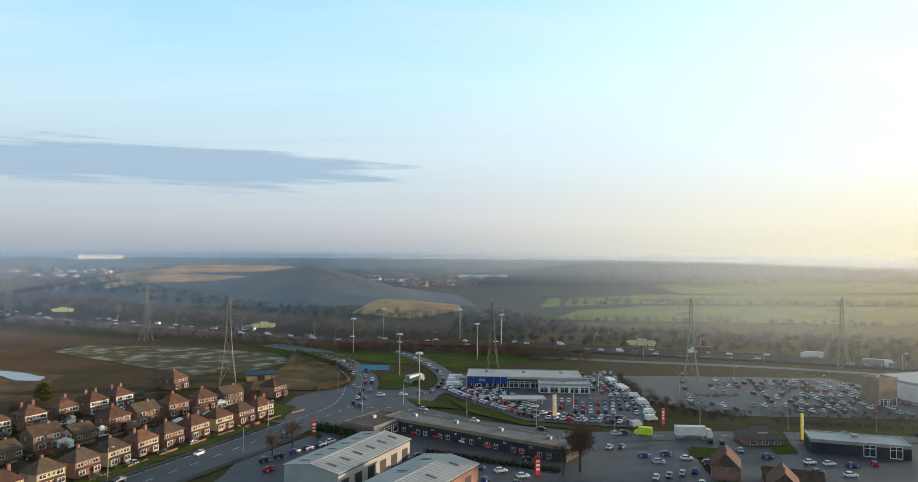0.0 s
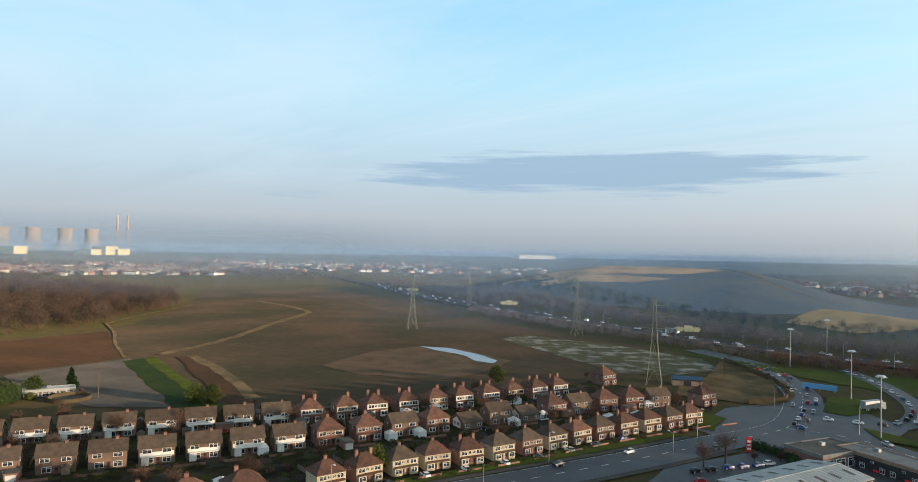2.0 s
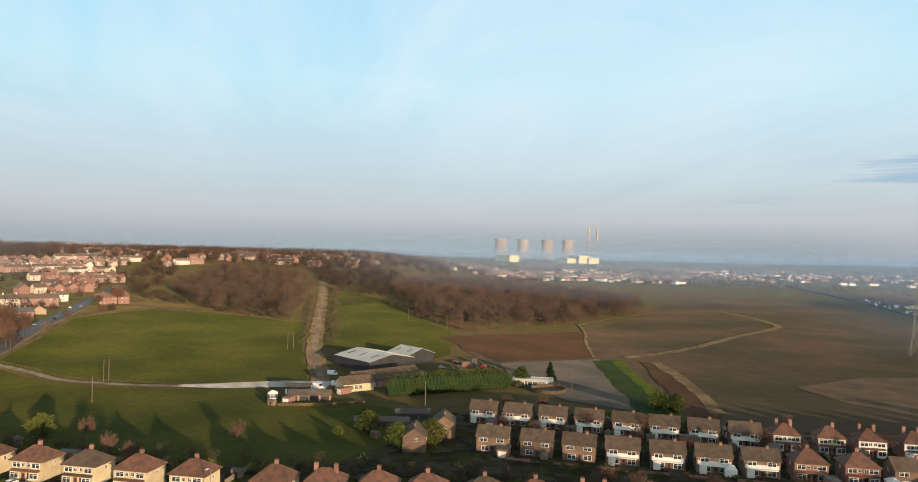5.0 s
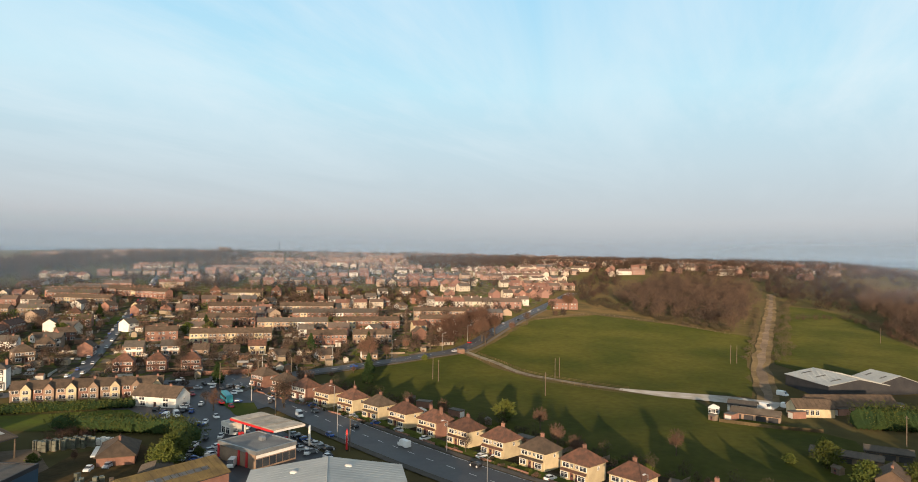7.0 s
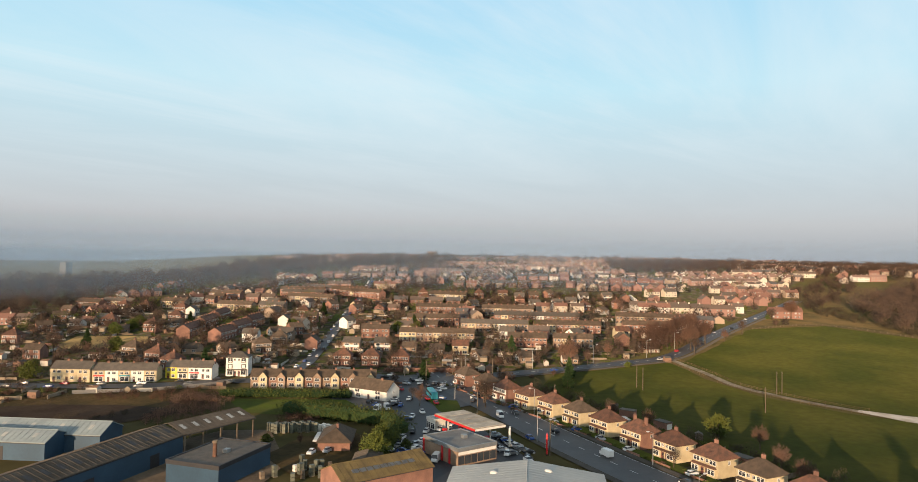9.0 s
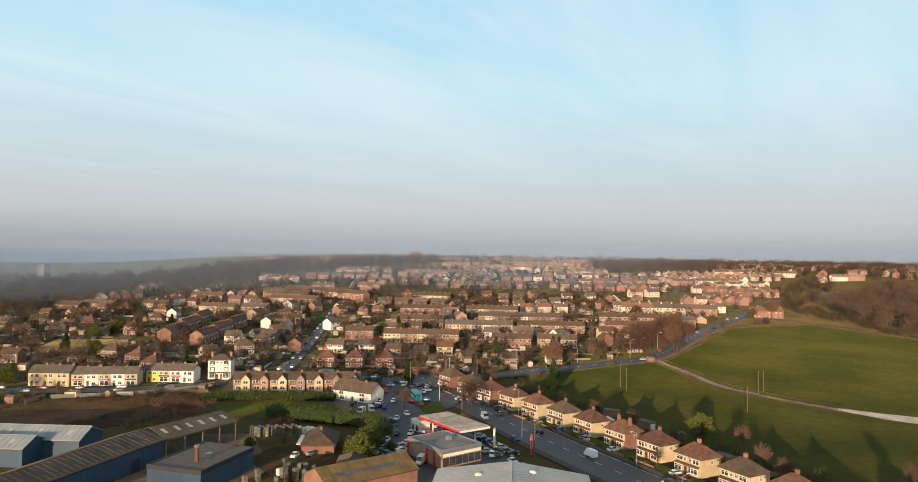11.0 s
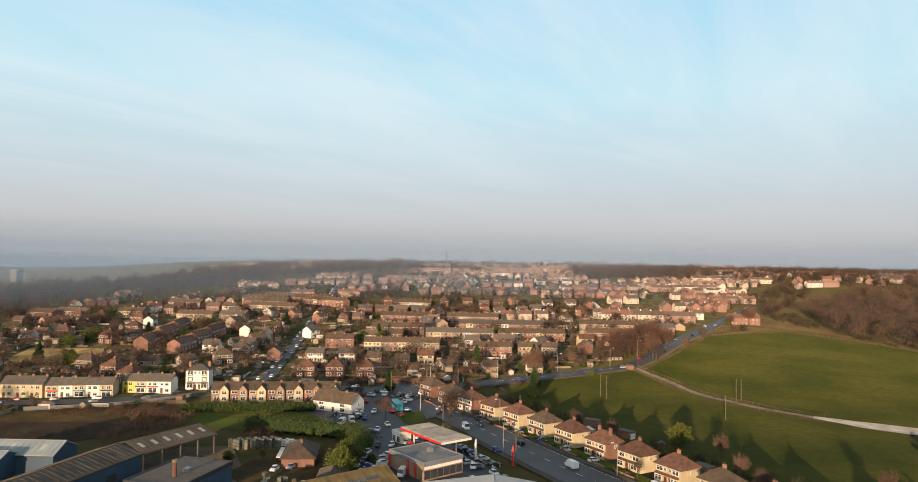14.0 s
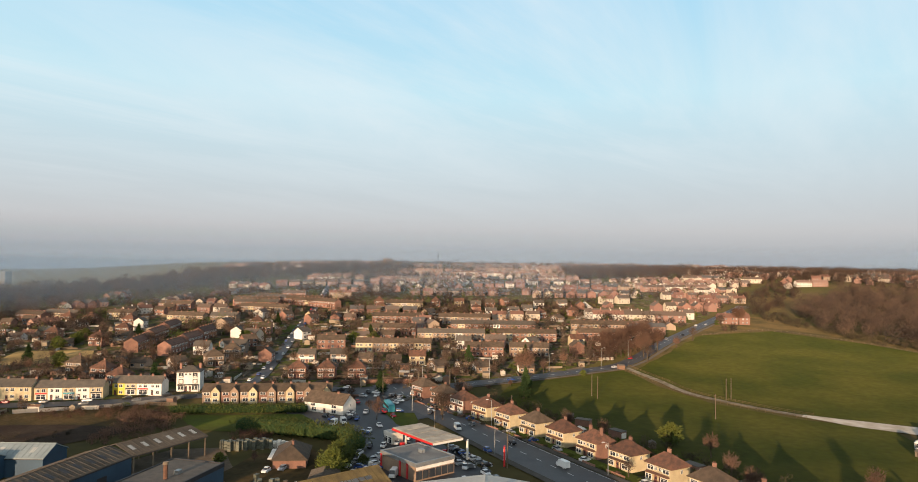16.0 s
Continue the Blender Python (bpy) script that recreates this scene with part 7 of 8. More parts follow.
def garage():
    s = thing("garage", "flat-roofed garage with pale door", "garage", "garages")
    part("wall", block_wall(3.0, 5.4, 2.4, -0.4), "brick", s)
    bm = bmesh.new()
    add_box(bm, -1.6, 1.6, -2.8, 2.8, 2.4, 2.58)
    part("roof", bm, "slate", s)
    bm = bmesh.new()
    add_box(bm, -1.15, 1.15, -2.76, -2.68, 0, 2.0)
    part("door", bm, "white", s)
    return s


YARD = Pool(garden_shed, conservatory, garage)
for line, d, kinds in ((ROW, 11, (0, 0, 2, 1)), (FAR_ROW, 9, (0, 2, 0)), (MID_ROW, -6.5, (1, 1, 2, 0)), (FAR_ROW, -8, (1, 0, 2))):
    for i, (p, t) in enumerate(along(line, 12.3, 6)):
        if rng.random() < 0.62:
            q = p + Vector((-t.y, t.x, 0)) * (d + rng.uniform(-1, 3)) + t * rng.uniform(-2, 2)
            YARD.put(q.x, q.y, facing(t.y, -t.x) + rng.choice((0, 90)), rng.choice(kinds))
for x, y, k in ((-272, 4, 0), (-276, 10, 2), (-286, 24, 0), (-290, 32, 2), (-284, 4, 1), (-297, 34, 0), (-303, 48, 2), (-322, 70, 2), (-334, 92, 0), (-342, 98, 2), (-350, 104, 0), (-238, 62, 0), (-222, 36, 0), (-238, -80, 2), (-246, -96, 2), (-232, -66, 0), (-252, -104, 0)):
    YARD.put(x, y, rng.uniform(0, 180), k)

# ---------- vehicles ----------
bm = bmesh.new()
bmesh.ops.create_cone(bm, cap_ends=True, segments=12, radius1=0.32, radius2=0.32, depth=0.22, matrix=pose(0, 0, 0, 90, 0, 0))
bmesh.ops.create_cone(bm, cap_ends=True, segments=8, radius1=0.18, radius2=0.18, depth=0.24, matrix=pose(0, 0, 0, 90, 0, 0))
for f in bm.faces[14:]:
    f.material_index = 1
WHEEL = mesh_of("wheel", bm, "tyre", "lamp")
PAINTS = {"white": (0.75, 0.75, 0.74), "silver": (0.42, 0.43, 0.45), "black": (0.02, 0.02, 0.022), "red": (0.42, 0.025, 0.03), "blue": (0.03, 0.07, 0.24), "grey": (0.13, 0.135, 0.14)}
for k, c in PAINTS.items():
    M["car_" + k] = mat("car_paint_" + k, c, tuple(v * 0.9 for v in c), 0.8, 0.25, fine=0.05, spec=0.5)


def loft(sections, slot=0):
    """A closed skin over cross sections along x: (x, half width, bottom, top)."""
    bm = bmesh.new()
    loops = [[bm.verts.new(p) for p in ((x, -w, b), (x, w, b), (x, w * 0.97, (b + t) / 2), (x, w * 0.9, t), (x, -w * 0.9, t), (x, -w * 0.97, (b + t) / 2))] for x, w, b, t in sections]
    for p, q in zip(loops, loops[1:]):
        for k in range(6):
            bm.faces.new((p[k], p[(k + 1) % 6], q[(k + 1) % 6], q[k])).material_index = slot
    bm.faces.new(loops[0][::-1])
    bm.faces.new(loops[-1])
    return bm


def car(colour, van=False):
    c = thing("van" if van else "car", f"{colour} panel van on black tyres" if van else f"{colour} hatchback car on black tyres", "van" if van else "car", "parked vehicles")
    if van:
        body = loft([(-2.6, 0.95, 0.35, 2.1), (-2.5, 1.0, 0.3, 2.3), (1.2, 1.0, 0.3, 2.3), (1.9, 0.98, 0.3, 1.3), (2.5, 0.92, 0.35, 1.15), (2.6, 0.85, 0.4, 0.9)])
        glass = loft([(1.25, 0.93, 1.35, 2.22), (1.3, 0.94, 1.3, 2.24), (1.92, 0.92, 1.25, 1.36), (1.98, 0.9, 1.24, 1.3)])
    else:
        body = loft([(-2.0, 0.72, 0.4, 0.85), (-1.9, 0.84, 0.3, 0.98), (-0.9, 0.88, 0.26, 1.0), (0.8, 0.88, 0.26, 0.98), (1.75, 0.84, 0.28, 0.82), (2.02, 0.7, 0.36, 0.68)])
        glass = loft([(-1.75, 0.7, 0.92, 1.02), (-1.25, 0.72, 0.94, 1.4), (-0.5, 0.74, 0.95, 1.46), (0.2, 0.72, 0.95, 1.42), (1.0, 0.68, 0.9, 0.99)])
    part("body", body, "car_" + colour, c)
    part("glass", glass, "glass", c, "dark tinted windows")
    if not van:
        part("roof", loft([(-1.3, 0.66, 1.38, 1.43), (-0.5, 0.7, 1.44, 1.5), (0.25, 0.66, 1.4, 1.45)]), "car_" + colour, c)
    for sx in (-1.25, 1.3):
        for sy in (-1, 1):
            fit_in("wheel", WHEEL, c, sx * (1.2 if van else 1), sy * (0.88 if van else 0.78), 0.32, 1, 1)
    return c


CARS = Pool(*[(lambda k=k: car(k)) for k in PAINTS], lambda: car("white", True), lambda: car("silver", True))


def lorry(label, box):
    t = thing("lorry", label, "lorry", "lorries")
    part("cab", loft([(4.0, 1.15, 0.5, 2.9), (4.2, 1.2, 0.4, 3.1), (5.6, 1.2, 0.4, 2.9), (6.0, 1.15, 0.45, 1.6)]), "white", t)
    part("windscreen", loft([(5.55, 1.05, 1.7, 2.7), (5.98, 1.0, 1.6, 1.75)]), "glass", t)
    bm = bmesh.new()
    add_box(bm, -6.0, 3.8, -1.25, 1.25, 1.0, 3.8)
    part("trailer", bm, box, t)
    for px in (-5.0, -3.8, 2.6, 5.0):
        for py in (-1.05, 1.05):
            fit_in("wheel", WHEEL, t, px, py, 0.5, 1.55, 1.55)
    return t


LORRIES = Pool(lambda: lorry("white box lorry on black tyres", "white"), lambda: lorry("grey curtain-sided lorry on black tyres", "steel"), lambda: lorry("dark red curtain-sided articulated lorry", "door"))
WEIGHTS = (0, 0, 0, 0, 1, 1, 1, 2, 2, 2, 3, 4, 4, 5, 5)
far_cars = []


def park(x, y, turn, kind=None, lift=0.33):
    """Near vehicles are things of their own, those in the far bays are joined below."""
    kind = rng.choice(WEIGHTS) if kind is None else kind
    if math.hypot(x, y) > 300 or (x > 14 and 256 < y):
        far_cars.append((x, y, turn + rng.uniform(-2.5, 2.5), kind, lift))
    else:
        c = CARS.put(x, y, turn + rng.uniform(-2.5, 2.5), kind, lift)
        c.scale = (0.9, 0.9, 0.9)



# display cars in arcs round the showroom yard
EDGE = [(-24, 302), (-10, 279), (13, 251), (30, 246), (49, 244)]
for d, gap in ((2.5, 2.6), (8.6, 2.7), (14.6, 2.8), (20.6, 2.9)):
    for i, (p, t) in enumerate(along([(q.x, q.y) for q in offset(smooth_line(EDGE, 12), d)], gap, 1)):
        if rng.random() < 0.93 and not (d > 12 and p.x > 16):
            park(p.x, p.y, math.degrees(math.atan2(t.y, t.x)) + 68, rng.choice((0, 0, 1, 3, 0, 2)) if p.x < 30 else None)
for r in range(5):
    for i in range(11):
        x, y = 25 + 2.9 * i + r * 0.8, 262 + 6.6 * r
        if rng.random() < 0.86 and not (r > 3 and x < 44):
            park(x, y, 84)
for p, t in along([(60, 250), (63, 280), (57, 335)], 3.4, 2):
    park(p.x - 3, p.y, 20, rng.choice((0, 6, 0, 1, 6)))
for r, (y, n) in enumerate(((290, 7), (283, 6), (297, 5))):
    for i in range(n):
        park(-14 + 3.0 * i + 2 * r, y, 80, rng.choice((4, 4, 0, 2, 1)))
# store car park, half full
for r in range(9):
    for i in range(24):
        x, y = 78 + 4.1 * i + 1.5 * r, 272 + 8.0 * r - 0.05 * i
        full = 0.78 if i > 10 else 0.5
        if rng.random() < full * (1.25 if r > 6 and i < 8 else 1.0) and inside(x, y, [(66, 342), (163, 345), (182, 302), (158, 266), (96, 266), (70, 284)]) and not (86 < x < 112 and 284 < y < 298):
            park(x, y, 92)
# traffic and kerbside cars
for p, t in along(MAIN[12:16], 8.5, 6):
    for s in (-4.8, -1.8, 3.2):
        if rng.random() < 0.55:
            q = p + Vector((-t.y, t.x, 0)) * s
            park(q.x, q.y, math.degrees(math.atan2(t.y, t.x)))
for p, t in along(MAIN[1:12], 27, 10):
    s = rng.choice((-5.0, -2.0, 2.2, 5.4))
    q = p + Vector((-t.y, t.x, 0)) * s
    park(q.x, q.y, math.degrees(math.atan2(t.y, t.x)) + (180 if s > 0 else 0), rng.choice((0, 1, 5, 6, 2)))
for line, gap, s in ((LINK, 26, 2.4), (LINK2, 9, 2.0), (HILL_ROAD, 62, -2.2), (HILL_ROAD, 75, 2.2), (SHOP_ROAD, 17, 2.8), (UP_ROAD, 13, 2.0), (UP_ROAD, 19, -2.0), (SHOP_ROAD, 15, -2.6)):
    for p, t in along(line, gap, 5):
        q = p + Vector((-t.y, t.x, 0)) * s
        park(q.x, q.y, math.degrees(math.atan2(t.y, t.x)))
for p, t in along(MOTORWAY[2:14], 30, 10):
    s = rng.choice((-9, -5, 5, 9))
    q = p + Vector((-t.y, t.x, 0)) * s
    a = math.degrees(math.atan2(t.y, t.x)) + (180 if s > 0 else 0)
    if rng.random() < 0.14:
        LORRIES.put(q.x, q.y, a, lift=1.22)
    else:
        park(q.x, q.y, a, rng.choice((0, 0, 1, 6)), 1.22)
LORRIES.put(-38, 318, 60, 1, 0.33)
LORRIES.put(66, 229, 0, 0, 0.33)
for x, y, a in ((-66, 192, 60), (-63, 196, 60), (-60, 201, 60), (-57, 205, 60), (-54, 209, 60), (-52, 213, 60), (-62, 184, 60), (-22, 200, 20), (-18, 197, 20), (-14, 196, 20), (-10, 192, 20), (-4, 190, 20), (2, 188, 20), (8, 184, 20),
                (-2, 180, 70), (6, 178, 70), (10, 200, 20), (36, 214, 60), (40, 215, 60), (45, 206, 0), (52, 208, 0), (57, 204, 0), (48, 200, 0), (62, 200, 0), (-24, 190, 80), (-27, 183, 80), (84, 236, 5), (44, 232, 0), (70, 224, 80), (73, 222, 80), (76, 214, 80), (70, 212, 80), (82, 208, 20), (92, 203, 10), (97, 202, 10), (103, 201, 10), (66, 200, 20), (110, 203, 80), (116, 232, 5), (104, 231, 5), (128, 226, 60), (98, 192, 10), (90, 194, 10), (56, 192, 70), (52, 190, 70), (48, 188, 70), (44, 186, 70), (55, 182, 70),
                (-192, -115, 150), (-190, -112, 150), (-189, -109, 150), (-187, -106, 150), (-186, -103, 150), (-184, -100, 150), (-183, -97, 150), (-179, -100, 150), (-180, -104, 150), (-182, -108, 150), (-196, -105, 62), (-178, -94, 60), (-174, -88, 60), (-170, -122, 160), (-173, -121, 160), (-176, -120, 160), (-168, -126, 160), (-172, -127, 160), (-176, -126, 160), (-165, -123, 160), (-162, -120, 160), (-214, -158, 60), (-232, -190, 100), (-236, -186, 20), (-228, -196, 60), (-240, -180, 20), (-232, -172, 60), (-160, -124, 120), (-163, -128, 120), (-158, -128, 120), (-166, -132, 20), (-170, -134, 20),
                (-208, -174, 30), (-206, -171, 30), (-204, -168, 30), (-202, -165, 30), (-212, -170, 30), (-192, -150, 30), (-196, -172, 20), (-199, -178, 20), (-180, -160, 30), (-186, -128, 30), (-182, -112, 30)):
    park(x, y, a, None, 0.3)
for x, y, k in ((-160, -112, 6), (-158, -116, 6), (-195, -165, 6), (-191, -166, 6), (-213, -128, 6), (-142, -142, 0), (-146, -140, 1), (50, 243, 7), (-304, 30, 6), (-300, 22, 6), (-306, 60, 2), (-330, 70, 0), (-338, 84, 1), (-334, 88, 2), (-350, 94, 3), (-347, 98, 0), (-343, 102, 4), (-339, 106, 3), (-335, 110, 2), (-318, 34, 0), (-330, 30, 6)):
    park(x, y, rng.uniform(20, 60), k, 0.3)
for p, t in along(ROW, 12.3, 7):
    if rng.random() < 0.75:
        q = p + Vector((t.y, -t.x, 0)) * 7.0
        park(q.x, q.y, math.degrees(math.atan2(t.y, t.x)) + rng.choice((90, 90, 0)), None, 0.1)
for line in (FAR_ROW, MID_ROW):
    for p, t in along(line, 12.0, 7):
        if rng.random() < 0.4:
            q = p + Vector((t.y, -t.x, 0)) * 7.5
            park(q.x, q.y, math.degrees(math.atan2(t.y, t.x)) + rng.choice((90, 0)), None, 0.05)
# the filling station, the inn and the junction stand full of cars
for poly, n in (([(-178, -168), (-199, -202), (-226, -186), (-222, -165), (-190, -142)], 8), ([(-205, -150), (-176, -92), (-158, -88), (-178, -138)], 14), ([(-216, -148), (-232, -150), (-250, -172), (-236, -196), (-224, -180)], 8)):
    left, spots_taken = n, []
    for _ in range(900):
        x, y = rng.uniform(-252, -150), rng.uniform(-205, -85)
        if left and inside(x, y, poly) and all(math.hypot(x - a, y - b) > 4.2 for a, b in spots_taken) and math.hypot(x + 184, y + 117) > 14 and math.hypot(x + 165, y + 107) > 13 and math.hypot(x + 207, y + 184) > 11:
            spots_taken.append((x, y))
            far_cars.append((x, y, rng.choice((28, 30, 118, 60)) + rng.uniform(-4, 4), rng.choice(WEIGHTS), 0.3))
            left -= 1
# the yard at the ends of the showroom
for r in range(11):
    for i in range(6):
        if rng.random() < 0.72:
            far_cars.append((43.5 + 3.0 * i, 294 + 5.6 * r, rng.uniform(84, 96), rng.choice((0, 0, 1, 2, 3, 1)), 0.36))
for r in range(7):
    for i in range(2):
        if rng.random() < 0.8:
            far_cars.append((-20.5 + 3.2 * i, 306 + 4.6 * r, rng.uniform(10, 24), rng.choice((0, 0, 6, 1)), 0.36))
for p, t in along(MOTORWAY[2:14], 21, 4):
    s = rng.choice((-9, -5, 5, 9))
    far_cars.append((p.x - t.y * s, p.y + t.x * s, math.degrees(math.atan2(t.y, t.x)), rng.choice((0, 0, 1, 6, 6)), 1.24))
verts, faces, slots = [], [], []
paint_list = list(PAINTS)
for x, y, turn, kind, lift in far_cars:
    m = at(x, y, turn, lift) @ Matrix.Diagonal((0.9, 0.9, 0.9, 1))
    if kind < 6:
        shapes = ((loft([(-2.0, 0.78, 0.3, 0.9), (-1.0, 0.88, 0.26, 1.0), (0.8, 0.88, 0.26, 0.98), (2.0, 0.75, 0.3, 0.72)]), kind), (loft([(-1.7, 0.7, 0.95, 1.02), (-1.1, 0.72, 0.95, 1.4), (0.2, 0.72, 0.95, 1.42), (1.0, 0.68, 0.9, 0.99)]), 6),
                  (loft([(-1.15, 0.68, 1.38, 1.45), (0.22, 0.68, 1.4, 1.47)]), kind))
    else:
        shapes = ((loft([(-2.6, 1.0, 0.3, 2.3), (1.2, 1.0, 0.3, 2.3), (1.9, 0.98, 0.3, 1.3), (2.6, 0.85, 0.4, 1.0)]), 0 if kind == 6 else 1), (loft([(1.3, 0.94, 1.3, 2.24), (1.95, 0.92, 1.25, 1.34)]), 6))
    for b, slot in shapes:
        b.verts.index_update()
        k = len(verts)
        verts.extend(tuple(m @ v.co) for v in b.verts)
        for fc in b.faces:
            faces.append(tuple(k + v.index for v in fc.verts))
            slots.append(slot)
        b.free()
rows_of_cars = raw("rows_of_cars", verts, faces, *["car_" + k for k in paint_list], "glass")
rows_of_cars.polygons.foreach_set("material_index", slots)
tagged(new("rows_of_cars", rows_of_cars), "rows of parked cars in mixed colours", "cars", kind="stuff")
bus = thing("bus", "teal single-deck bus with dark windows", "bus", "", -222, -167, 52)
part("body", loft([(-5.4, 1.15, 0.35, 2.8), (-5.2, 1.25, 0.3, 3.0), (5.2, 1.25, 0.3, 3.0), (5.5, 1.15, 0.35, 2.7)]), "teal", bus)
bm = bmesh.new()
add_box(bm, -5.0, 5.1, -1.27, 1.27, 1.4, 2.4)
part("glass", bm, "glass", bus)
for px in (-3.4, 3.6):
    for py in (-1.1, 1.1):
        fit_in("wheel", WHEEL, bus, px, py, 0.46, 1.45, 1.45)
bus.location.z += 0.32
ambulance = thing("ambulance", "bright yellow-green box ambulance", "ambulance", "", 50, 231, 165)
part("body", loft([(-2.9, 1.0, 0.4, 2.5), (-2.8, 1.05, 0.35, 2.7), (1.4, 1.05, 0.35, 2.7), (2.0, 1.0, 0.35, 1.6), (2.9, 0.95, 0.4, 1.2)]), mat("ambulance_paint", (0.62, 0.72, 0.04), (0.55, 0.65, 0.04), 0.5, 0.4), ambulance)
part("glass", loft([(1.45, 0.98, 1.6, 2.5), (2.05, 0.94, 1.5, 1.66)]), "glass", ambulance)
for px in (-1.7, 1.8):
    for py in (-0.95, 0.95):
        fit_in("wheel", WHEEL, ambulance, px, py, 0.36, 1.1, 1.1)
ambulance.location.z += 0.32

# ---------- the far town and the distance ----------
WALLS = mixed("far_house_walls", [(0.30, 0.165, 0.130), (0.26, 0.140, 0.110), (0.33, 0.20, 0.155), (0.36, 0.27, 0.20), (0.52, 0.45, 0.36), (0.60, 0.56, 0.50), (0.28, 0.165, 0.135), (0.25, 0.14, 0.115)])
ROOFS = mixed("far_house_roofs", [(0.125, 0.090, 0.070), (0.17, 0.090, 0.066), (0.105, 0.082, 0.066), (0.092, 0.088, 0.086), (0.20, 0.105, 0.078), (0.13, 0.10, 0.082)])
# pink brick and tile, made paler to paint in the haze of distance
HAZED_HILL_WALLS = mixed("hazed_hill_walls", [(0.38, 0.27, 0.22), (0.30, 0.18, 0.145), (0.56, 0.50, 0.43), (0.46, 0.38, 0.31), (0.35, 0.235, 0.19), (0.60, 0.56, 0.50)])
HAZED_HILL_ROOFS = mixed("hazed_hill_roofs", [(0.22, 0.14, 0.112), (0.18, 0.12, 0.098), (0.25, 0.155, 0.124), (0.15, 0.12, 0.105), (0.20, 0.13, 0.105)])


def far_houses(name, label, places, walls=WALLS, roofs=ROOFS):
    """Many small gabled houses as one mesh: (x, y, turn, length, depth, eave, ridge, stacks)."""
    v, f, mi = [], [], []

    def face(pts, m):
        k = len(v)
        v.extend(pts)
        f.append(tuple(range(k, k + len(pts))))
        mi.append(m)

    for x, y, turn, w, d, eave, ridge in places:
        m = at(x, y, turn)
        w, d = w / 2, d / 2

        def p(*q):
            return tuple(m @ Vector(q))

        k = len(v)
        v.extend([p(-w, -d, -2), p(w, -d, -2), p(w, d, -2), p(-w, d, -2), p(-w, -d, eave), p(w, -d, eave), p(w, d, eave), p(-w, d, eave), p(-w, 0, ridge), p(w, 0, ridge)])
        for q in ((0, 1, 5, 4), (2, 3, 7, 6), (1, 2, 6, 9, 5), (3, 0, 4, 8, 7)):
            f.append(tuple(k + i for i in q))
            mi.append(0)
        k = len(v)
        o, t = 0.35, 0.18
        v.extend([p(-w - o, -d - o, eave - 0.2), p(w + o, -d - o, eave - 0.2), p(w + o, 0, ridge + t), p(-w - o, 0, ridge + t), p(w + o, d + o, eave - 0.2), p(-w - o, d + o, eave - 0.2)])
        for q in ((0, 1, 2, 3), (3, 2, 4, 5)):
            f.append(tuple(k + i for i in q))
            mi.append(1)
        n = max(1, int(2 * w / 6))
        for i in range(n):
            cx = -w + (i + 0.5) * 2 * w / n
            for zz in (eave - 1.2, 1.4):
                for dx in (-1.3, 1.3):
                    face([p(cx + dx - 0.65, -d - 0.05, zz - 0.6), p(cx + dx + 0.65, -d - 0.05, zz - 0.6), p(cx + dx + 0.65, -d - 0.05, zz + 0.6), p(cx + dx - 0.65, -d - 0.05, zz + 0.6)], 2)
            sx = cx + 2.0
            k = len(v)
            v.extend([p(sx - 0.4, -0.4, ridge - 0.6), p(sx + 0.4, -0.4, ridge - 0.6), p(sx + 0.4, 0.4, ridge - 0.6), p(sx - 0.4, 0.4, ridge - 0.6),
                      p(sx - 0.4, -0.4, ridge + 1.1), p(sx + 0.4, -0.4, ridge + 1.1), p(sx + 0.4, 0.4, ridge + 1.1), p(sx - 0.4, 0.4, ridge + 1.1)])
            for q in ((0, 1, 5, 4), (1, 2, 6, 5), (2, 3, 7, 6), (3, 0, 4, 7), (4, 5, 6, 7)):
                f.append(tuple(k + j for j in q))
                mi.append(0)
    me = raw(name, v, f, walls, roofs, M["far_window"])
    me.polygons.foreach_set("material_index", mi)
    return tagged(new(name, me), label, "houses", kind="stuff")


M["far_window"] = mat("far_window_glass", (0.05, 0.055, 0.065), (0.45, 0.44, 0.42), 0.35, 0.2, spec=0.6)
WOODS = [[(-507, 12), (-530, -26), (-572, -60), (-680, -92), (-900, -70), (-880, 36), (-700, 34), (-560, 22)], [(-352, -116), (-400, -117), (-487, -119), (-541, -86), (-522, -26), (-490, 14), (-322, 14)], RIDGE, [(-172, -394), (-193, -418), (-217, -382), (-197, -346), (-169, -376)],
         [(-352, -128), (-326, -96), (-310, -68), (-304, -36), (-200, 10), (-214, -46), (-236, -100), (-252, -150), (-290, -156)], [(-330, -60), (-338, -118), (-400, -123), (-420, -100)]]
spots, taken_cells = [], {}


def free(x, y, d):
    cx, cy = int(x // 20), int(y // 20)
    for i in (-1, 0, 1):
        for j in (-1, 0, 1):
            for a, b, r in taken_cells.get((cx + i, cy + j), ()):
                if math.hypot(a - x, b - y) < (d + r):
                    return False
    return True


def take(x, y, r):
    taken_cells.setdefault((int(x // 20), int(y // 20)), []).append((x, y, r))


for o in [o for o in scene.objects if o.parent is None and o.name.split(".")[0] in ("house", "terrace", "bungalow")]:
    take(o.location.x, o.location.y, 8 if o.name.startswith("terrace") else 5)
for x, y in BUILT:
    take(x, y, 7)
ALLOTMENTS = [(-432, -300), (-520, -216), (-560, -222), (-640, -262), (-536, -378), (-500, -372), (-440, -330)]
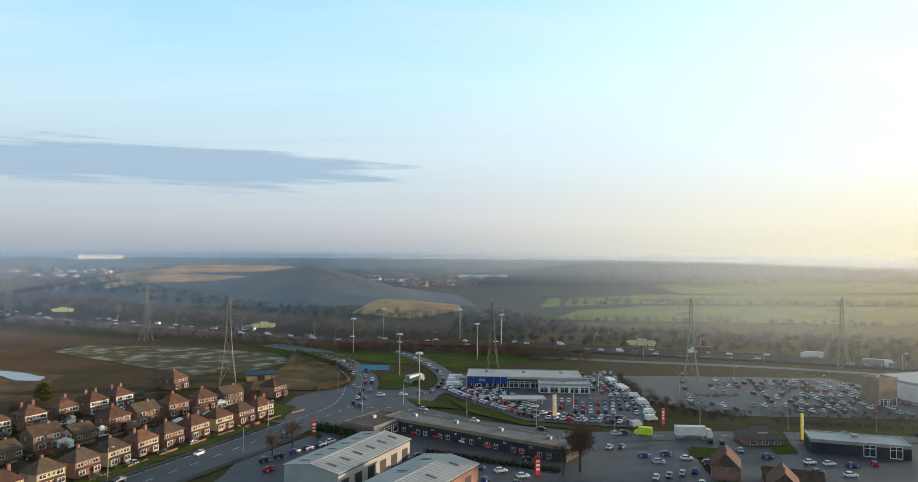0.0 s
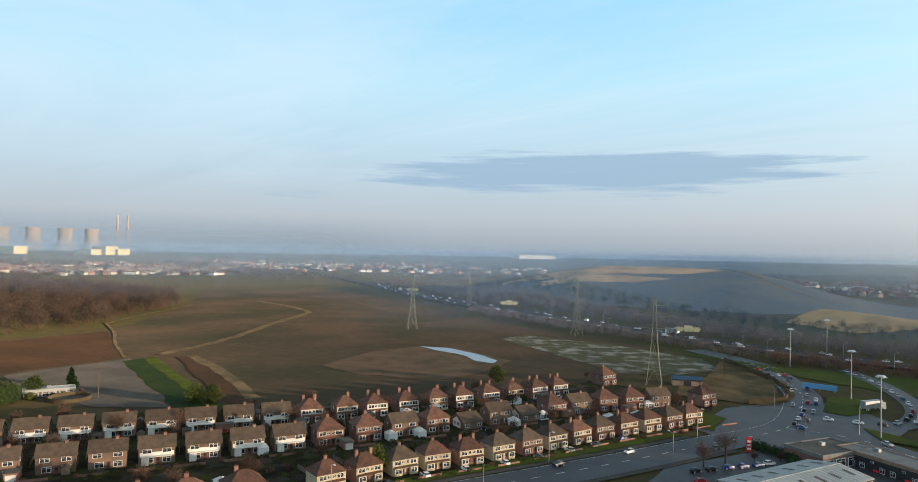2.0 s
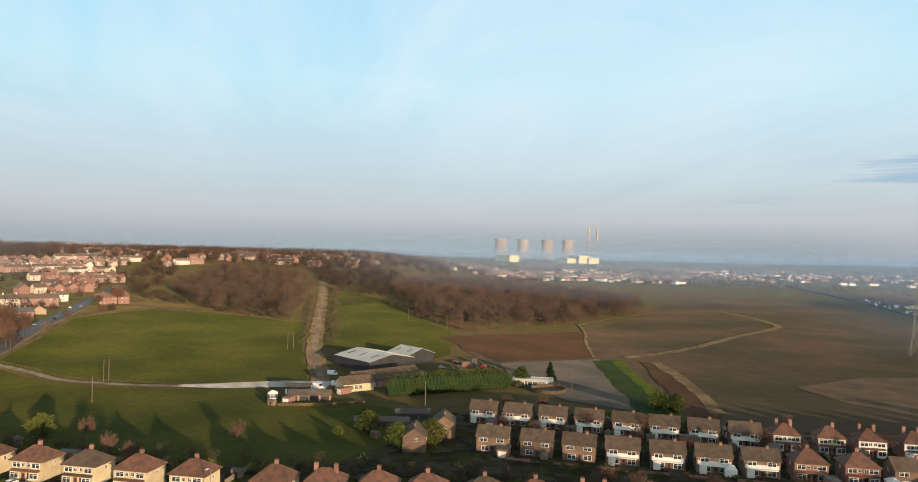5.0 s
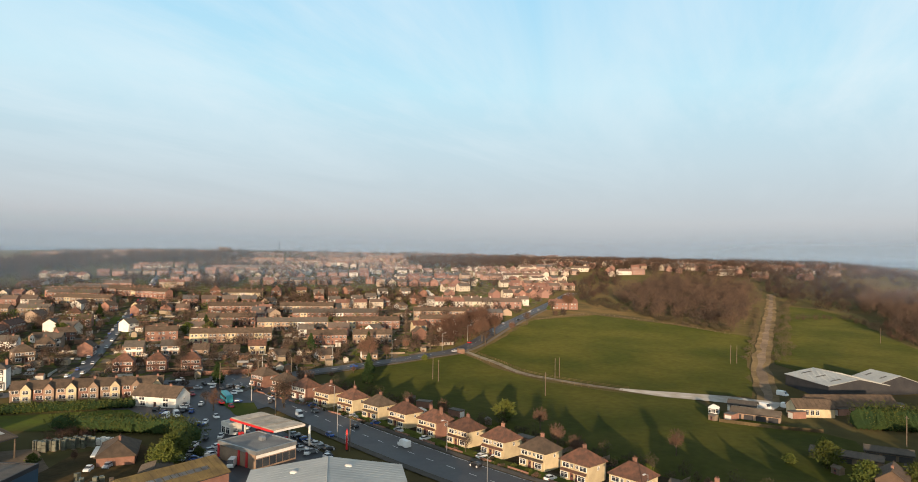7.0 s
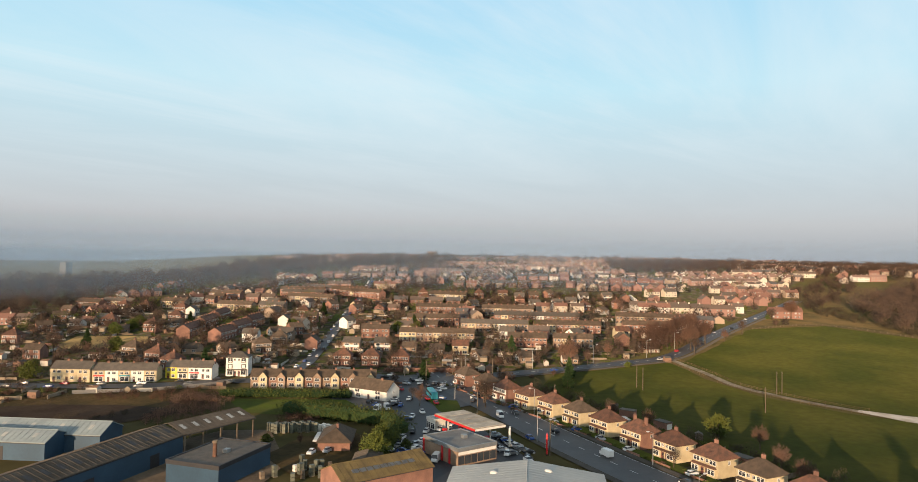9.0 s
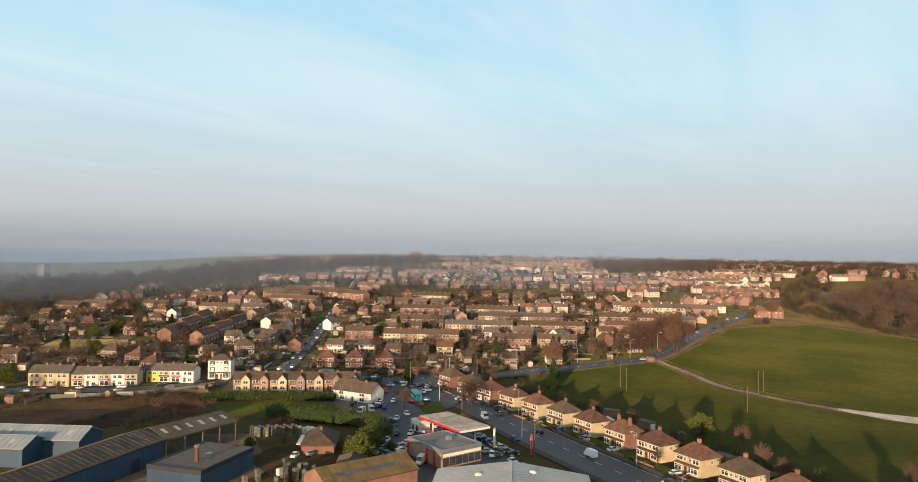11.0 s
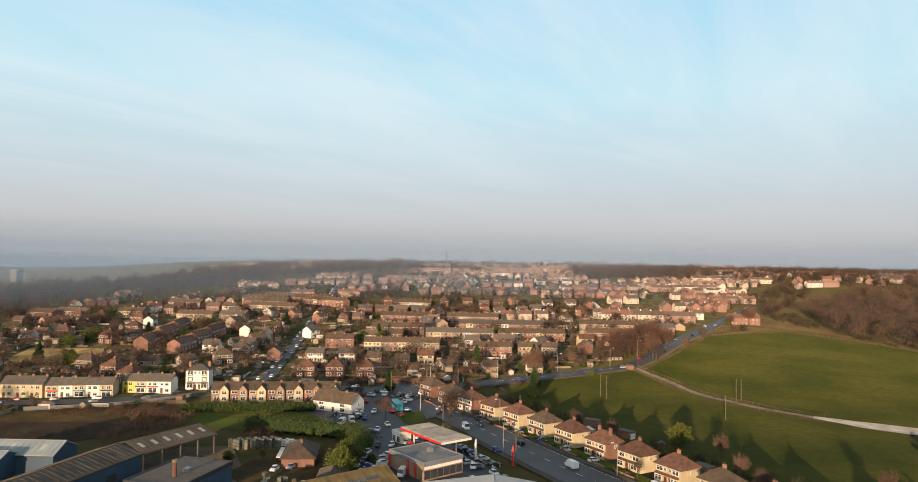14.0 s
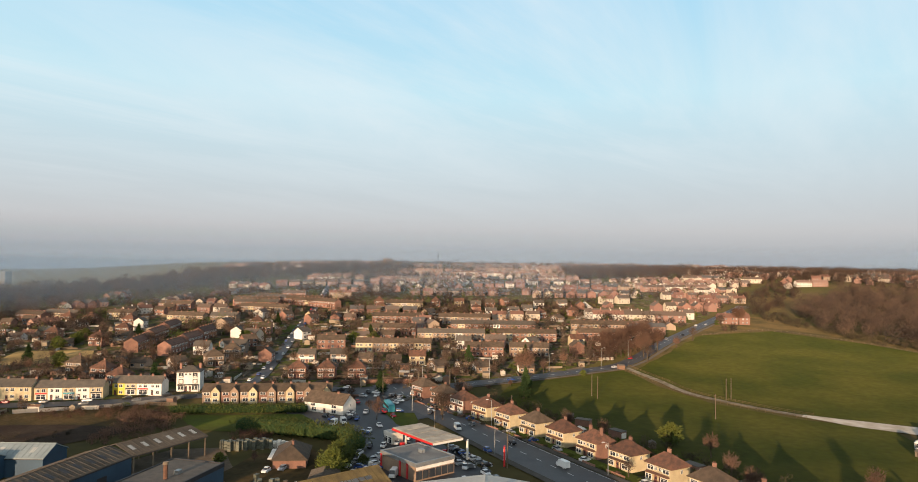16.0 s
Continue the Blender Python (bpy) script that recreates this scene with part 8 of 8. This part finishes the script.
TOWN_WOODS = [[(-900, -400), (-1010, -300), (-985, -130), (-1100, -60), (-1420, -120), (-1560, -420), (-1360, -640), (-1160, -560)], [(-700, -640), (-790, -560), (-830, -600), (-740, -700)],
              [(-560, -480), (-520, -470), (-480, -420), (-500, -400), (-560, -440)], [(-180, -520), (-330, -640), (-420, -760), (-330, -780), (-160, -640)]]
AWAY, ACROSS = Vector((-0.79, -0.61)), Vector((-0.61, 0.79))


def in_town(x, y, clear):
    af, far = math.degrees(math.atan2(-x, y)) % 360, math.hypot(x, y)
    if not (96 if far > 930 else 101.5) < af < 168 or near_line(x, y, HILL_ROAD, clear + 4) or near_line(x, y, UP_ROAD, clear + 2):
        return False
    if af > 143 and far > 900:
        return False
    return not (any(inside(x, y, q) for q in WOODS) or any(inside(x, y, q) for q in TOWN_WOODS) or inside(x, y, ALLOTMENTS))


garden_rows, far_spots, depth_in = [], [], 420.0
while depth_in < 1800:        # streets that follow the slope, with gardens between the rows
    u = -1500.0
    while u < 1500:
        here = AWAY * depth_in + ACROSS * u
        spread = math.degrees(math.atan2(-here.x, here.y)) % 360
        kind = rng.choices(("terrace", "pairs", "gables", "gap"), (0.24, 0.36, 0.26, 0.14) if depth_in < 600 else (0.10, 0.26, 0.26, 0.38) if spread > 122 else (0.08, 0.34, 0.46, 0.12))[0]
        run = rng.uniform(50, 130)
        tilt = rng.choice((0, 0, 5, -7, 12, -14)) + (rng.choice((0, 35, -35, 80)) if rng.random() < 0.16 else 0)
        if spread > 139:
            tilt += rng.choice((58, 70, 84, 0))
        turn, push = tw + tilt, rng.uniform(-6, 6)
        w = {"terrace": rng.uniform(19, 28), "pairs": rng.uniform(9, 12.5), "gables": rng.uniform(7.5, 9.5)}.get(kind, 10)
        gap = w + {"terrace": 0.4}.get(kind, rng.uniform(2.5, 5.5))
        eave = {"terrace": 5.3, "gables": rng.choice((2.7, 4.9))}.get(kind, 5.0)
        d, pitch = rng.uniform(7, 8.2), rng.uniform(2.2, 2.9)
        for i in range(max(1, int(run / gap))):
            q = AWAY * (depth_in + push + 26 * noise.noise((u * 0.004, depth_in * 0.01, 3))) + ACROSS * u + Vector((math.cos(radians(turn)), math.sin(radians(turn)))) * (gap * i)
            px, py = q.x + rng.uniform(-0.7, 0.7), q.y + rng.uniform(-0.7, 0.7)
            if kind != "gap" and in_town(px, py, 8) and free(px, py, min(w, 13) / 2 + 1.0):
                take(px, py, min(w, 13) / 2)
                place = (px, py, turn + (90 if kind == "gables" and rng.random() < 0.6 else 0) + rng.uniform(-2, 2), w, d, eave, eave + pitch)
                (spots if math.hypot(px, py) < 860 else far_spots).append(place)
            garden_rows.append((px, py))
        u += run + rng.uniform(8, 22)
    depth_in += rng.uniform(31, 39)
far_houses("town_houses", "pinkish houses crowding the top of the hill, paled to look hazy", far_spots, HAZED_HILL_WALLS, HAZED_HILL_ROOFS)
far_houses("town_houses", "crowded brick and cream houses climbing the hill", spots)
spots = []
for _ in range(700):          # estates beyond the woods and fields
    a, far = rng.choice(((58, 84, 1500, 2700), (84, 106, 950, 1900), (82, 104, 1000, 1700), (80, 106, 1300, 2400), (2, 14, 1300, 1900), (40, 60, 2400, 3200))), 0
    az, far = radians(rng.uniform(a[0], a[1])), rng.uniform(a[2], a[3])
    spots.append((-far * math.sin(az), far * math.cos(az), tw + rng.choice((0, 10, -20, 60)), rng.uniform(9, 26), 8, rng.choice((5, 5.4, 5.2)), 8))
far_houses("estate_houses", "hazy housing estates in the distance", spots)

PALE_WALLS = mixed("pale_estate_walls", [(0.72, 0.68, 0.60), (0.62, 0.55, 0.44), (0.30, 0.17, 0.12), (0.74, 0.72, 0.68), (0.42, 0.24, 0.16), (0.66, 0.58, 0.46)])
spots = []
for _ in range(460):          # the dense pale estate in the plain
    a = rng.choice(((57, 74, 1560, 2350), (57, 73, 1560, 2000), (57, 73, 1560, 2000), (74, 102, 1900, 2700), (30, 58, 1900, 2800)))
    az, far = radians(rng.uniform(a[0], a[1])), rng.uniform(a[2], a[3])
    spots.append((-far * math.sin(az), far * math.cos(az), facing(0.96, 0.27) + rng.choice((0, 0, 12, -25, 80)), rng.uniform(10, 30), 8, rng.choice((5, 5.4, 5.2)), 7.6))
far_houses("estate_houses", "pale hazy housing estate on the plain", spots, PALE_WALLS)
mids, rads = [], []
for _ in range(170):          # hedgerows and tree belts on the plain
    az, far, turn = radians(rng.uniform(-40, 108)), rng.uniform(1500, 4200), rng.uniform(-0.35, 0.35)
    x, y = -far * math.sin(az), far * math.cos(az)
    for k in range(rng.randint(5, 14)):
        px, py = x + math.cos(az + turn) * k * 22, y + math.sin(az + turn) * k * 22 + rng.uniform(-8, 8)
        mids.append((px, py, land(px, py) + 4))
        rads.append((15, 15, rng.uniform(4, 8)))
v, f = spray(mids, rads, 46, 4.5, 1.8, 43, 0.3, 0.4)
tagged(new("far_tree_belts", blade_mesh("far_tree_belts", v, f, "twig")), "dark hedgerows and tree belts on the hazy plain", "trees", kind="stuff")

mids, rads = [], []
for x, y in garden_rows:      # garden trees behind each row of the far town
    leafy_end = math.degrees(math.atan2(-x, y)) % 360 > (139 if math.hypot(x, y) < 600 else 122)
    for _ in range(rng.choice((3, 4, 5)) if leafy_end else rng.choice((2, 3, 4)) if math.hypot(x, y) > 860 else rng.choice((1, 2, 3, 3))):
        px, py = x + AWAY.x * rng.uniform(6, 22) + rng.uniform(-7, 7), y + AWAY.y * rng.uniform(6, 22) + rng.uniform(-7, 7)
        if not in_town(px, py, 3) or not free(px, py, 0.5):
            continue
        h = rng.uniform(3.8, 8.6) * (1.6 if rng.random() < (0.4 if leafy_end else 0.2) else 1.0)
        mids.append((px, py, land(px, py) + h * 0.5))
        rads.append((h * 0.42, h * 0.42, h * 0.5))
order = list(range(len(mids)))
rng.shuffle(order)
mids, rads = [mids[i] for i in order], [rads[i] for i in order]
half = len(mids) * 3 // 4
v, f = spray(mids[:half], rads[:half], 130, 1.3, 0.44, 41, 0.6, 0.5)
tagged(new("town_trees", blade_mesh("town_trees", v, f, "twig")), "bare brown garden trees among the houses", "trees", kind="stuff")
v, f = spray(mids[half:], [(a, b, c * 0.8) for a, b, c in rads[half:]], 110, 0.9, 0.5, 42, 0.3, 0.4)
tagged(new("town_bushes", blade_mesh("town_bushes", v, f, "leaf")), "green garden bushes among the houses", "bushes", kind="stuff")

for k, q in enumerate(TOWN_WOODS):
    wood("town_wood", "leafless brown trees standing among the houses", q, 15, 15 if k == 2 else 12, "twig", 170, 60 + k, 0.6, 0.46)
wood("allotment_trees", "bare trees and bushes on the allotments", ALLOTMENTS, 9, 6, "twig", 120, 66, 0.3, 0.55)
wood("allotment_trees", "green bushes and hedges on the allotments", ALLOTMENTS, 13, 3.4, "leaf", 120, 67, 0.4, 0.7)
sheet("allotment_ground", ALLOTMENTS, "tan", 0.2, "rough grass and dug beds of the allotments", 14, "field")
sheet("town_green", [(-478, -268), (-488, -258), (-560, -318), (-552, -328)], "verge", 0.4, "strip of bright mown lawn between gardens", 8, "grass")
for k in range(9):            # greenhouses in a line
    gh = thing("greenhouse", "long pale glazed greenhouse on the allotments", "greenhouse", "allotment greenhouses", -606 + 9 * k, -258 + 5.5 * k, facing(0.6, -0.9))
    part("body", gable_wall(7, 3, 1.8, 2.7, -1), "white", gh)
    part("roof", gable_roof(7, 3, 1.8, 2.7, 0.1, 0.06), "white", gh)

mids, rads = [], []
while len(mids) < 620:        # shrubs and clutter of growth in the near gardens
    a, far = radians(rng.uniform(109, 160)), rng.uniform(292, 520)
    x, y = -far * math.sin(a), far * math.cos(a)
    if any(near_line(x, y, q, 7) for q in (HILL_ROAD, UP_ROAD, SHOP_ROAD, MAIN)) or not free(x, y, 0.6) or any(inside(x, y, q) for q in WOODS):
        continue
    h = rng.uniform(0.8, 2.6)
    mids.append((x, y, land(x, y) + h * 0.45))
    rads.append((h * rng.uniform(0.5, 1.0), h * rng.uniform(0.5, 1.0), h * 0.5))
for k, (leaf, text) in enumerate((("leaf", "green garden shrubs"), ("redtwig", "reddish brown garden shrubs"), ("scrub", "brown garden scrub"))):
    v, f = spray(mids[k::3], rads[k::3], 130, 0.55, 0.22, 44 + k, 0.3, 0.4)
    tagged(new("garden_shrubs", blade_mesh("garden_shrubs", v, f, leaf)), text + " between the houses", "shrubs", kind="stuff")

mids, rads = [], []
while len(mids) < 560:        # taller bare trees and bushes between the near houses
    a, far = radians(rng.uniform(109, 160)), rng.uniform(300, 620)
    x, y = -far * math.sin(a), far * math.cos(a)
    if any(near_line(x, y, q, 8) for q in (HILL_ROAD, UP_ROAD, SHOP_ROAD, MAIN)) or not free(x, y, 1.5) or any(inside(x, y, q) for q in WOODS):
        continue
    h = rng.uniform(3.5, 9.5)
    mids.append((x, y, land(x, y) + h * 0.55))
    rads.append((h * 0.36, h * 0.36, h * 0.45))
v, f = spray(mids, rads, 200, 1.0, 0.24, 48, 0.6, 0.5)
tagged(new("yard_trees", blade_mesh("yard_trees", v, f, "twig")), "bare brown trees in the yards of the town", "trees", kind="stuff")
verts, faces = [], []
huts, hut_faces, hut_slots = [], [], []
BOX = ((3, 2, 1, 0), (4, 5, 6, 7), (0, 1, 5, 4), (1, 2, 6, 5), (2, 3, 7, 6), (3, 0, 4, 7))
walls_left, huts_left = 420, 230
while walls_left or huts_left:
    a, far = radians(rng.uniform(109, 160)), rng.uniform(296, 600)
    x, y = -far * math.sin(a), far * math.cos(a)
    if any(near_line(x, y, q, 7) for q in (HILL_ROAD, UP_ROAD, SHOP_ROAD, MAIN)) or not free(x, y, 1.0) or any(inside(x, y, q) for q in WOODS):
        continue
    m = at(x, y, tw + rng.choice((0, 90, 90, 4, -6)))
    if walls_left:
        walls_left -= 1
        w, d, h = rng.uniform(2.5, 6.5), 0.12, rng.uniform(0.9, 1.7)
        k = len(verts)
        verts += [tuple(m @ Vector(p)) for p in ((-w, -d, -0.6), (w, -d, -0.6), (w, d, -0.6), (-w, d, -0.6), (-w, -d, h), (w, -d, h), (w, d, h), (-w, d, h))]
        faces += [tuple(k + i for i in q) for q in BOX]
    else:
        huts_left -= 1
        w, d, h = rng.uniform(1.2, 2.6), rng.uniform(1.0, 1.8), rng.uniform(1.9, 2.5)
        k = len(huts)
        huts += [tuple(m @ Vector(p)) for p in ((-w, -d, -0.6), (w, -d, -0.6), (w, d, -0.6), (-w, d, -0.6), (-w, -d, h), (w, -d, h), (w, d, h), (-w, d, h), (-w, 0, h + 0.7), (w, 0, h + 0.7))]
        hut_faces += [tuple(k + i for i in q) for q in ((0, 1, 5, 4), (2, 3, 7, 6), (1, 2, 6, 9, 5), (3, 0, 4, 8, 7), (4, 5, 9, 8), (6, 7, 8, 9))]
        hut_slots += [0, 0, 0, 0, 1, 1]
tagged(new("yard_walls", raw("yard_walls", verts, faces, mixed("yard_wall_tones", [(0.20, 0.11, 0.08), (0.26, 0.20, 0.14), (0.16, 0.12, 0.08), (0.42, 0.39, 0.34), (0.12, 0.09, 0.06)]))), "low brick walls and board fences between the yards", "walls", kind="stuff")
me = raw("outbuildings", huts, hut_faces, mixed("outbuilding_walls", [(0.22, 0.13, 0.09), (0.48, 0.44, 0.38), (0.20, 0.15, 0.10), (0.30, 0.24, 0.17)]), mixed("outbuilding_roofs", [(0.09, 0.08, 0.07), (0.16, 0.09, 0.06), (0.34, 0.33, 0.31), (0.12, 0.10, 0.08)]))
me.polygons.foreach_set("material_index", hut_slots)
tagged(new("outbuildings", me), "small sheds and garages behind the town houses", "sheds", kind="stuff")
for leaf, text, share in (("leaf", "green garden bushes and hedges round the houses", 0.5), ("redtwig", "reddish brown garden bushes round the houses", 0.3), ("scrub", "brown garden growth round the houses", 0.2)):
    mids, rads = [], []
    for row, lo, hi, front in ((ROW, 8, 19, 1), (FAR_ROW, 7, 15, 1), (MID_ROW, 7, 13, 1)):
        for p, t in along(row, 1.15 / share, 1):
            side = rng.uniform(lo, hi) if rng.random() < 0.62 else -rng.uniform(6.5, 9.5)
            q = p + Vector((-t.y, t.x, 0)) * side + t * rng.uniform(-1, 1)
            h = rng.uniform(0.7, 2.4) if side > 0 else rng.uniform(0.6, 1.4)
            mids.append((q.x, q.y, land(q.x, q.y) + h * 0.45))
            rads.append((h * rng.uniform(0.5, 1.0), h * rng.uniform(0.5, 1.0), h * 0.5))
    v, f = spray(mids, rads, 150, 0.45, 0.17, 52 + int(share * 10), 0.3, 0.4)
    tagged(new("garden_bushes", blade_mesh("garden_bushes", v, f, leaf)), text, "bushes", kind="stuff")

# landmarks
for az, far, r in ((72.0, 4250, 52), (70.1, 4250, 52), (68.1, 4250, 52), (66.4, 4350, 52)):
    x, y = -far * math.sin(radians(az)), far * math.cos(radians(az))
    ct = thing("cooling_tower", "pale concrete cooling tower in haze", "cooling tower", "power station", x, y)
    bm = bmesh.new()
    loops = []
    for k in range(9):
        z = k / 8 * 120
        rr = r * (0.62 + 0.38 * abs(z / 120 - 0.72) ** 1.3 / 0.72 ** 1.3)
        loops.append([bm.verts.new((rr * math.cos(2 * math.pi * i / 24), rr * math.sin(2 * math.pi * i / 24), z)) for i in range(24)])
    for p, q in zip(loops, loops[1:]):
        for i in range(24):
            bm.faces.new((p[i], p[(i + 1) % 24], q[(i + 1) % 24], q[i]))
    part("shell", bm, "concrete", ct)
for az in (64.7, 64.0):
    x, y = -4300 * math.sin(radians(az)), 4300 * math.cos(radians(az))
    st = thing("chimney_stack", "tall slim power station stack", "chimney", "power station", x, y)
    bm = bmesh.new()
    add_bar(bm, (0, 0, 0), (0, 0, 205), 8, 5, 12)
    part("shaft", bm, "concrete", st)
for az, w, h in ((71.4, 150, 34), (66.5, 130, 24), (65.5, 120, 40), (64.6, 100, 28)):
    x, y = -3700 * math.sin(radians(az)), 3700 * math.cos(radians(az))
    flat_block("power_house", "large cream power station building", "power station", w, 60, h, "gantrypaint", "metalroof", x, y, az - 60, None, 0, "power station")
flat_block("distant_warehouse", "very long white warehouse on the horizon", "warehouse", 255, 80, 21, "white", "metalroof", -2247, 3666, 60, None, 0)
flat_block("tower_block", "pale block of flats in the valley", "flats", 26, 20, 34, "pave", "slate", -836, -2088, 30, None, 6)
flat_block("distant_warehouse", "white sheds beyond the river", "warehouse", 120, 40, 12, "white", "metalroof", -40, 1700, 10, None, 0)
wt = thing("water_tower", "brown concrete water tower above the town", "water tower", "", -1085, -915)
bm = bmesh.new()
add_bar(bm, (0, 0, -2), (0, 0, 10), 4.0, 4.0, 12)
part("stem", bm, "brownbrick", wt)
bm = bmesh.new()
add_bar(bm, (0, 0, 10), (0, 0, 20), 9.5, 10.5, 16)
part("tank", bm, "brownbrick", wt)
sm_ob = thing("radio_mast", "slim dark radio mast on the skyline", "mast", "", -1320, -960)
bm = bmesh.new()
for k in range(3):
    a = k * 2.1
    add_bar(bm, (2.0 * math.cos(a), 2.0 * math.sin(a), -2), (0.3 * math.cos(a), 0.3 * math.sin(a), 34), 0.35, 0.25)
for k in range(9):
    z, r = 3.4 * k, 2.0 - 0.17 * k
    for j in range(3):
        a, b = j * 2.1, (j + 1) * 2.1
        add_bar(bm, (r * math.cos(a), r * math.sin(a), z), (r * math.cos(b), r * math.sin(b), z + 3.2), 0.2)
part("lattice", bm, "dark", sm_ob)


# ---------- tinted veils that stand in for haze over the low ground, thickening with distance ---


def haze_veil_material(thick, foot, level, top, turned_back, let_through):
    """Veil standing in for haze: mostly clear, its tint scattering the light that falls on it, thin by the ground and
    fading out above.
    """
    m = bpy.data.materials.new("mist")
    m.use_nodes = True
    n, l = m.node_tree.nodes, m.node_tree.links
    n.clear()

    def fade(src, lo, hi, a, b):
        r = n.new("ShaderNodeMapRange")
        r.interpolation_type = "SMOOTHSTEP"
        for k, v in zip(("From Min", "From Max", "To Min", "To Max"), (lo, hi, a, b)):
            r.inputs[k].default_value = v
        l.new(src, r.inputs["Value"])
        return r.outputs[0]

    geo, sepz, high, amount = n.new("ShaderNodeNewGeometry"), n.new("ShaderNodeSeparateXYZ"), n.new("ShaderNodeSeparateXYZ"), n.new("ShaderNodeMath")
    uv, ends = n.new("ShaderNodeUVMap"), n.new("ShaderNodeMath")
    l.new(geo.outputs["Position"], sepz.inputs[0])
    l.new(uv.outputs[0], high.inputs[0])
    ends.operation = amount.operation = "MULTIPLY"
    # painted haze grows with height up the veil, in place of distance behind
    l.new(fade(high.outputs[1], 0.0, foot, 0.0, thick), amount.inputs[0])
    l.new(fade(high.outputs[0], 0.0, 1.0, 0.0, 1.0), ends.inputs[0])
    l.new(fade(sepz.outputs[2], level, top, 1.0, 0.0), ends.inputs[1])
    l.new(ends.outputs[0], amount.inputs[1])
    clear_air, droplets, thin, both = n.new("ShaderNodeBsdfTransparent"), n.new("ShaderNodeBsdfDiffuse"), n.new("ShaderNodeBsdfTranslucent"), n.new("ShaderNodeAddShader")
    droplets.inputs[0].default_value, thin.inputs[0].default_value = turned_back, let_through
    l.new(droplets.outputs[0], both.inputs[0])
    l.new(thin.outputs[0], both.inputs[1])
    mixer = n.new("ShaderNodeMixShader")
    l.new(amount.outputs[0], mixer.inputs[0])
    l.new(clear_air.outputs[0], mixer.inputs[1])
    l.new(both.outputs[0], mixer.inputs[2])
    l.new(mixer.outputs[0], n.new("ShaderNodeOutputMaterial").inputs[0])
    return m


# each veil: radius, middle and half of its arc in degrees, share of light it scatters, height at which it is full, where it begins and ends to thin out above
# tints paint the haze: blue away from the sun, golden glow towards it
BLUE_HAZE, SUNWARD_GLOW = ((0.34, 0.46, 0.74, 1), (0.46, 0.60, 0.74, 1)), ((0.20, 0.22, 0.22, 1), (0.62, 0.56, 0.40, 1))
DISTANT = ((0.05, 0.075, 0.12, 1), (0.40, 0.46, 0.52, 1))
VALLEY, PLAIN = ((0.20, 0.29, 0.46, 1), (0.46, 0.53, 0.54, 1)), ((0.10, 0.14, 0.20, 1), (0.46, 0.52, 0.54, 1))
for radius, middle, half, thick, foot, level, top, tint in ((235, -60, 62, 0.14, 44, 57, 70, PLAIN), (455, 8, 44, 0.11, 30, 57, 70, BLUE_HAZE), (470, -50, 46, 0.12, 34, 57, 70, SUNWARD_GLOW), (720, 50, 40, 0.13, 36, 57, 70, VALLEY), (640, 152, 52, 0.24, 24, 74, 100, PLAIN), (1250, 2, 84, 0.26, 40, 57, 72, VALLEY), (1300, 130, 70, 0.24, 24, 76, 100, PLAIN),
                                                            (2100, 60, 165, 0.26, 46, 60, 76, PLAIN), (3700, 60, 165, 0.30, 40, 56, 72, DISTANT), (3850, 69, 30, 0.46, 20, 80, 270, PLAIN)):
    vs, fs, steps = [], [], 72
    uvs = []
    for i in range(steps + 1):
        a = radians(middle + half * (2 * i / steps - 1))
        x, y = -radius * math.sin(a), radius * math.cos(a)
        vs += [(x, y, land(x, y) - 2), (x, y, top)]
        # UV carries the painted haze: fade at the arc's ends, height above ground
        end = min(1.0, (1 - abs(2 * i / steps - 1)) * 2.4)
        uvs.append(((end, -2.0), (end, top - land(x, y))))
    fs = [(2 * i, 2 * i + 1, 2 * i + 3, 2 * i + 2) for i in range(steps)]
    me = raw("mist", vs, fs, haze_veil_material(thick, foot, level, top, *tint))
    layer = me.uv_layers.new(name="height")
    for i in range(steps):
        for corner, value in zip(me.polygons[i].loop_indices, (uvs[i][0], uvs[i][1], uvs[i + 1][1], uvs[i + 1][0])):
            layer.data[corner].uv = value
    tagged(new("mist", me), "thin upright veil, tinted and faded to stand in for haze", "mist", kind="structure")
